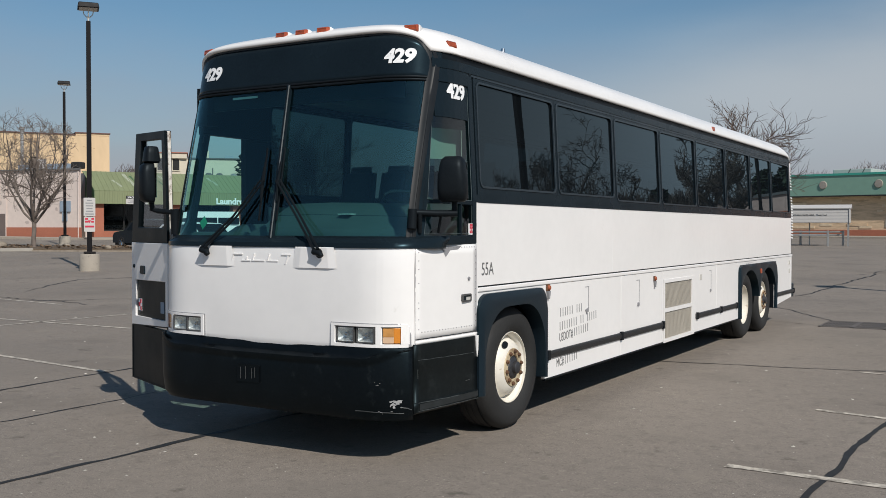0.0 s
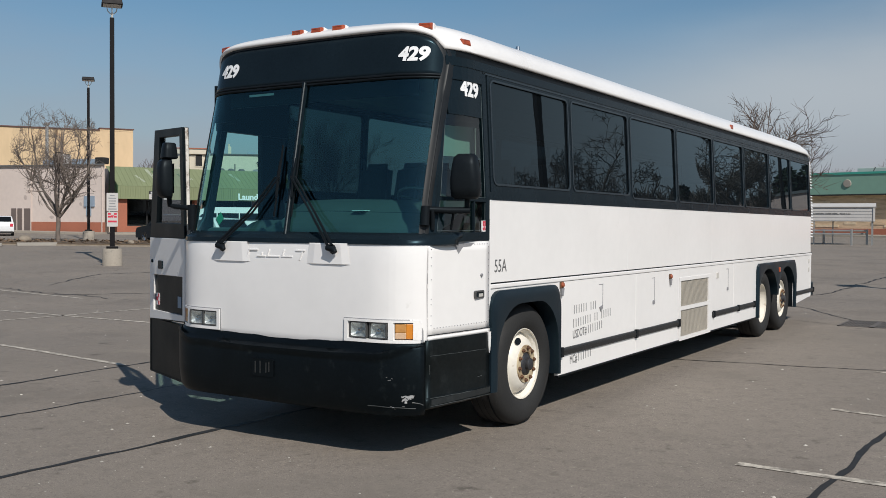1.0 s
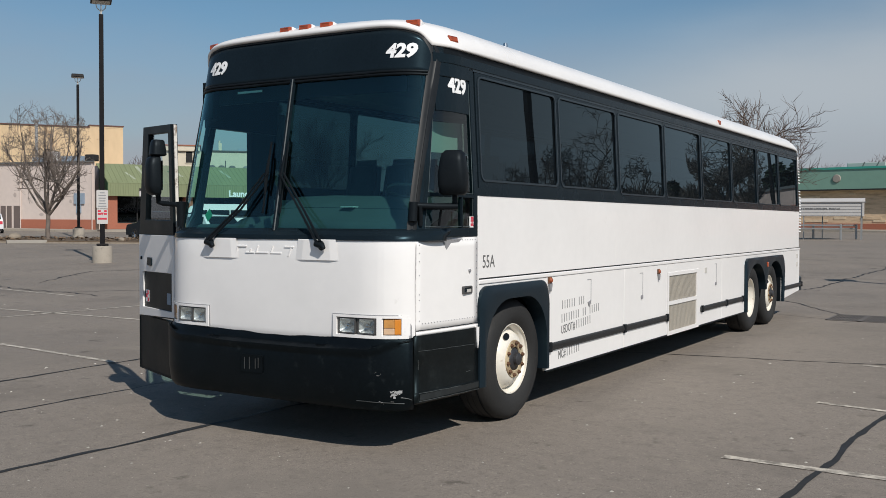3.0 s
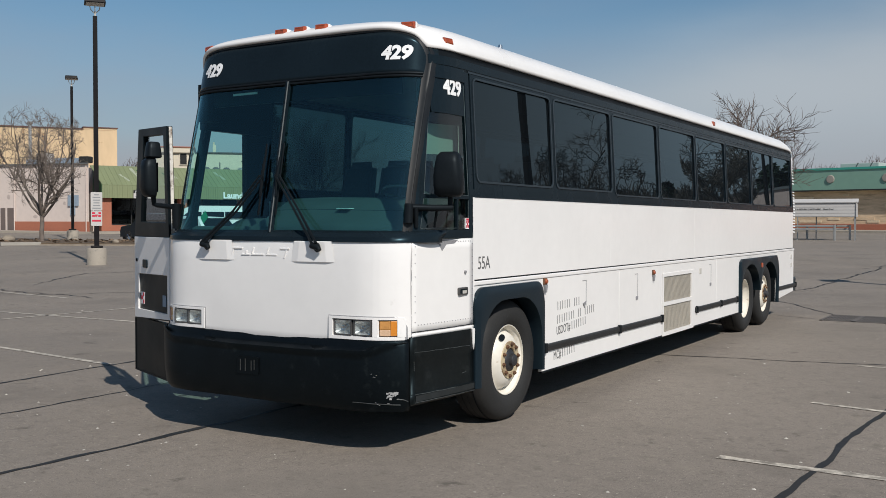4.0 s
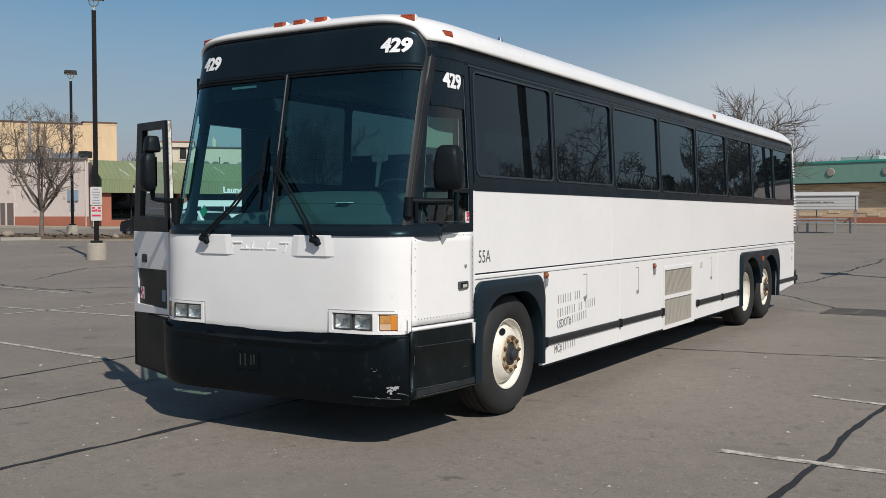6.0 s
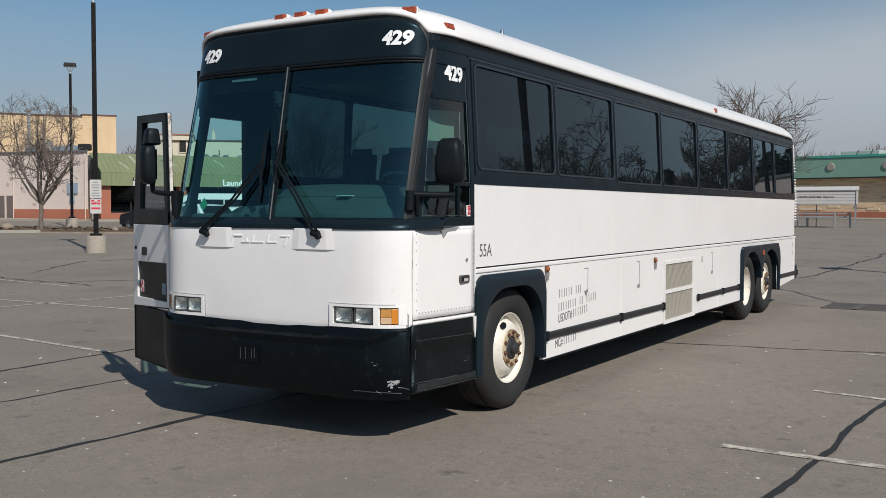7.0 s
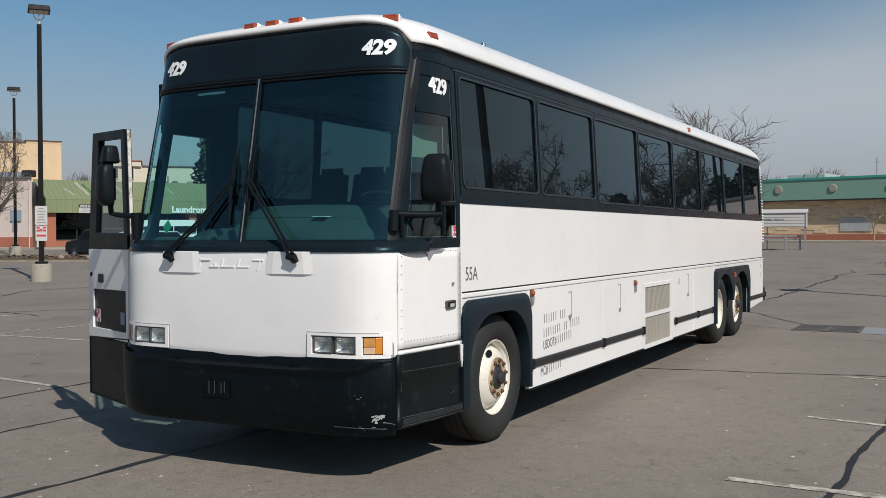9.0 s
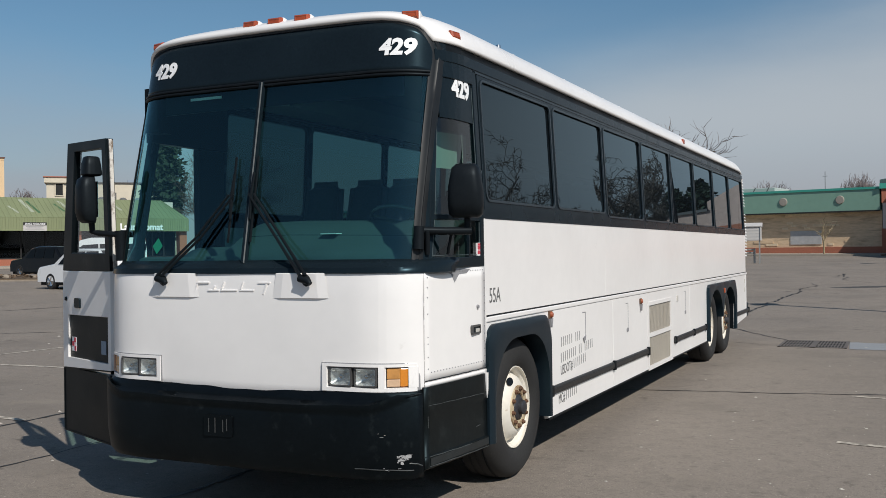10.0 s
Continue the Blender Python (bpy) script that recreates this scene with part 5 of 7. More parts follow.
# partition bar, sun visor strip, hanging cord, stickers
bm = bmesh.new()
sheet(bm, [[(x, curve_y(x, 2.73, 0.472) + 0.05, z) for x in np.linspace(-1.915, -1.645, 6)] for z in (2.735, 2.752)])
# white strip added in place of a bright reflection in the glass
part("reflection_strip", bm, WHITETEXT, bus, "thin white strip standing for a reflection in the windshield", thick=0.006)
bm = bmesh.new()
sheet(bm, [[(x, curve_y(x, z, 0.485) + 0.09, z) for x in np.linspace(-2.2, -0.3, 12)] for z in (2.66, 2.86)])
part("sun_blind", bm, RUBBER_TRIM, bus, "dark roller blind", thick=0.01)
bm = bmesh.new()
x, z = -2.03, 1.735
v = [bm.verts.new((x + a, ws_y(x + a, z + b) + 0.012, z + b)) for a, b in ((-0.045, 0), (0, -0.055), (0.045, 0), (0, 0.055))]
bm.faces.new(v)
part("windshield_sticker", bm, GREEN_STICKER, windshield, "green diamond sticker")

# open door leaf at the far front corner
def door_leaf():
    M = pose(-2.642, 0.545, 0, 0, 0, 180 - 23.6)
    def local(bm):
        bmesh.ops.transform(bm, matrix=M, verts=bm.verts)
        return bm
    Lw = 0.93
    bm = bmesh.new()
    ring_frame(bm, [(0, 1.56), (Lw, 1.56), (Lw - 0.13, 2.555), (0.06, 2.53)], [(0.085, 1.692), (Lw - 0.19, 1.698), (Lw - 0.275, 2.478), (0.135, 2.462)], "y", -0.03, 0.03)
    leaf = part("entrance_door", local(bm), BUMPER, bus, "open black and white entrance door", bevel=0.006)
    bm = bmesh.new()
    bm.faces.new([bm.verts.new((x, 0.005, z)) for x, z in ((0.08, 1.687), (Lw - 0.185, 1.693), (Lw - 0.27, 2.483), (0.13, 2.467))])
    part("pane", local(bm), DOOR_GLASS, leaf, out=(0, -1, 0))
    bm = bmesh.new()
    ring_frame(bm, [(0, 0.84), (Lw, 0.80), (Lw, 1.558), (0, 1.558)], [(0.05, 0.887), (Lw - 0.1, 0.885), (Lw - 0.10, 1.215), (0.05, 1.225)], "y", -0.03, 0.03)
    part("door_panel", local(bm), WHITE, leaf, "white door panel", bevel=0.004)
    bm = bmesh.new()
    box(bm, 0.05, Lw - 0.1, -0.012, 0.012, 0.88, 1.225)
    low = part("lower_pane", local(bm), BUMPER, leaf, "dark lower door pane")
    bm = bmesh.new()
    box(bm, Lw - 0.235, Lw - 0.145, 0.014, 0.016, 0.935, 1.045)
    stick = part("sticker", local(bm), WHITETEXT, leaf, "small red and white sticker")
    bm = bmesh.new()
    for a, b, c, d in ((0, 0.025, 0, 0.03), (0.03, 0.06, 0.03, 0.06), (0.005, 0.03, 0.055, 0.085)):
        box(bm, Lw - 0.23 + 1.3 * a, Lw - 0.23 + 1.3 * b, 0.0155, 0.018, 0.938 + 1.2 * c, 0.938 + 1.2 * d)
    part("print", local(bm), RED, stick)
    bm = bmesh.new()
    box(bm, 0.12, 0.21, 0.014, 0.016, 0.945, 1.045)
    part("label_plate", local(bm), BLUEGREY, leaf)
    bm = bmesh.new()
    ring_frame(bm, [(0, 0.30), (Lw, 0.30), (Lw, 0.798), (0, 0.838)], [(0.01, 0.31), (Lw - 0.01, 0.31), (Lw - 0.01, 0.79), (0.01, 0.83)], "y", -0.03, 0.03)
    box(bm, 0.01, Lw - 0.01, -0.024, 0.024, 0.31, 0.80)
    part("kick_panel", local(bm), BUMPER, leaf, "black lower door panel")
    bm = bmesh.new()
    prism(bm, rounded(Lw - 0.37, Lw - 0.26, 1.275, 1.35, 0.012, 2), "y", 0.03, 0.042)
    part("handle", local(bm), BLACK, leaf, "black recessed handle")
    bm = bmesh.new()
    lathe(bm, [(0.0, 0.012), (0.015, 0.010), (0.018, 0)], 10, pose(Lw - 0.07, 0.03, 1.34) @ Matrix.Rotation(radians(90), 4, "Z"))
    part("lock", local(bm), BLACK, leaf)
    # bare metal inner edge, paint worn off
    bm = bmesh.new()
    prism(bm, [(-0.016, 1.57), (-0.003, 1.57), (0.056, 2.525), (0.042, 2.515)], "y", -0.018, 0.008)
    part("door_edge", local(bm), WORN_PAINT, leaf, "worn white edge with rust")


WORN_PAINT = material("worn_white_and_rust", (0.66, 0.63, 0.58), 0.6, vary=0.1, fine=30, coarse=5, dark=(0.13, 0.08, 0.05), spots=0.6)
door_leaf()
# door side front pillar and the wall round the doorway
bm = bmesh.new()
rows = []
for z in (0.42, 0.86, 1.55, 1.75, 2.2, 2.52, 2.90):
    p = front_pts(z, 0.20 if z < 1.6 else ws_y0(z) + 0.02, -1.6 if z < 1.6 else -1.73, -2.0 if z < 1.6 else -1.87, 8, out=-0.012)
    rows.append(p + [(p[-1][0], p[-1][1] + 0.012, z)])
sheet(bm, rows)
part("door_pillar", bm, BLACK, bus, smooth=40, thick=0.03)
bm = bmesh.new()
box(bm, -2.50, -2.44, 0.74, 1.62, 2.50, 2.88)
box(bm, -2.44, -2.32, 0.66, 0.80, 2.56, 2.88)
box(bm, -2.535, -2.48, 1.31, 1.62, 0.40, 2.53)
part("doorway_frame", bm, RUBBER_TRIM, bus)
bm = bmesh.new()
box(bm, -2.46, -1.7, 1.60, 1.64, 1.1, 1.68)
part("step_partition", bm, INTERIOR, bus)


# ---- ground ----
def ground_z(x, y):
    """The lot drains towards the coach and rises gently all round."""
    d = math.hypot(x - 3.7, y + 5.5)
    k = d - 26
    if k < -6:
        return 0.0
    if k < 6:
        return 0.0165 * (k + 6) ** 2 / 24
    return 0.0165 * min(k, 84) + 0.004 * max(0.0, min(k, 400) - 84)


def asphalt():
    m = material("aged_asphalt", (0.224, 0.192, 0.162), 0.92, vary=0.16, fine=95, coarse=0.3, bump=0.005)
    n, l = m.node_tree.nodes, m.node_tree.links
    b = n["Principled BSDF"]
    tc = n.new("ShaderNodeTexCoord")
    result = b.inputs["Base Color"].links[0].from_socket
    # pale and dark stones of the surface, worn mottling, then oil stains and lighter patches
    for scale, lo, hi, colour, amount in ((110.0, 0.56, 0.66, (0.448, 0.385, 0.309), 0.6), (70.0, 0.56, 0.66, (0.0492, 0.0412, 0.0322), 0.6), (24.0, 0.56, 0.66, (0.094, 0.0805, 0.0662), 0.45), (6.0, 0.50, 0.66, (0.148, 0.126, 0.106), 0.4), (38.0, 0.64, 0.70, (0.555, 0.501, 0.421), 0.7), 
                                          (13.0, 0.58, 0.68, (0.322, 0.282, 0.228), 0.4), (0.5, 0.52, 0.68, (0.141, 0.121, 0.101), 0.55), (0.14, 0.50, 0.66, (0.192, 0.166, 0.14), 0.6), (2.6, 0.62, 0.70, (0.0537, 0.0456, 0.0367), 0.6), (1.3, 0.60, 0.70, (0.269, 0.234, 0.188), 0.5)):
        t = n.new("ShaderNodeTexNoise")
        t.inputs["Scale"].default_value, t.inputs["Detail"].default_value, t.inputs["Roughness"].default_value = scale, 6.0, 0.6
        l.new(tc.outputs["Object"], t.inputs["Vector"])
        r = n.new("ShaderNodeMapRange")
        r.inputs[1].default_value, r.inputs[2].default_value, r.inputs[4].default_value = lo, hi, amount
        l.new(t.outputs["Fac"], r.inputs[0])
        mx = n.new("ShaderNodeMix")
        mx.data_type = "RGBA"
        mx.inputs[7].default_value = (*colour, 1)
        l.new(r.outputs[0], mx.inputs[0])
        l.new(result, mx.inputs[6])
        result = mx.outputs[2]
    l.new(result, b.inputs["Base Color"])
    return m


ASPHALT = asphalt()
TAR = material("tar_crack_filler", (0.022, 0.021, 0.02), 0.65, vary=0.3, fine=30)
PATCH = material("dark_asphalt_patch", (0.065, 0.062, 0.06), 0.9, vary=0.2, fine=90, bump=0.003)
CONCRETE = material("weathered_concrete", (0.33, 0.29, 0.24), 0.9, vary=0.12, fine=40, bump=0.003, dark=(0.2, 0.18, 0.15), spots=0.4)
KERB = material("kerb_concrete", (0.30, 0.275, 0.24), 0.9, vary=0.12, fine=30)
KERB_TAN = material("earth_stained_concrete", (0.25, 0.21, 0.165), 0.9, vary=0.25, fine=8, dark=(0.15, 0.11, 0.08), spots=0.4)
SOIL = material("dry_soil_and_leaves", (0.12, 0.085, 0.055), 0.95, vary=0.4, fine=25, bump=0.01)
IRON = material("cast_iron_grate", (0.13, 0.115, 0.105), 0.75, 0.2, vary=0.3)
PIT = material("dark_drain_pit", (0.012, 0.012, 0.012), 0.9, vary=0.2)
APRON = material("pale_blue_grey_concrete", (0.25, 0.26, 0.27), 0.7, vary=0.2, fine=12, coarse=1.5, dark=(0.15, 0.155, 0.165), spots=0.45, streak=(0.4, 2.5, 1))


def worn_paint():
    """Old white line paint, rubbed through to the asphalt."""
    m = material("worn_line_paint", (0.56, 0.505, 0.425), 0.8, vary=0.15, fine=50, coarse=3, dark=(0.22, 0.195, 0.165), spots=0.85)
    return m


PAINT = worn_paint()
bm = bmesh.new()
radii = [0, 3, 6, 9, 12, 16, 20, 22, 24, 26, 28, 30, 32, 36, 42, 50, 60, 72, 86, 100, 112, 130, 170, 250, 430, 900, 2200, 4500]
rows = []
for r in radii:
    rows.append([(3.7 + r * math.cos(2 * math.pi * k / 96), -5.5 + r * math.sin(2 * math.pi * k / 96)) for k in range(97)])
sheet(bm, [[(x, y, ground_z(x, y)) for x, y in row] for row in rows])
bmesh.ops.remove_doubles(bm, verts=bm.verts, dist=0.0005)
for f in bm.faces:
    if f.normal.z < 0:
        f.normal_flip()
ground = part("ground", bm, ASPHALT, None, smooth=60)
tagged(ground, "aged grey asphalt parking lot with fine cracks", "ground", kind="structure")


def ribbon(name, pts, width, mat, label, wander=0.0, uneven=0.0, seed=1, lift=0.004, step=0.12, cat="line", taper=False):
    """A thin strip that lies on the ground along points."""
    r = random.Random(seed)
    fine = []
    for (x0, y0), (x1, y1) in zip(pts, pts[1:]):
        n = max(1, int(math.dist((x0, y0), (x1, y1)) / step))
        fine += [(lerp(x0, x1, i / n), lerp(y0, y1, i / n)) for i in range(n)]
    fine.append(pts[-1])
    off, drift = [], 0.0
    for i in range(len(fine)):
        drift = drift * 0.85 + r.gauss(0, wander)
        off.append(drift)
    bm = bmesh.new()
    left, right = [], []
    for i, (x, y) in enumerate(fine):
        a, b = fine[max(0, i - 1)], fine[min(len(fine) - 1, i + 1)]
        d = Vector((b[0] - a[0], b[1] - a[1])).normalized()
        nx, ny = -d.y, d.x
        w = width * (1 + uneven * r.uniform(-1, 1)) / 2
        if taper:
            w *= min(1.0, 0.25 + 4 * min(i, len(fine) - 1 - i) / len(fine))
        cx, cy = x + nx * off[i], y + ny * off[i]
        for side_list, s in ((left, w), (right, -w)):
            px, py = cx + nx * s, cy + ny * s
            side_list.append((px, py, ground_z(px, py) + lift))
    sheet(bm, [left, right])
    for f in bm.faces:
        if f.normal.z < 0:
            f.normal_flip()
    ob = part(name, bm, mat, None)
    return tagged(ob, label, cat, kind="structure")


CRACK = "black tar-filled crack in the asphalt"
ribbon("pavement_crack", [(-2.15, -4.0), (-2.13, -1.47), (-2.07, -0.5), (-2.05, 0.41), (-2.0, 2.0), (-2.1, 6.0)], 0.055, TAR, CRACK, 0.012, 0.5, 1, taper=True)
ribbon("pavement_crack", [(-4.0, -4.0), (-4.0, -0.17), (-4.02, 1.21), (-4.05, 3.0), (-4.2, 9.0)], 0.028, TAR, CRACK, 0.008, 0.5, 2, taper=True)
ribbon("pavement_crack", [(-5.5, -3), (-5.53, 0.89), (-5.58, 2.7), (-5.7, 6.0), (-5.6, 16)], 0.038, TAR, CRACK, 0.008, 0.5, 3, taper=True)
ribbon("pavement_crack", [(2.3, -1.5), (2.48, 0.93), (2.50, 1.40), (2.54, 1.84), (2.52, 2.4), (2.57, 3.05), (2.64, 3.82), (2.72, 5.4), (2.6, 7.0)], 0.055, TAR, CRACK, 0.005, 0.25, 4, taper=True)
ribbon("pavement_crack", [(-8, 5.3), (-0.24, 6.66), (1.0, 6.85), (2.28, 7.15), (5, 7.5)], 0.022, TAR, CRACK, 0.008, 0.6, 5)
ribbon("pavement_crack", [(-2.2, 15), (-1.25, 19.8), (-1.04, 21.1), (-0.92, 23.0), (-0.91, 26.4), (-0.72, 28.1), (-0.67, 32.3), (-0.34, 33.4), (-0.52, 35.0), (-0.89, 35.8)], 0.06, TAR, CRACK, 0.03, 0.6, 6, taper=True)
ribbon("pavement_crack", [(-0.1, 40.7), (0.0, 44.1), (0.26, 41.2), (0.53, 37.7)], 0.06, TAR, CRACK, 0.05, 0.6, 7, taper=True)
ribbon("pavement_crack", [(-1.6, 17.2), (-0.52, 15.74), (0.1, 14.5), (0.6, 13.75)], 0.035, TAR, CRACK, 0.01, 0.5, 8)
ribbon("pavement_crack", [(-1.6, 13.3), (-0.3, 13.05), (0.62, 12.63)], 0.016, TAR, CRACK, 0.01, 0.5, 9)
ribbon("pavement_crack", [(-18.6, 10.8), (-19.2, 11.6), (-20.2, 13.1), (-21.2, 14.6), (-20.9, 15.6), (-20.6, 17.0), (-18.5, 19.0)], 0.06, TAR, CRACK, 0.02, 0.6, 12, taper=True)
ribbon("pavement_crack", [(-16, 9), (-13.5, 11.8), (-12, 14.5), (-13, 17)], 0.05, TAR, CRACK, 0.05, 0.6, 10)
ribbon("pavement_crack", [(-30, 12), (-20, 9.5), (-14, 9.0)], 0.05, TAR, CRACK, 0.04, 0.6, 11)
ribbon("asphalt_patch", [(0.2, 32.4), (1.96, 33.5), (4.0, 34.8)], 0.9, PATCH, "dark patch across the asphalt", 0.02, 0.3, 13, taper=True)
ribbon("concrete_apron", [(1.70, 12.9), (2.9, 12.95), (4.2, 12.8)], 1.25, APRON, "pale blue-grey concrete apron beside the drain", 0.02, 0.06, 14)
LINE = "worn white parking line on asphalt"
ribbon("parking_line", [(-13.5, 3.2), (-8.08, 2.655), (-5.62, 2.36)], 0.085, PAINT, LINE, 0, 0.15, 20, 0.005)
ribbon("parking_line", [(-11.6, 4.4), (-11.53, 5.36), (-11.4, 7.87), (-11.3, 9.6)], 0.09, PAINT, LINE, 0, 0.15, 21, 0.005)
ribbon("parking_line", [(-14.0, 5.9), (-10.87, 5.93), (-9.28, 5.98), (-7.6, 6.0)], 0.09, PAINT, LINE, 0, 0.15, 22, 0.005)
ribbon("parking_line", [(-22, 9.5), (-14.5, 8.7)], 0.09, PAINT, LINE, 0, 0.15, 23, 0.005)
ribbon("parking_line", [(1.84, 1.535), (2.9, 1.495), (4.6, 1.43)], 0.10, PAINT, LINE, 0, 0.15, 24, 0.005)
ribbon("parking_line", [(2.0, 4.15), (2.62, 4.02), (4.6, 3.7)], 0.08, PAINT, LINE, 0, 0.2, 25, 0.005)
ribbon("parking_line", [(2.0, 6.95), (4.6, 6.6)], 0.06, PAINT, LINE, 0, 0.2, 26, 0.005)

# drain grate by the tail
drain = thing("drain_grate", "rusty cast iron drain grate set in the asphalt", "drain")
X0, X1, Y0, Y1 = 0.60, 1.68, 12.42, 13.62
bm = bmesh.new()
for a, b, c, d in ((X0, X1, Y0, Y0 + 0.05), (X0, X1, Y1 - 0.05, Y1), (X0, X0 + 0.04, Y0, Y1), (X1 - 0.04, X1, Y0, Y1), (1.11, 1.19, Y0, Y1)):
    box(bm, a, b, c, d, -0.02, 0.012)
part("frame", bm, IRON, drain)
# flat near-black plate stands for the shade down in the pit
bm = bmesh.new()
box(bm, X0 + 0.02, X1 - 0.02, Y0 + 0.02, Y1 - 0.02, 0.002, 0.004)
part("pit", bm, PIT, drain, "dark plate for the shaded pit below the grate")
for side_x, wide in ((X0 + 0.04, 0.47), (1.19, 0.45)):
    for k in range(9):
        bm = bmesh.new()
        x = side_x + wide * (k + 0.62) / 9
        box(bm, x, x + wide / 9 * 0.40, Y0 + 0.04, Y1 - 0.04, 0.003, 0.011)
        part("bar", bm, IRON, drain)
    for f in (0.33, 0.67):
        bm = bmesh.new()
        box(bm, side_x, side_x + wide, lerp(Y0, Y1, f) - 0.02, lerp(Y0, Y1, f) + 0.02, 0.003, 0.010)
        part("cross_bar", bm, IRON, drain)

# small litter and stones on the lot
r = random.Random(9)
bm = bmesh.new()
for k in range(700):
    x, y = (r.uniform(-14, 4.5), r.uniform(-3.5, 16)) if k % 2 else (r.uniform(-6, 4.0), r.uniform(-3.0, 6))
    if -2.7 < x < 0.2 and 0 < y < 13.5:
        continue
    s = (0.006 + 0.016 * r.random() ** 3) * (1.0 if y < 6 else 1.6)
    a0 = r.uniform(0, 6)
    top = bm.verts.new((x, y, ground_z(x, y) + s * 0.5))
    ring = [bm.verts.new((x + s * r.uniform(0.6, 1.2) * math.cos(a0 + q), y + s * r.uniform(0.6, 1.2) * math.sin(a0 + q), ground_z(x, y) + 0.001)) for q in (0, 1.3, 2.5, 3.8, 5.1)]
    for i in range(5):
        bm.faces.new((top, ring[i], ring[(i + 1) % 5]))
tagged(part("gravel_specks", bm, material("pale_grit", (0.46, 0.43, 0.38), 0.9, vary=0.6, fine=3), None), "pale grit and small litter scattered on the asphalt", "grit", kind="stuff")


# ---- lamp posts and signs ----
POLE = material("dark_bronze_pole_paint", (0.010, 0.009, 0.010), 0.5, vary=0.2, ior=1.22)
SIGN_WHITE = material("sign_sheet_white", (0.5, 0.48, 0.46), 0.6, vary=0.05)


def lamp_post(x, y, top, turn, signs=False):
    z = ground_z(x, y)
    lp = thing("lamp_post", "dark bronze parking lot lamp post on a round concrete base", "lamp post", (x, y, z), turn, group="lamp posts")
    bm = bmesh.new()
    prof = [(0.0, 0.60), (0.31, 0.60), (0.335, 0.57), (0.345, -0.3)]
    lathe(bm, prof, 24, Matrix.Rotation(radians(-90), 4, "Y"))
    part("base", bm, CONCRETE, lp, "weathered concrete base", smooth=40)
    bm = bmesh.new()
    box(bm, -0.2, 0.2, -0.2, 0.2, 0.60, 0.68)
    part("base_cover", bm, POLE, lp, bevel=0.02)
    bm = bmesh.new()
    s, s2 = 0.085, 0.075
    v = box(bm, -1, 1, -1, 1, 0.66, top)
    for w in v:
        k = s if w.co.z < 2 else s2
        w.co.x, w.co.y = w.co.x * k, w.co.y * k
    part("pole", bm, POLE, lp, bevel=0.01)
    bm = bmesh.new()
    lathe(bm, [(0.0, top + 0.18), (0.03, top + 0.18), (0.03, top), (0.0, top)], 10, Matrix.Rotation(radians(-90), 4, "Y"))
    for sx in (-1, 1):
        tube(bm, [(0, 0, top + 0.08), (sx * 0.14, 0, top + 0.22), (sx * 0.19, 0, top + 0.42)], 0.016, 6)
        tube(bm, [(0, 0, top + 0.08), (0, sx * 0.14, top + 0.22), (0, sx * 0.19, top + 0.42)], 0.016, 6)
    part("yoke", bm, ALU, lp, smooth=40)
    bm = bmesh.new()
    v = box(bm, -0.36, 0.36, -0.36, 0.36, top + 0.42, top + 0.60)
    for w in v:
        if w.co.z > top + 0.5:
            w.co.x *= 0.9
            w.co.y *= 0.9
    head = part("lamp_head", bm, POLE, lp, "square lamp head", bevel=0.02)
    bm = bmesh.new()
    box(bm, -0.3, 0.3, -0.3, 0.3, top + 0.405, top + 0.418)
    part("lens", bm, ALU, head)
    if signs:
        for za, zb, wd, mat in ((1.92, 2.57, 0.215, None), (1.38, 1.90, 0.205, RED)):
            bm = bmesh.new()
            prism(bm, rounded(-wd * 0.9, wd * 0.9, za, zb, 0.03, 3), "y", -0.108, -0.098)
            sg = part("notice", bm, SIGN_WHITE, lp, "white parking notice with print")
            bm = bmesh.new()
            if mat is None:
                for k, w in enumerate((0.08, 0.13, 0.12, 0.10, 0.12, 0.14)):
                    box(bm, -w, w, -0.113, -0.109, zb - 0.11 - k * 0.095, zb - 0.075 - k * 0.095)
                part("print", bm, GREYBAR, sg)
            else:
                for a, b, c in ((-0.15, -0.05, 0.42), (0.06, 0.15, 0.42), (-0.15, -0.03, 0.32), (0.05, 0.15, 0.32), (-0.15, 0.15, 0.15)):
                    box(bm, a, b, -0.113, -0.109, za + c, za + c + 0.065)
                prism(bm, [(-0.05, za + 0.40), (0.05, za + 0.40), (0.0, za + 0.3)], "y", -0.114, -0.109)
                part("print", bm, RED, sg)
    return lp


lamp_post(-24.6, 17.8, 8.75, 52, True)
lamp_post(-45.0, 32.85, 9.1, 50)
lamp_post(7.72, 18.3, 8.75, 20)
lamp_post(9.3, 53.0, 8.75, 20)

# ---- trees ----
BARK = material("grey_brown_bark", (0.085, 0.062, 0.048), 0.95, vary=0.3, fine=30, bump=0.004)
PALE_BARK = material("pale_yellowish_bark", (0.30, 0.24, 0.15), 0.95, vary=0.2, fine=8)
# distance haze is put into this paler, greyer twig colour
HAZY_TWIG = material("haze_pale_far_twigs", (0.21, 0.18, 0.175), 0.95, vary=0.2, fine=2)
TWIG = material("brown_twig", (0.10, 0.07, 0.055), 0.95, vary=0.25, fine=5)
# paler copy of the bark, with the sunlit look put into its colour
LIT_BARK = material("lit_grey_brown_bark", (0.16, 0.13, 0.11), 0.95, vary=0.3, fine=6)
NEEDLE = material("dark_evergreen", (0.03, 0.05, 0.03), 0.9, vary=0.4, fine=3)


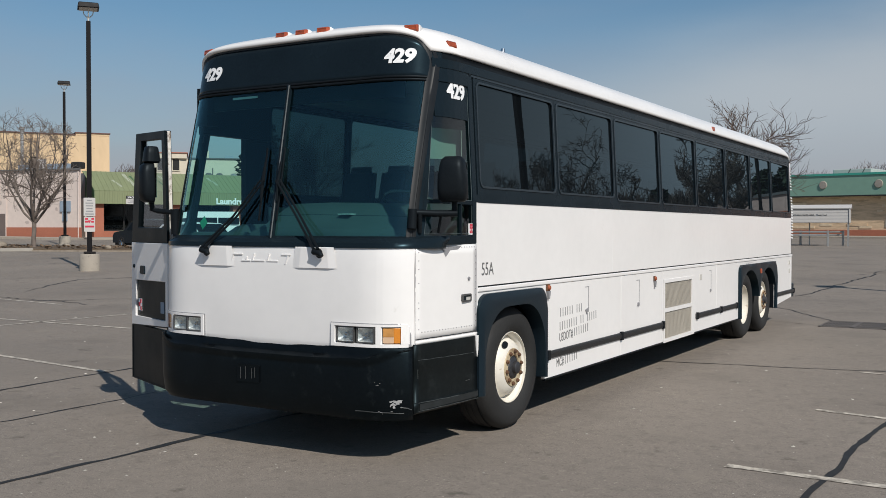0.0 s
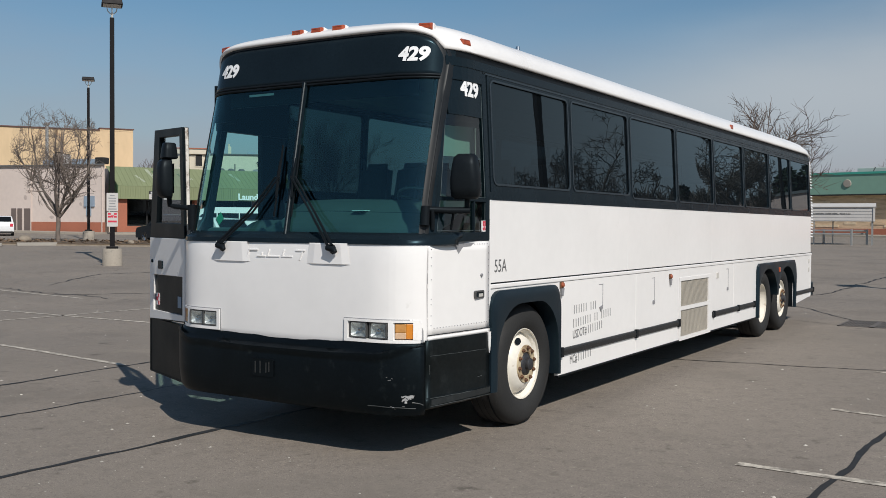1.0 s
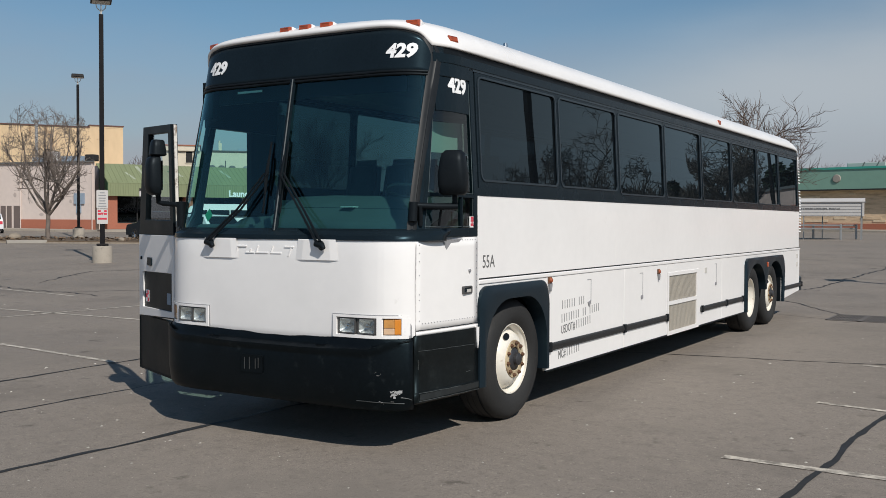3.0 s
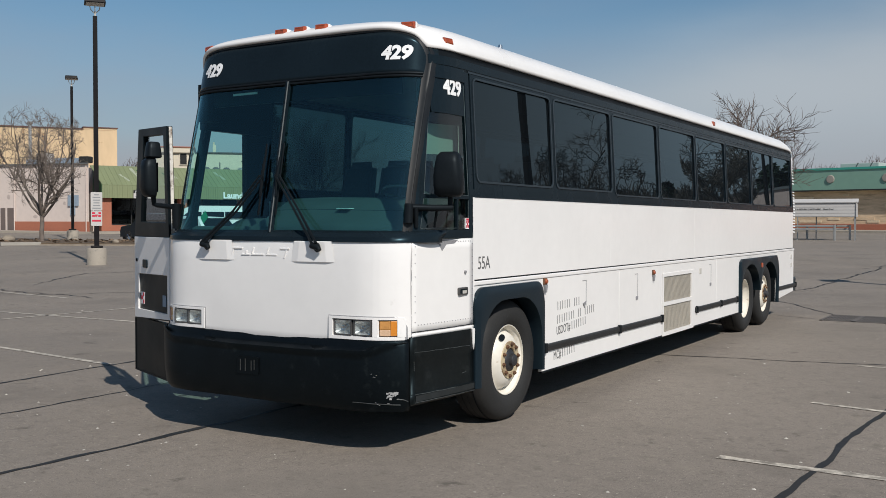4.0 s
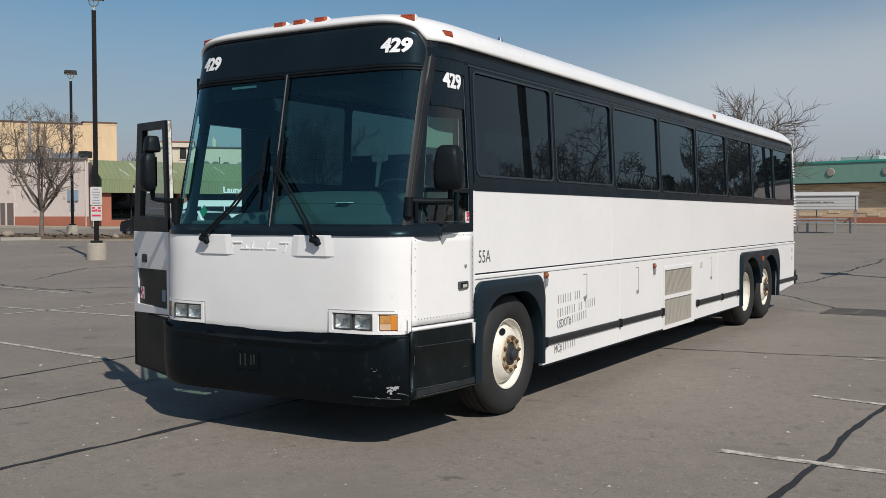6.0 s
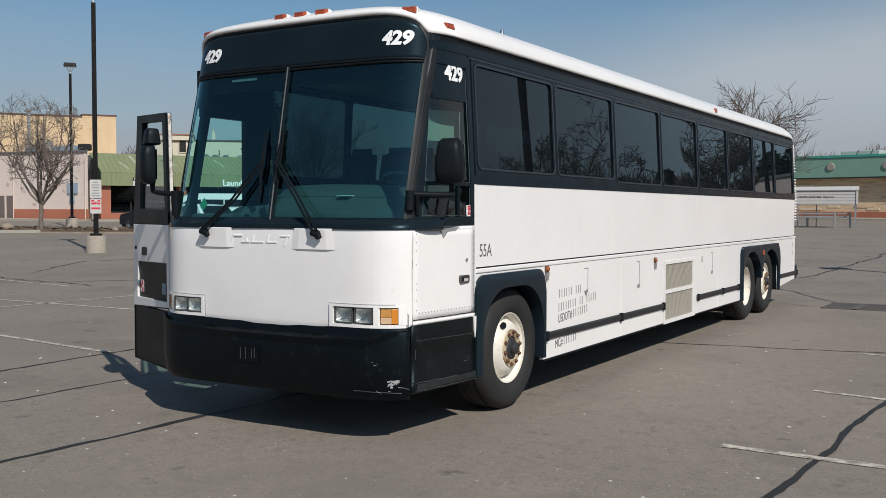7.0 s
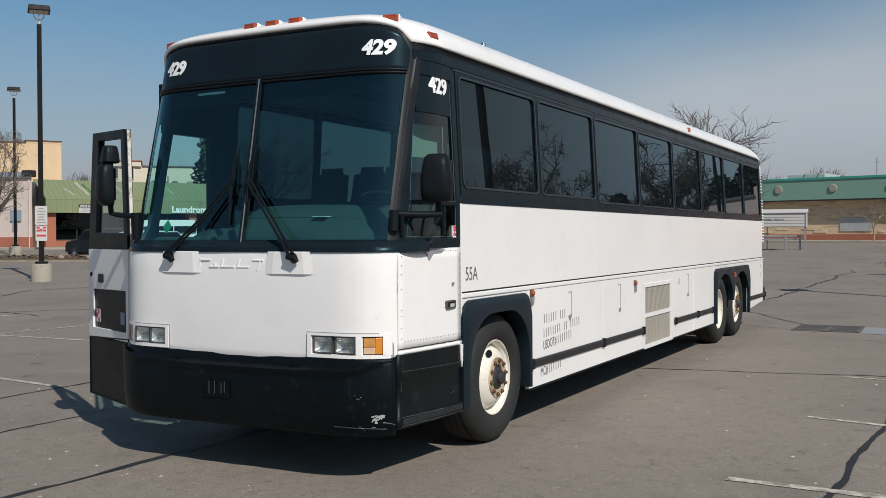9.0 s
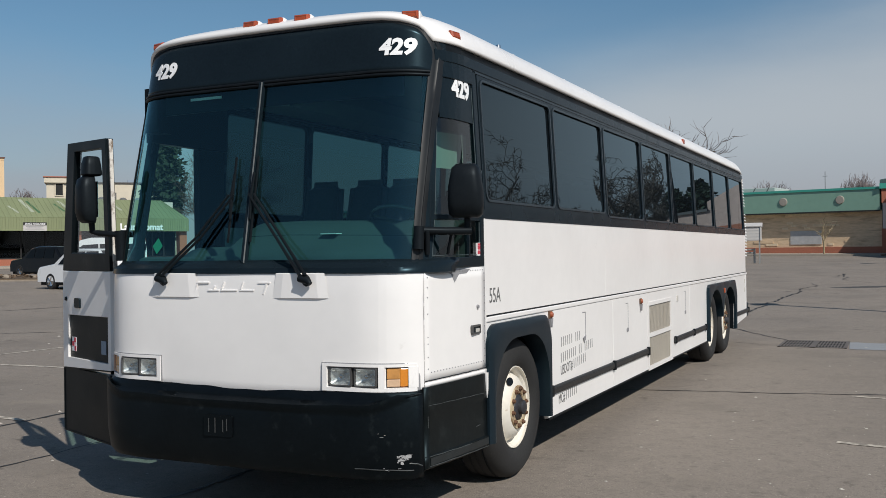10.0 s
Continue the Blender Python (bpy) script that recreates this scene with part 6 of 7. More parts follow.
def bare_tree(x, y, height, spread, seed, label, trunk_frac=0.3, levels=4, density=1.0, thick=None, turn=0.0, bend=0.17, least=0.009, bark=None, twig=None):
    z = ground_z(x, y)
    tr = thing("tree", label, "tree", (x, y, z - 0.05), turn, group="bare trees")
    rr = random.Random(seed)
    r0 = thick or height * 0.018
    trunk, twigs = bmesh.new(), bmesh.new()
    th = height * trunk_frac
    tp = [Vector((0, 0, 0))]
    for k in range(1, 6):
        tp.append(Vector((rr.gauss(0, r0 * 0.18), rr.gauss(0, r0 * 0.18), th * k / 5)))
    tube(trunk, tp, [r0 * 1.35, r0 * 1.05, r0, r0 * 0.95, r0 * 0.92, r0 * 0.9], 9)
    def grow(p, d, length, rad, level):
        n = 5 if level < 2 else 4
        pts, rads, q = [p], [rad], d.copy()
        for i in range(1, n + 1):
            q = (q + Vector((rr.gauss(0, bend), rr.gauss(0, bend), rr.gauss(0.05, bend * 0.75)))).normalized()
            pts.append(pts[-1] + q * length / n)
            rads.append(rad * (1 - 0.75 * i / n))
        bmx = trunk if level < 2 else twigs
        tube(bmx, pts, rads, 6 if level == 0 else (5 if level == 1 else 3), cap=False)
        if level >= levels:
            return
        kids = int((6, 7, 6, 4)[min(level, 3)] * density)
        for k in range(kids):
            f = lerp(0.25, 1.0, (k + rr.random()) / kids)
            i = min(n - 1, int(f * n))
            base = pts[i].lerp(pts[i + 1], f * n - i)
            dirn = (pts[i + 1] - pts[i]).normalized()
            perp = dirn.cross(Vector((rr.gauss(0, 1), rr.gauss(0, 1), rr.gauss(0, 1)))).normalized()
            a = radians(rr.uniform(25, 60))
            nd = (dirn * math.cos(a) + perp * math.sin(a) + Vector((0, 0, 0.12))).normalized()
            grow(base, nd, length * rr.uniform(0.42, 0.68), max(least, rads[i] * 0.62), level + 1)
    main = 7
    for k in range(main):
        a = 2 * math.pi * (k + rr.uniform(-0.3, 0.3)) / main
        up = rr.uniform(0.75, 1.6)
        d = Vector((math.cos(a) * spread, math.sin(a) * spread, up)).normalized()
        start = tp[-1].lerp(tp[3], rr.random() * 0.7)
        grow(start, d, (height - th) * rr.uniform(0.62, 0.9), r0 * rr.uniform(0.42, 0.6), 0)
    grow(tp[-1], Vector((0.05, 0, 1)), (height - th) * 0.85, r0 * 0.7, 0)
    part("trunk", trunk, bark or BARK, tr, smooth=60)
    part("crown", twigs, twig or TWIG, tr)["kind"] = "stuff"
    return tr


bare_tree(-6.0, 33.3, 5.35, 0.45, 14, "bare tree with wide crooked limbs behind the coach", 0.25, 3, 1.15, 0.20, bend=0.2, least=0.012, turn=165)
bare_tree(-3.1, 77.5, 2.9, 0.28, 21, "small bare tree in front of the store wall", 0.4, 2, 0.45, 0.07, least=0.018, bark=PALE_BARK, twig=PALE_BARK)


def far_tree(x, y, height, half, seed, twig=None):
    """A distant bare tree: a domed crown of very many fine twigs."""
    z = ground_z(x, y)
    tr = thing("tree", "distant bare tree with a fine domed crown", "tree", (x, y, z - 0.1), 0.0, group="distant bare trees")
    rr = random.Random(seed)
    bm = bmesh.new()
    tube(bm, [(0, 0, 0), (0.1, 0, height * 0.3), (0, 0.1, height * 0.55)], [0.22, 0.18, 0.1], 7)
    twigs = bmesh.new()
    base = Vector((0, 0, height * 0.28))
    for k in range(9):
        a = 2 * math.pi * (k + rr.random()) / 9
        tip = Vector((math.cos(a) * half * 0.75, math.sin(a) * half * 0.75, height * rr.uniform(0.6, 0.85)))
        tube(bm, [base, base.lerp(tip, 0.5) + Vector((0, 0, 0.3)), tip], [0.10, 0.06, 0.03], 5)
    for k in range(2600):
        a, e, q = rr.uniform(0, 6.283), math.asin(rr.uniform(-0.1, 1)), rr.uniform(0.35, 1.0) ** 0.5
        lump = 1 + 0.10 * math.sin(3 * a + seed) + 0.07 * math.sin(7 * a + 5 * e)
        c = Vector((math.cos(a) * math.cos(e) * half, math.sin(a) * math.cos(e) * half, math.sin(e) * height * 0.55)) * (q * lump) + Vector((0, 0, height * 0.42))
        d = (c - base).normalized() + Vector((rr.gauss(0, 0.45), rr.gauss(0, 0.45), rr.gauss(0.15, 0.4)))
        d = d.normalized() * rr.uniform(0.5, 1.3)
        tube(twigs, [c - d * 0.6, c + Vector((rr.gauss(0, 0.06), rr.gauss(0, 0.06), 0)), c + d * 0.4], [0.034, 0.026, 0.016], 3, cap=False)
    part("trunk", bm, twig or HAZY_TWIG, tr, smooth=60)
    part("crown", twigs, twig or HAZY_TWIG, tr)["kind"] = "stuff"
    return tr


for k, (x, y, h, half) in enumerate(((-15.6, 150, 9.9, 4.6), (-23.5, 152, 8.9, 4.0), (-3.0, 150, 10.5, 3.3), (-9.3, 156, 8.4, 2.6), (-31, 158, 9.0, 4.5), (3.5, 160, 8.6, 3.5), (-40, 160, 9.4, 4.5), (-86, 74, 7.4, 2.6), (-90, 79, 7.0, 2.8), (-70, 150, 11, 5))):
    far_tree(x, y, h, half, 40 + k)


def knobbly_tree(x, y, height, fork, half, seed, thick=0.2, limbs=7, least=0.018, kink=0.22, rise=0.06, lean=(0.35, 1.1), kids=(7, 7, 6), bark=None, label="broad bare tree with crooked knobbly limbs"):
    """A broad bare tree: crooked limbs that fork into short knuckled twigs inside a rounded crown."""
    tr = thing("tree", label, "tree", (x, y, ground_z(x, y) - 0.05), 0.0, group="bare trees")
    rr = random.Random(seed)
    trunk, twigs = bmesh.new(), bmesh.new()
    mid, tall = Vector((0, 0, (fork + height) * 0.5)), (height - fork) * 0.5
    tp = [Vector((rr.gauss(0, thick * 0.15), rr.gauss(0, thick * 0.15), fork * k / 5)) for k in range(6)]
    tube(trunk, tp, [thick * v for v in (1.4, 1.1, 1.0, 0.97, 0.95, 0.95)], 9)

    def inside(p):
        q = p - mid
        return (q.x / half) ** 2 + (q.y / half) ** 2 + (q.z / tall) ** 2

    def grow(p, d, length, rad, level):
        n = (7, 6, 5, 4)[level]
        pts, rads, q = [p], [rad], d.copy()
        for i in range(1, n + 1):
            k = kink * (1 + 0.45 * level)
            q = (q + Vector((rr.gauss(0, k), rr.gauss(0, k), rr.gauss(rise, k)))).normalized()
            nxt = pts[-1] + q * length / n
            if inside(nxt) > 1.05:
                break
            pts.append(nxt)
            rads.append(rad * (1 - 0.6 * i / n))
        if len(pts) < 2:
            return
        tube(trunk if level < 2 else twigs, pts, rads, (7, 5, 4, 3)[level], cap=False)
        if level == 3:
            return
        m = len(pts) - 1
        for k in range(kids[level]):
            f = rr.uniform(0.2, 1.0)
            i = min(m - 1, int(f * m))
            base = pts[i].lerp(pts[i + 1], f * m - i)
            way = (pts[i + 1] - pts[i]).normalized()
            perp = way.cross(Vector((rr.gauss(0, 1), rr.gauss(0, 1), rr.gauss(0, 1)))).normalized()
            a = radians(rr.uniform(35, 75))
            grow(base, way * math.cos(a) + perp * math.sin(a), length * rr.uniform(0.35, 0.6), max(least, rads[i] * 0.6), level + 1)

    for k in range(limbs):
        a = 2 * math.pi * (k + rr.uniform(-0.3, 0.3)) / limbs
        out = rr.uniform(*lean)
        grow(tp[-1].lerp(tp[4], rr.random()), Vector((math.cos(a) * out, math.sin(a) * out, 0.8)).normalized(), (height - fork) * rr.uniform(0.7, 0.95), thick * rr.uniform(0.45, 0.65), 0)
    part("trunk", trunk, bark or BARK, tr, smooth=60)
    part("crown", twigs, bark or TWIG, tr)["kind"] = "stuff"
    return tr


knobbly_tree(-42.8, 29.1, 7.9, 1.75, 2.45, 7, 0.12, 10, 0.010, 0.085, 0.09, (0.25, 0.85), (6, 6, 5), bark=LIT_BARK, label="bare young street tree with upright spreading limbs")
# trees across the lot, seen only as reflections in the coach windows
for k, (x, y, h, fork, half, thick) in enumerate(((9.6, 44.0, 8.6, 3.6, 1.75, 0.17), (10.2, 50.5, 7.2, 3.2, 1.3, 0.12), (12.4, 43.0, 5.9, 2.6, 1.0, 0.09), (15.6, 41.5, 9.6, 3.4, 1.5, 0.12), (13.9, 42.5, 6.9, 3.0, 1.1, 0.10), (18.6, 45.0, 8.2, 3.0, 1.6, 0.12), (22.0, 44.5, 7.4, 3.0, 1.5, 0.11), (27.5, 43.0, 7.8, 3.0, 1.7, 0.12))):
    knobbly_tree(x, y, h, fork, half, 60 + k, thick, bark=LIT_BARK)
for k, (x, y, h, half) in enumerate(((17.0, 52.0, 5.4, 2.2), (14.2, 54.0, 5.0, 1.8), (21.0, 50.0, 5.6, 2.4), (24.5, 47.0, 5.4, 2.6))):
    far_tree(x, y, h, half, 80 + k, LIT_BARK)


def evergreen(x, y, height, seed, stout=0.4):
    tr = thing("tree", "dark broad evergreen tree with ragged foliage", "tree", (x, y, ground_z(x, y)))
    rr = random.Random(seed)
    bm = bmesh.new()
    tube(bm, [(0, 0, 0), (0.1, 0, height * 0.5), (0, 0.1, height * 0.95)], [0.3, 0.2, 0.04], 8)
    part("trunk", bm, BARK, tr)
    bm = bmesh.new()
    for k in range(6500 if height > 8 else 1500):
        f = rr.random() ** 0.8
        zz = lerp(height * 0.15, height, f)
        R = (math.sin(math.pi * min(1.0, 0.18 + 0.8 * f)) ** 0.8) * height * (0.125 if height > 8 else stout) + 0.15
        a, q = rr.uniform(0, 6.283), rr.random() ** 0.5
        lob = 1 + 0.3 * math.sin(3 * a + 9 * f) + 0.2 * math.sin(7 * a + 21 * f)
        c = Vector((R * q * lob * math.cos(a), R * q * lob * math.sin(a), zz))
        s = rr.uniform(0.14, 0.40)
        d1 = Vector((rr.gauss(0, 1), rr.gauss(0, 1), rr.gauss(0, 0.5))).normalized() * s
        d2 = d1.cross(Vector((rr.gauss(0, 1), rr.gauss(0, 1), rr.gauss(0, 1)))).normalized() * s * 0.6
        bm.faces.new([bm.verts.new(c + v) for v in (d1, d2, -d1 * 0.8, -d2)])
    part("crown", bm, NEEDLE, tr)


evergreen(-60.5, 67.6, 12.5, 5)
bare_tree(-57.0, 71.0, 9.5, 0.8, 71, "tall bare tree behind the shops", 0.3, 3, 1.0, 0.2, least=0.02)
for k, (x, y, h) in enumerate(((12.0, 77, 7.6), (13.9, 76, 7.0), (17.5, 60, 5.6), (23, 53, 5.4))):
    evergreen(x, y, h, 16 + k, 0.22)

# ---- buildings ----
STUCCO = material("pinkish_white_stucco", (0.60, 0.51, 0.46), 0.9, vary=0.07, fine=3, coarse=0.25, dark=(0.42, 0.34, 0.29), spots=0.25)
YELLOW = material("cream_yellow_stucco", (0.58, 0.43, 0.265), 0.9, vary=0.10, fine=2, coarse=0.25, dark=(0.42, 0.33, 0.21), spots=0.35, streak=(1, 1, 0.3))
CREAM = material("cream_render", (0.60, 0.54, 0.43), 0.9, vary=0.06, fine=2)
REDBRICK = material("red_brick", (0.36, 0.13, 0.08), 0.9, vary=0.15, fine=14, coarse=0.6)
TANBRICK = material("tan_brick", (0.64, 0.475, 0.315), 0.9, vary=0.22, fine=6, coarse=0.35, dark=(0.34, 0.25, 0.165), spots=0.6, streak=(0.35, 1, 2.2))
GREENROOF = material("faded_green_metal_roof", (0.205, 0.232, 0.125), 0.55, vary=0.1, fine=3, coarse=0.3, dark=(0.30, 0.34, 0.22), spots=0.3, streak=(3, 3, 0.4))
GREENDARK = material("dark_green_metal", (0.06, 0.13, 0.06), 0.55, vary=0.1)
FASCIA = material("green_fascia_panel", (0.19, 0.33, 0.26), 0.6, vary=0.05, fine=2)
FASCIA_EDGE = material("teal_green_edge", (0.05, 0.32, 0.25), 0.5, vary=0.05)
ROOFING = material("grey_roofing", (0.12, 0.12, 0.12), 0.9, vary=0.1)
DARKIN = material("dark_shop_interior", (0.02, 0.02, 0.02), 0.9)
DOORGREY = material("grey_brown_door_paint", (0.14, 0.11, 0.10), 0.6, vary=0.1)
STEEL = material("galvanised_steel", (0.38, 0.38, 0.37), 0.45, 0.6, vary=0.1)


def white_store():
    """Stuccoed side wall with a brick base, grey doors and a sign box."""
    b = thing("store_building", "pinkish stucco store building with a red brick base", "building", (-96.2, 34.6, 0.0), 12.7)
    bm = bmesh.new()
    prism(bm, [(0, 0), (40.5, 0), (17.4, 19.2), (0, 19.2)], "z", -0.5, 6.0)
    part("wall", bm, STUCCO, b)
    bm = bmesh.new()
    prism(bm, [(-0.3, -0.15), (40.6, -0.15), (17.5, 19.3), (-0.3, 19.3)], "z", 6.0, 6.12)
    part("roof_edge", bm, ROOFING, b)
    bm = bmesh.new()
    box(bm, 33.72, 40.55, -0.08, 0.0, -0.5, 1.72)
    box(bm, 0, 31.6, -0.08, 0.0, -0.5, 1.75)
    part("brick_base", bm, REDBRICK, b)
    for x0, x1 in ((31.75, 32.22), (32.35, 32.78), (33.0, 33.64)):
        bm = bmesh.new()
        box(bm, x0, x1, -0.06, 0, -0.1, 2.76)
        part("door", bm, DOORGREY, b, "grey-brown service door", bevel=0.02)
    bm = bmesh.new()
    box(bm, 38.68, 39.6, -0.12, 0, 2.9, 3.7)
    box(bm, 38.88, 39.28, -0.1, 0, 2.2, 2.9)
    part("wall_box", bm, BLUEGREY, b, "blue-grey wall box")
    for x in (8.0, 33.68, 40.3):
        bm = bmesh.new()
        tube(bm, [(x, -0.06, 0.2), (x, -0.06, 5.9)], 0.05, 6)
        part("downpipe", bm, STUCCO, b)
    # rooftop plant
    bm = bmesh.new()
    box(bm, 35.5, 36.62, 0.25, 0.95, 6.16, 6.92)
    unit = part("roof_unit", bm, SIGN_WHITE, b, "white air conditioning unit", bevel=0.04)
    bm = bmesh.new()
    box(bm, 35.56, 35.95, 0.235, 0.26, 6.22, 6.86)
    part("coil", bm, DARKIN, unit, "dark finned coil")
    bm = bmesh.new()
    lathe(bm, [(0.0, 0.03), (0.2, 0.03), (0.22, 0.0)], 16, pose(36.36, 0.25, 6.55) @ Matrix.Rotation(radians(-90), 4, "Z"))
    part("fan", bm, DOORGREY, unit)
    bm = bmesh.new()
    box(bm, 39.5, 40.3, 0.1, 0.8, 6.12, 6.62)
    part("roof_housing", bm, DARKIN, b, bevel=0.08)
    for x0, x1, top in ((34.3, 35.3, 6.5), (37.0, 38.9, 6.55)):
        bm = bmesh.new()
        box(bm, x0, x1, 0.55, 1.5, 6.12, top)
        part("roof_curb", bm, BLUEGREY, b)
    bm = bmesh.new()
    tube(bm, [(32.55, 3, 6), (32.55, 3, 9.55)], 0.13, 10)
    lathe(bm, [(0.0, 9.75), (0.24, 9.68), (0.24, 9.55), (0.0, 9.55)], 12, Matrix.Translation((32.55, 3, 0)) @ Matrix.Rotation(radians(-90), 4, "Y"))
    part("flue", bm, STEEL, b)
    # scraped and patched stucco
    bared = material("bared_render", (0.44, 0.37, 0.335), 0.9, vary=0.2)
    rr = random.Random(12)
    for x, z, w, h in ((33.1, 3.6, 0.35, 0.5), (35.6, 2.1, 0.6, 0.3), (38.3, 3.1, 0.3, 0.4)):
        bm = bmesh.new()
        ring = [(x + w * rr.uniform(0.35, 0.5) * math.cos(a), z + h * rr.uniform(0.3, 0.5) * math.sin(a)) for a in (0, 0.7, 1.5, 2.2, 3.1, 3.9, 4.6, 5.5)]
        prism(bm, ring, "y", -0.008, 0.0)
        part("scrape", bm, bared, b, "bared patch of render")


def awning_shops():
    """Row of shops below a sloped green metal awning."""
    b = thing("shop_row", "shop row with a faded green metal awning and dark windows", "building", (-56.65, 44.67, 0.0), 63.0)
    L = 15.0
    bm = bmesh.new()
    box(bm, 0.0, L, 3.0, 22, -0.5, 6.0)
    part("wall", bm, STUCCO, b)
    bm = bmesh.new()
    sheet(bm, [[(-0.25, 2.9, 6.1), (L - 1.1, 2.9, 6.1)], [(0.0, -0.1, 4.5), (L, -0.1, 4.5)]])
    aw = part("awning", bm, GREENROOF, b, "faded green standing-seam metal awning", thick=0.05)
    for k in range(41):
        x = L * k / 40
        bm = bmesh.new()
        xt = min(x, L - 1.1) if x > L - 1.2 else x
        tube(bm, [(xt, 2.88, 6.13), (x, -0.12, 4.53)], 0.022, 4)
        part("seam", bm, GREENROOF, aw)
    bm = bmesh.new()
    box(bm, 0, L, -0.15, -0.1, 3.52, 4.5)
    part("skirt", bm, GREENROOF, aw)
    for k in range(81):
        x = L * k / 80
        bm = bmesh.new()
        box(bm, x - 0.018, x + 0.018, -0.185, -0.15, 3.52, 4.5)
        part("rib", bm, GREENROOF, aw)
    bm = bmesh.new()
    prism(bm, [(2.9, 6.08), (-0.1, 4.48), (-0.1, 3.52), (2.9, 3.52)], "x", -0.04, 0.0)
    part("awning_end", bm, GREENDARK, aw)
    bm = bmesh.new()
    prism(bm, [(2.3, 4.4), (-0.1, 4.48), (-0.1, 3.52), (2.3, 3.52)], "x", L, L + 0.04)
    part("awning_end", bm, GREENDARK, aw)
    # sheet metal repairs, paler and darker
    faded = material("chalky_green_metal", (0.33, 0.36, 0.27), 0.6, vary=0.2)
    for x0, w, f0, f1, mat in ((2.6, 0.28, 0.1, 0.75, faded), (3.1, 0.2, 0.2, 0.8, GREENDARK), (5.4, 0.25, 0.15, 0.6, faded), (1.6, 0.2, 0.45, 0.8, faded), (5.0, 0.18, 0.3, 0.7, GREENDARK), (9.4, 0.25, 0.2, 0.6, faded)):
        bm = bmesh.new()
        p = lambda x, f: (x, lerp(2.9, -0.1, f), lerp(6.1, 4.5, f) + 0.035)
        sheet(bm, [[p(x0, f0), p(x0 + w, f0)], [p(x0 + 0.5, f1), p(x0 + w + 0.5, f1)]])
        part("bare_patch", bm, mat, aw)
    # piers, low brick wall, windows
    for x0, x1 in ((0.0, 0.75), (6.0, 6.6), (11.0, 11.6), (14.4, 15.0)):
        bm = bmesh.new()
        box(bm, x0, x1, 0.2, 0.9, -0.5, 3.6)
        part("brick_pier", bm, REDBRICK, b)
    for x0, x1 in ((0.75, 6.0), (6.6, 11.0), (11.6, 14.4)):
        bm = bmesh.new()
        box(bm, x0, x1, 1.15, 1.5, -0.5, 1.45)
        part("brick_sill", bm, REDBRICK, b)
        bm = bmesh.new()
        n = 3
        for k in range(n + 1):
            x = lerp(x0, x1, k / n)
            box(bm, x - 0.05, x + 0.05, 1.2, 1.3, 1.45, 3.55)
        box(bm, x0, x1, 1.2, 1.3, 1.45, 1.55)
        fr = part("window_frame", bm, DARKIN, b)
        for k in range(n):
            bm = bmesh.new()
            box(bm, lerp(x0, x1, k / n) + 0.05, lerp(x0, x1, (k + 1) / n) - 0.05, 1.24, 1.26, 1.55, 3.55)
            part("pane", bm, SHOP_GLASS, fr)
        # near-black slab behind the panes, put there for the unlit inside
        bm = bmesh.new()
        box(bm, x0, x1, 1.42, 1.49, 1.45, 3.6)
        part("unlit_room_slab", bm, DARKIN, b)
    bm = bmesh.new()
    box(bm, 2.3, 3.95, -0.24, -0.19, 3.52, 4.15)
    sg = part("notice_board", bm, SIGN_WHITE, b, "white space available sign with a dark heading")
    bm = bmesh.new()
    box(bm, 2.3, 3.95, -0.25, -0.24, 3.92, 4.15)
    part("heading", bm, DARKIN, sg)
    fm = Matrix(((1, 0, 0, 0), (0, 0, -1, 0), (0, 1, 0, 0), (0, 0, 0, 1)))
    letters("sign_text", "SPACE AVAILABLE", 0.19, Matrix.Translation((3.13, -0.252, 3.965)) @ fm, WHITETEXT, sg, 0.004, bold=0.004, squeeze=0.95, align="CENTER")
    bm = bmesh.new()
    for z, w in ((3.80, 0.62), (3.71, 0.5), (3.62, 0.68)):
        box(bm, 3.1 - w, 3.1 + w, -0.245, -0.24, z, z + 0.045)
    part("print", bm, GREYBAR, sg)
    for x in (10.1, 10.95, 11.9, 13.2):
        bm = bmesh.new()
        M = Matrix.Translation((x, 6.0, 6.0)) @ Matrix.Rotation(radians(-90), 4, "Y")
        lathe(bm, [(0.0, 0.48), (0.18, 0.45), (0.3, 0.32), (0.3, 0.18), (0.2, 0.1), (0.2, 0.0)], 14, M)
        part("roof_vent", bm, STEEL if x > 13 else ROOFING, b, "round roof vent", smooth=40)
    bm = bmesh.new()
    tube(bm, [(11.4, 6.3, 6.0), (11.4, 6.3, 6.9)], 0.05, 6)
    part("roof_pipe", bm, ROOFING, b)
    letters("shop_name", "Laundromat", 0.70, Matrix.Translation((9.4, -0.22, 3.62)) @ fm, WHITETEXT, b, 0.03, bold=0.022, label="white raised shop name lettering")


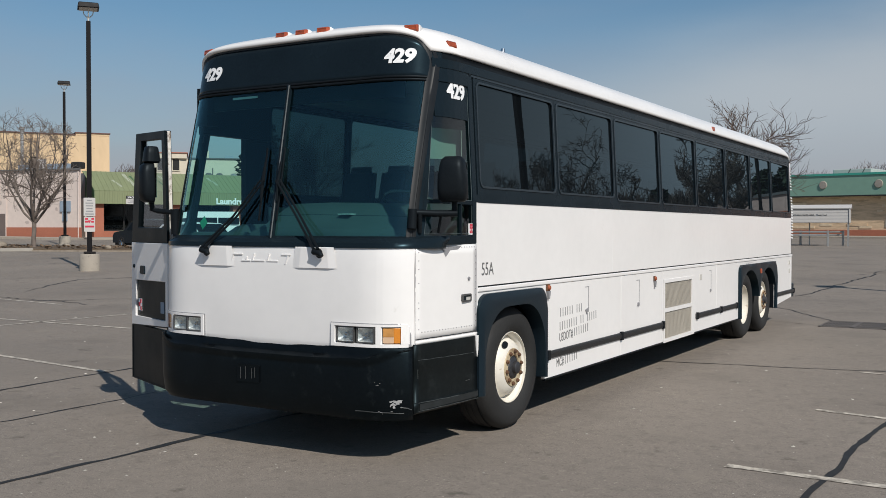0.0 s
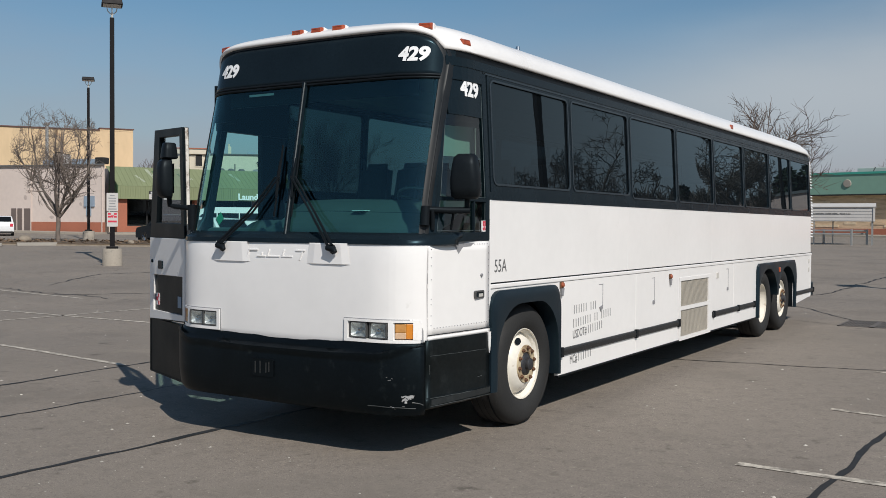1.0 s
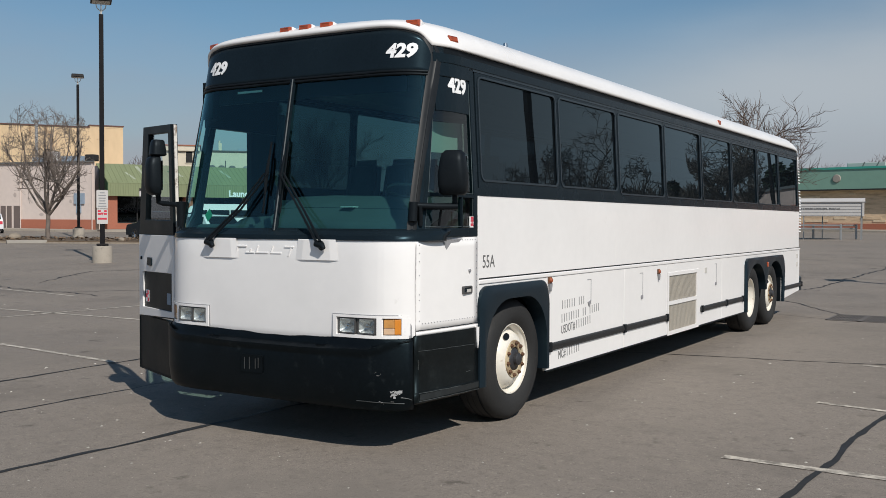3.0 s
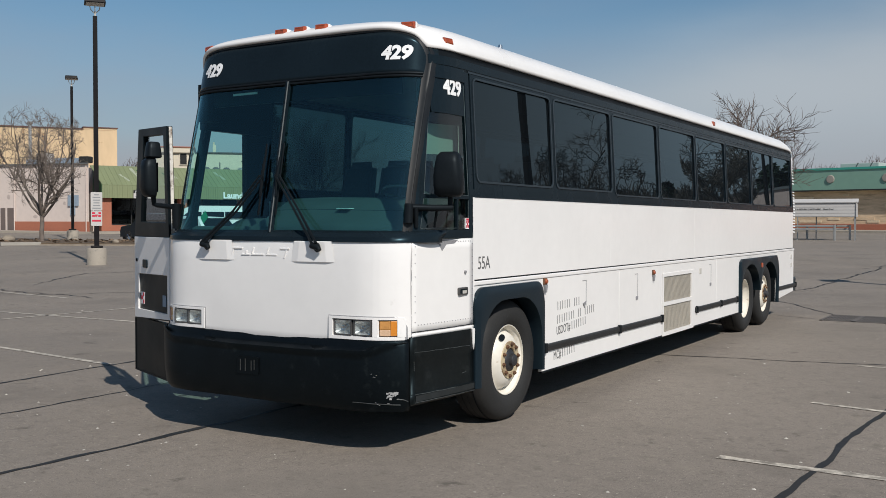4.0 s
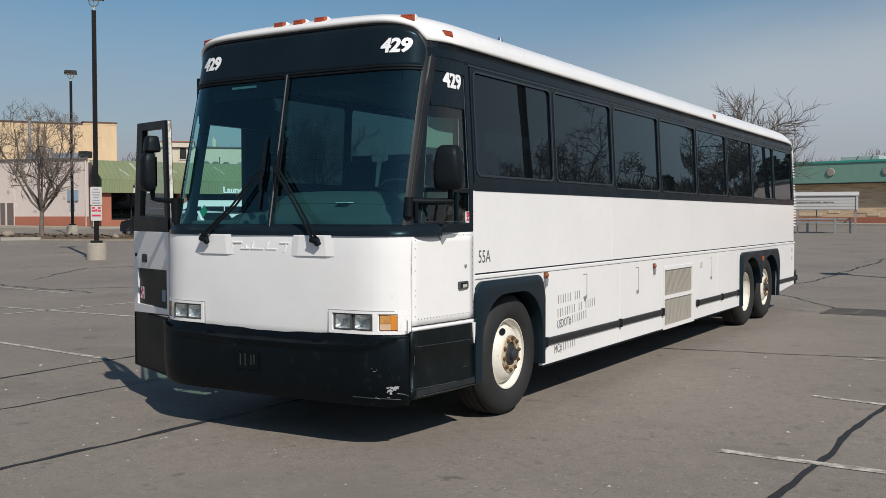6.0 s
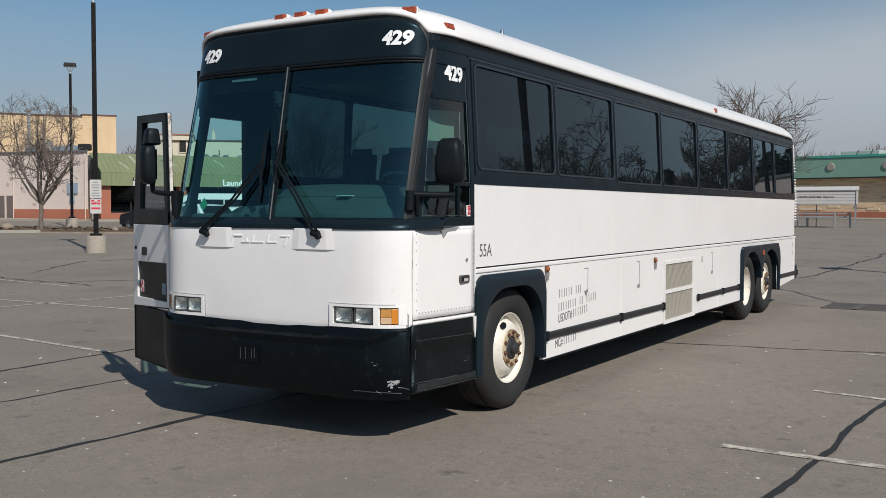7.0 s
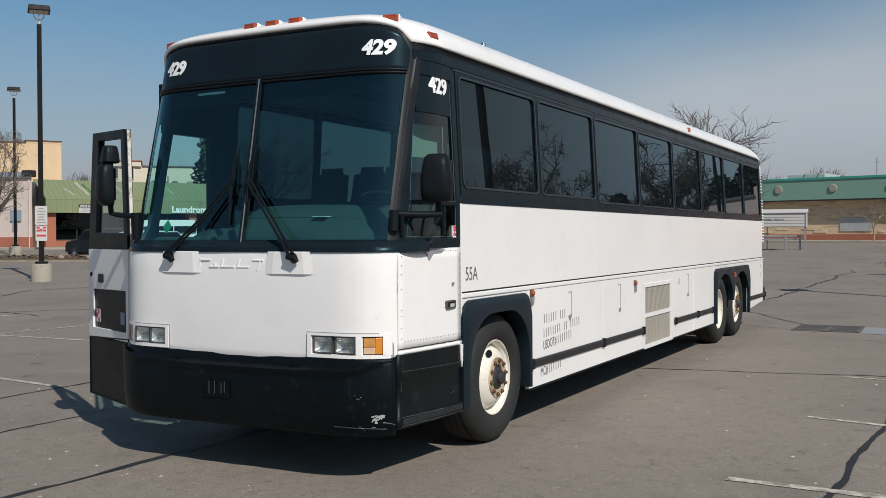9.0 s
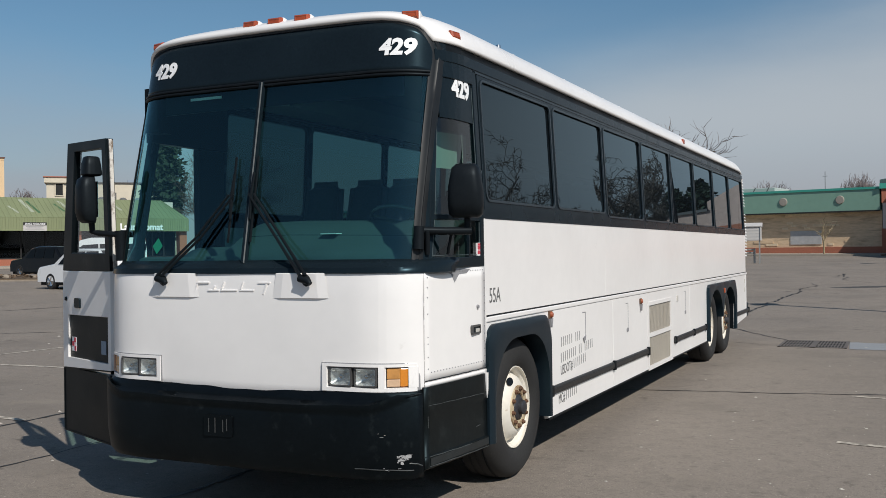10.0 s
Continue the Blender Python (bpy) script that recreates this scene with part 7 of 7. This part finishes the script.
def tall_store():
    b = thing("tall_building", "tall cream yellow building with a dark roof edge", "building", (-92.7, 18.4, 0.0), 57.0)
    L = 44.9
    bm = bmesh.new()
    box(bm, 0, L, 0, 18, 0, 10.04)
    part("wall", bm, YELLOW, b)
    bm = bmesh.new()
    box(bm, L - 2.9, L, -0.02, 18, 10.04, 10.22)
    part("parapet", bm, YELLOW, b)
    bm = bmesh.new()
    box(bm, 0, L - 2.9, -0.1, 18, 10.04, 10.13)
    box(bm, L - 2.95, L + 0.08, -0.1, 18, 10.22, 10.31)
    part("roof_edge", bm, material("dark_red_coping", (0.12, 0.06, 0.05), 0.8), b)
    stain = material("rust_stain", (0.36, 0.23, 0.13), 0.9, vary=0.3, fine=5, dark=(0.5, 0.4, 0.25), spots=0.6)
    for x0, x1, z0, z1 in ((38.15, 38.5, 9.2, 10.04), (38.5, 38.85, 8.5, 9.6), (38.75, 39.0, 7.7, 8.9), (36.9, 37.1, 8.9, 10.04)):
        bm = bmesh.new()
        prism(bm, [(x0, z1), (x0 + 0.05, lerp(z0, z1, 0.4)), (lerp(x0, x1, 0.5), z0), (x1 - 0.04, lerp(z0, z1, 0.3)), (x1, z1)], "y", -0.012, 0.0)
        part("stain", bm, stain, b, "rusty stain below the roof edge")
    for x0, z0, n in ((39.8, 8.9, 3), (42.6, 9.0, 5), (41.0, 8.2, 4)):
        bm = bmesh.new()
        for k in range(n):
            box(bm, x0 + 0.22 * k, x0 + 0.22 * k + 0.16, -0.01, 0.0, z0 - 0.03 * k, z0 - 0.03 * k + 0.035)
        part("crack", bm, stain, b)


def cream_block():
    b = thing("cream_building", "cream rendered building behind the shops", "building", (-78.2, 69.9, 0.0), 44.6)
    bm = bmesh.new()
    box(bm, 0, 13.5, 0, 14, 0, 9.3)
    part("wall", bm, CREAM, b)
    bm = bmesh.new()
    box(bm, 4.1, 13.7, -0.15, 14, 9.3, 9.42)
    part("roof_edge", bm, ROOFING, b)
    bm = bmesh.new()
    box(bm, -0.2, 4.0, -0.3, 6, 9.3, 9.85)
    part("parapet", bm, CREAM, b)
    bm = bmesh.new()
    box(bm, -0.3, 4.1, -0.4, 6, 9.85, 9.95)
    part("parapet_coping", bm, REDBRICK, b)
    bm = bmesh.new()
    box(bm, 6.0, 6.35, 1.0, 1.4, 9.4, 10.3)
    tube(bm, [(6.1, 1.2, 10.3), (6.1, 1.2, 10.6)], 0.1, 8)
    part("chimney", bm, CREAM, b)
    bm = bmesh.new()
    box(bm, 8.1, 9.0, 0.8, 1.8, 9.4, 9.72)
    part("roof_unit", bm, BLUEGREY, b)
    for x in (0.9, 2.5):
        bm = bmesh.new()
        box(bm, x, x + 0.7, -0.05, 0.0, 8.0, 9.2)
        w = part("window", bm, DARKIN, b)
        bm = bmesh.new()
        ring_frame(bm, [(x - 0.08, 7.92), (x + 0.78, 7.92), (x + 0.78, 9.28), (x - 0.08, 9.28)], [(x, 8.0), (x + 0.7, 8.0), (x + 0.7, 9.2), (x, 9.2)], "y", -0.09, 0.0)
        part("frame", bm, CREAM, w)


def green_store():
    """Long brick store with a green fascia and round lights."""
    b = thing("brick_store", "long tan brick store with a green fascia", "building", (-54.88, 90.95, 0.0), -12.0)
    L = 57.2
    bm = bmesh.new()
    box(bm, 0, L, 0, 30, -0.5, 4.5)
    part("wall", bm, TANBRICK, b)
    bm = bmesh.new()
    box(bm, 0, L, -0.12, 0, -0.5, 1.62)
    part("brick_base", bm, REDBRICK, b)
    bm = bmesh.new()
    box(bm, 0, L, -0.75, 30, 4.45, 6.1)
    fa = part("fascia", bm, FASCIA, b, "flat green fascia")
    bm = bmesh.new()
    box(bm, -0.1, L, -0.82, 30.1, 6.1, 6.28)
    part("fascia_edge", bm, FASCIA_EDGE, fa)
    bm = bmesh.new()
    box(bm, 0, L, -0.78, -0.7, 4.36, 4.47)
    part("fascia_trim", bm, DARKIN, fa)
    k = 54.8
    while k > 2:
        bm = bmesh.new()
        lathe(bm, [(0.0, 0.10), (0.3, 0.09), (0.34, 0.04), (0.34, 0.0)], 20, pose(k - 0.55, -0.75, 5.35) @ Matrix.Rotation(radians(-90), 4, "Z"))
        part("round_medallion", bm, KERB, fa, "pale round medallion", smooth=40)
        k -= 4.47
    # rough brick courses and a painted-over patch
    rr = random.Random(31)
    bm = bmesh.new()
    box(bm, 50.1, 52.6, -0.05, 0.0, 1.85, 2.95)
    part("painted_patch", bm, material("pale_blue_grey_paint", (0.40, 0.40, 0.40), 0.8, vary=0.15, fine=4), b, "pale blue-grey painted-over patch")
    for k in range(90):
        x, z = rr.uniform(20, L - 2), rr.choice([1.75 + 0.22 * j for j in range(12)])
        w = rr.uniform(0.4, 2.2)
        bm = bmesh.new()
        box(bm, x, min(L, x + w), -0.025 - 0.02 * rr.random(), 0.0, z, z + 0.19)
        part("brick_course", bm, TANBRICK if rr.random() < 0.5 else TANPALE, b)
    bm = bmesh.new()
    box(bm, 43.9, 47.2, 5, 9, 6.2, 6.95)
    part("roof_unit", bm, material("pale_grey_metal", (0.4, 0.43, 0.41), 0.6), b, bevel=0.06)
    for x in (45.2, 46.4):
        bm = bmesh.new()
        tube(bm, [(x, 4.6, 6.2), (x + 0.4, 4.6, 6.95)], 0.05, 5)
        part("roof_pipe", bm, ROOFING, b)
    bm = bmesh.new()
    tube(bm, [(51.5, 5.0, 6.2), (51.5, 5.0, 8.1)], 0.03, 5)
    tube(bm, [(51.3, 5.0, 7.7), (51.7, 5.0, 7.7)], 0.02, 4)
    part("roof_mast", bm, ROOFING, b)
    # the taller wing at its end, turned towards the lot
    wgt = thing("store_wing", "beige and red brick store wing", "building", (1.12, 78.3, 0.0), 0.0)
    bm = bmesh.new()
    box(bm, 0, 6.0, 0, 18, -0.5, 6.1)
    part("wall", bm, STUCCO, wgt)
    bm = bmesh.new()
    box(bm, -0.06, 6.0, -0.06, 0, -0.5, 3.0)
    box(bm, -0.06, 0, 0, 18, -0.5, 3.0)
    box(bm, -0.06, 6.0, -0.06, 0, 5.0, 6.1)
    part("brick_band", bm, REDBRICK, wgt)
    bm = bmesh.new()
    box(bm, -0.2, 6.1, -0.2, 18, 6.1, 6.5)
    part("roof_edge", bm, FASCIA_EDGE, wgt)
    PINKBRICK = material("dusty_pink_brick", (0.52, 0.37, 0.32), 0.9, vary=0.2, fine=6)
    lw = thing("low_store", "long dusty pink brick store across the lot", "building", (7.0, 66.3, 0.9), 20.0)
    bm = bmesh.new()
    box(bm, 3.0, 26, 0, 18, -1.5, 4.5)
    prism(bm, [(0, -1.5), (3.0, -1.5), (3.0, 5.2), (0, 6.2)], "y", 0, 18)
    part("wall", bm, PINKBRICK, lw)
    bm = bmesh.new()
    box(bm, 0, 26, -0.08, 0, 2.9, 3.3)
    box(bm, 0, 26, -0.08, 0, -1.5, 1.0)
    part("brick_band", bm, REDBRICK, lw)
    bm = bmesh.new()
    box(bm, 3.0, 26.1, -0.15, 18, 4.5, 4.7)
    part("roof_edge", bm, ROOFING, lw)


TANPALE = material("pale_tan_brick", (0.66, 0.53, 0.37), 0.9, vary=0.2, fine=6)
white_store()
awning_shops()
tall_store()
cream_block()
green_store()


def strip(name, label, p0, p1, width, h, mat, cat):
    """A raised strip that follows the ground along a straight line, on its left side."""
    n = 24
    bm = bmesh.new()
    d = Vector((p1[0] - p0[0], p1[1] - p0[1])).normalized()
    nx, ny = -d.y, d.x
    rows = []
    for i in range(n + 1):
        x, y = lerp(p0[0], p1[0], i / n), lerp(p0[1], p1[1], i / n)
        x2, y2 = x + nx * width, y + ny * width
        z, z2 = ground_z(x, y), ground_z(x2, y2)
        rows.append([(x, y, z - 0.05), (x, y, z + h), (x2, y2, z2 + h), (x2, y2, z2 - 0.05)])
    sheet(bm, rows)
    bm.faces.new([bm.verts.new(p) for p in rows[0]])
    bm.faces.new([bm.verts.new(p) for p in rows[-1]])
    ob = part(name, bm, mat, None)
    return tagged(ob, label, cat, kind="structure")


strip("pavement_1", "pale concrete walk along the store wall", (-95, 32.0), (-55.5, 41.0), 2.2, 0.13, CONCRETE, "pavement")
strip("pavement_2", "pale concrete walk below the awning", (-54.6, 42.6), (-47.0, 57.5), 2.6, 0.13, CONCRETE, "pavement")
strip("pavement_3", "pale concrete walk along the brick store", (-55.5, 87.4), (1.0, 75.4), 3.6, 0.14, CONCRETE, "pavement")
strip("kerb_island_soil", "planting island of dry soil and leaves", (-52, 19.5), (-30.5, 33.5), 4.6, 0.12, SOIL, "planting island")
strip("kerb_1", "low earth-stained kerb round the planting island", (-52.05, 19.4), (-30.4, 33.4), 0.16, 0.075, KERB_TAN, "kerb")
for p0, p1 in (((-42.4, 23.1), (-40.95, 24.5)), ((-41.0, 25.4), (-40.3, 27.1)), ((-43.5, 22.0), (-42.6, 22.9))):
    mx, my = 0.5 * (p0[0] + p1[0]), 0.5 * (p0[1] + p1[1])
    ws = thing("wheel_stop", "weathered concrete wheel stop on the asphalt", "wheel stop", (mx, my, ground_z(mx, my) + 0.03), math.degrees(math.atan2(p1[1] - p0[1], p1[0] - p0[0])), group="wheel stops")
    bm = bmesh.new()
    prism(bm, [(-0.1, -0.03), (0.1, -0.03), (0.075, 0.15), (-0.075, 0.15)], "x", -0.98, 0.98)
    part("block", bm, KERB, ws, bevel=0.02)


rr = random.Random(5)
for x, y, size in ((-44.3, 28.1, 0.36), (-38.2, 30.2, 0.22), (-36.9, 30.8, 0.18)):
    st = thing("boulder", "weathered rounded boulder on the planting island", "stone", (x, y, ground_z(x, y) + 0.08), rr.uniform(0, 360), group="boulders")
    bm = bmesh.new()
    bmesh.ops.create_icosphere(bm, subdivisions=2, radius=size)
    for v in bm.verts:
        v.co *= rr.uniform(0.85, 1.1)
        v.co.z = v.co.z * 0.65 + size * 0.35
    part("stone", bm, KERB_TAN, st, smooth=50)
bm = bmesh.new()
for k in range(900):
    f, w = rr.random(), rr.uniform(0.1, 4.4)
    x, y = lerp(-52, -30.5, f) - 0.545 * w, lerp(19.5, 33.5, f) + 0.838 * w
    z, q, a = ground_z(x, y) + 0.13, rr.uniform(0.06, 0.2), rr.uniform(0, 6)
    bm.faces.new([bm.verts.new((x + q * math.cos(a + b), y + q * math.sin(a + b), z + rr.uniform(0, 0.12))) for b in (0, 2.0, 4.1)])
tagged(part("leaf_litter", bm, material("dry_brown_leaves", (0.19, 0.125, 0.075), 0.95, vary=0.4, fine=2), None), "dry brown leaf litter on the planting island", "leaves", kind="stuff")


# ---- cart shelter ----
def cart_shelter():
    c = thing("cart_corral", "white cart corral roof sign on grey steel posts", "cart corral", (-5.49, 58.5, 0.508), 6)
    c.matrix_world = c.matrix_world @ Matrix.Scale(1.115, 4)
    bm = bmesh.new()
    box(bm, -6.0, 0, -0.05, 0.05, 1.42, 2.22)
    sg = part("sign_panel", bm, SIGN_WHITE, c, "white ribbed sign panel with lettering")
    bm = bmesh.new()
    sheet(bm, [[(-6.1, -0.12, 2.20), (0.12, -0.12, 2.20)], [(-6.1, 0.5, 2.40), (0.12, 0.5, 2.40)], [(-6.1, 1.15, 2.20), (0.12, 1.15, 2.20)]])
    part("roof", bm, SIGN_WHITE, c, thick=0.04)
    bm = bmesh.new()
    for k in range(5):
        box(bm, -6.0, 0, -0.062, -0.05, 1.45 + k * 0.17, 1.462 + k * 0.17)
    part("groove", bm, GREYBAR, sg)
    bm = bmesh.new()
    ring_frame(bm, [(-0.1, 1.42), (1.1, 1.42), (1.1, 2.25), (-0.1, 2.25)], [(-0.02, 1.5), (1.02, 1.5), (1.02, 2.17), (-0.02, 2.17)], "x", 0.0, 0.06)
    part("end_frame", bm, SIGN_WHITE, c)
    bm = bmesh.new()
    box(bm, -6.0, 0, 1.0, 1.08, 1.42, 2.22)
    part("back_panel", bm, SIGN_WHITE, c)
    fm = Matrix(((1, 0, 0, 0), (0, 0, -1, 0), (0, 1, 0, 0), (0, 0, 0, 1)))
    letters("sign_text", "Please... PICK UP & RETURN CARTS HERE... Thank You!", 0.115, Matrix.Translation((-3.9, -0.066, 1.80)) @ fm, DARKTEXT, sg, 0.003, bold=0.003, squeeze=1.02)
    for x, y in ((-5.9, 0), (-3.0, 0), (-0.05, 0), (-5.9, 1.05), (-0.05, 1.05), (-2.1, 1.05)):
        bm = bmesh.new()
        box(bm, x - 0.03, x + 0.03, y - 0.03, y + 0.03, -0.3, 1.45)
        part("post", bm, STEEL, c)
    for y, zz, x0, x1 in ((-0.35, 0.86, -7.0, -1.0), (-0.35, 0.68, -7.0, -1.0), (1.35, 0.86, -7.0, -0.3), (1.35, 0.68, -7.0, -0.3)):
        bm = bmesh.new()
        box(bm, x0, x1, y - 0.05, y + 0.05, zz, zz + 0.10)
        part("rail", bm, STEEL, c, bevel=0.02)
    for x, y in ((-1.05, -0.35), (-3.9, -0.35), (-6.8, -0.35), (-0.35, 1.35), (-2.6, 1.35), (-5.4, 1.35)):
        bm = bmesh.new()
        box(bm, x - 0.06, x + 0.06, y - 0.06, y + 0.06, -0.4, 0.98)
        part("barrier_post", bm, STEEL, c, bevel=0.02)


cart_shelter()


# ---- vehicles ----
CARGLASS = material("dark_car_glass", (0.008, 0.010, 0.012), 0.05, ior=1.12)


def car(name, label, x, y, turn, paint, profile, glass_z, width, wheels, wr=0.34):
    """A parked car; profile runs from the nose over the roof to the tail, x ahead to the rear."""
    c = thing(name, label, "car", (x, y, ground_z(x, y)), turn)
    hw = width / 2
    bm = bmesh.new()
    cols = []
    for s in (-1, -0.93, 0, 0.93, 1):
        col = []
        for px, pz in profile:
            k = 1.0 if pz < glass_z else 1 - 0.16 * (pz - glass_z) / 0.6
            edge = 0.04 if abs(s) == 1 else 0.0
            col.append((px, s * hw * k, pz - edge))
        cols.append(col)
    sheet(bm, cols)
    for col in (cols[0], cols[-1]):
        bm.faces.new([bm.verts.new(p) for p in col])
    bmesh.ops.remove_doubles(bm, verts=bm.verts, dist=0.001)
    body = part("body", bm, paint, c, smooth=40)
    # side glass
    up = [p for p in profile if p[1] > glass_z + 0.25]
    xa, xb, zt = min(p[0] for p in up), max(p[0] for p in up), max(p[1] for p in up)
    for s in (-1, 1):
        for k in range(3):
            x0, x1 = lerp(xa - 0.35, xb + 0.1, k / 3) + 0.04, lerp(xa - 0.35, xb + 0.1, (k + 1) / 3) - 0.04
            bm = bmesh.new()
            drop = 0.12 if zt < 1.8 else 0.40
            t0 = zt - drop if k else zt - drop - 0.06
            q = [(x0, glass_z + 0.03), (x1, glass_z + 0.03), (x1, zt - drop), (x0 + (0.45 if k == 0 else 0.0), t0)]
            bm.faces.new([bm.verts.new((px, s * (hw * (1 - 0.16 * (pz - glass_z) / 0.6) + 0.008), pz)) for px, pz in q])
            part("side_glass", bm, CARGLASS, body, out=(0, s, 0))
    # screens at both ends
    roof_pts = [i for i, p in enumerate(profile) if p[1] > glass_z + 0.25]
    for name, (i, j), d in (("windscreen", (roof_pts[0] - 1, roof_pts[0]), -1), ("rear_glass", (roof_pts[-1] + 1, roof_pts[-1]), 1)):
        (ax, az), (bx, bz) = profile[i], profile[j]
        bm = bmesh.new()
        q = []
        for f, w in ((0.1, 0.8), (0.92, 0.74)):
            px, pz = lerp(ax, bx, f), lerp(az, bz, f)
            q.append([(px + d * 0.015, sy * hw * w, pz + 0.015) for sy in (-1, 1)])
        bm.faces.new([bm.verts.new(p) for p in (q[0][0], q[0][1], q[1][1], q[1][0])])
        part(name, bm, CARGLASS, body, out=(d, 0, 0.5))
    for wx in wheels:
        for s in (-1, 1):
            M = pose(wx, s * (hw - 0.10), wr, 0, 0, 90 * s)
            bm = bmesh.new()
            lathe(bm, [(wr * 0.62, 0.10), (wr * 0.9, 0.11), (wr, 0.06), (wr, -0.1), (wr * 0.6, -0.1)], 24, M)
            w = part("wheel", bm, TYRE, c, smooth=40)
            bm = bmesh.new()
            lathe(bm, [(0.0, 0.09), (wr * 0.2, 0.10), (wr * 0.55, 0.08), (wr * 0.63, 0.10)], 20, M)
            for k in range(5):
                a = 2 * math.pi * k / 5
                tube(bm, [M @ Vector((0.10, 0, 0)), M @ Vector((0.10, wr * 0.6 * math.cos(a), wr * 0.6 * math.sin(a)))], 0.03, 4)
            part("rim", bm, CHROME, w)
    bm = bmesh.new()
    nose = min(p[0] for p in profile)
    for s in (-1, 1):
        box(bm, nose + 0.03, nose + 0.25, s * hw * 0.72 - 0.2, s * hw * 0.72 + 0.2, 0.62, 0.78)
    part("headlamp", bm, CLEAR, body)
    tail = max(p[0] for p in profile)
    for s in (-1, 1):
        bm = bmesh.new()
        box(bm, tail - 0.12, tail + 0.012, s * hw * 0.8 - 0.12, s * hw * 0.8 + 0.12, 0.75, 1.0)
        part("tail_lamp", bm, RED, body)
    bm = bmesh.new()
    box(bm, nose + 0.1, tail - 0.1, -hw + 0.1, hw - 0.1, 0.18, 0.4)
    part("underbody", bm, DARKIN, c)
    return c


SUV = [(-2.3, 0.35), (-2.32, 0.7), (-2.2, 0.92), (-1.2, 1.05), (-0.55, 1.55), (0.2, 1.66), (1.6, 1.60), (2.15, 1.1), (2.25, 0.7), (2.2, 0.35)]
VAN = [(-2.7, 0.4), (-2.72, 0.85), (-2.5, 1.05), (-1.85, 1.25), (-1.25, 1.95), (-0.6, 2.1), (2.6, 2.1), (2.7, 1.3), (2.68, 0.4)]
CARWHITE = material("white_car_paint", (0.72, 0.72, 0.72), 0.3, vary=0.02, coat=0.5)
CARBLACK = material("black_car_paint", (0.005, 0.006, 0.008), 0.14, vary=0.1, coat=0.0, ior=1.25)
car("parked_suv", "black sport utility car parked by the planting island", -39.1, 33.9, -10, CARBLACK, SUV, 1.0, 1.85, (-1.4, 1.4))
car("parked_suv", "white sport utility car parked on the lot", -27.5, 25.2, -10, CARWHITE, SUV, 1.0, 1.85, (-1.4, 1.4))
hatch = car("parked_hatchback", "white hatchback parked beyond the planting island", -57.4, 35.5, -34, CARWHITE, SUV, 1.0, 1.85, (-1.4, 1.4))
hatch.matrix_world = hatch.matrix_world @ Matrix.Scale(0.8, 4)
car("parked_van", "white passenger van parked in front of the shops", -43.4, 42.0, 47, CARWHITE, VAN, 1.25, 2.0, (-1.75, 1.75), 0.37)
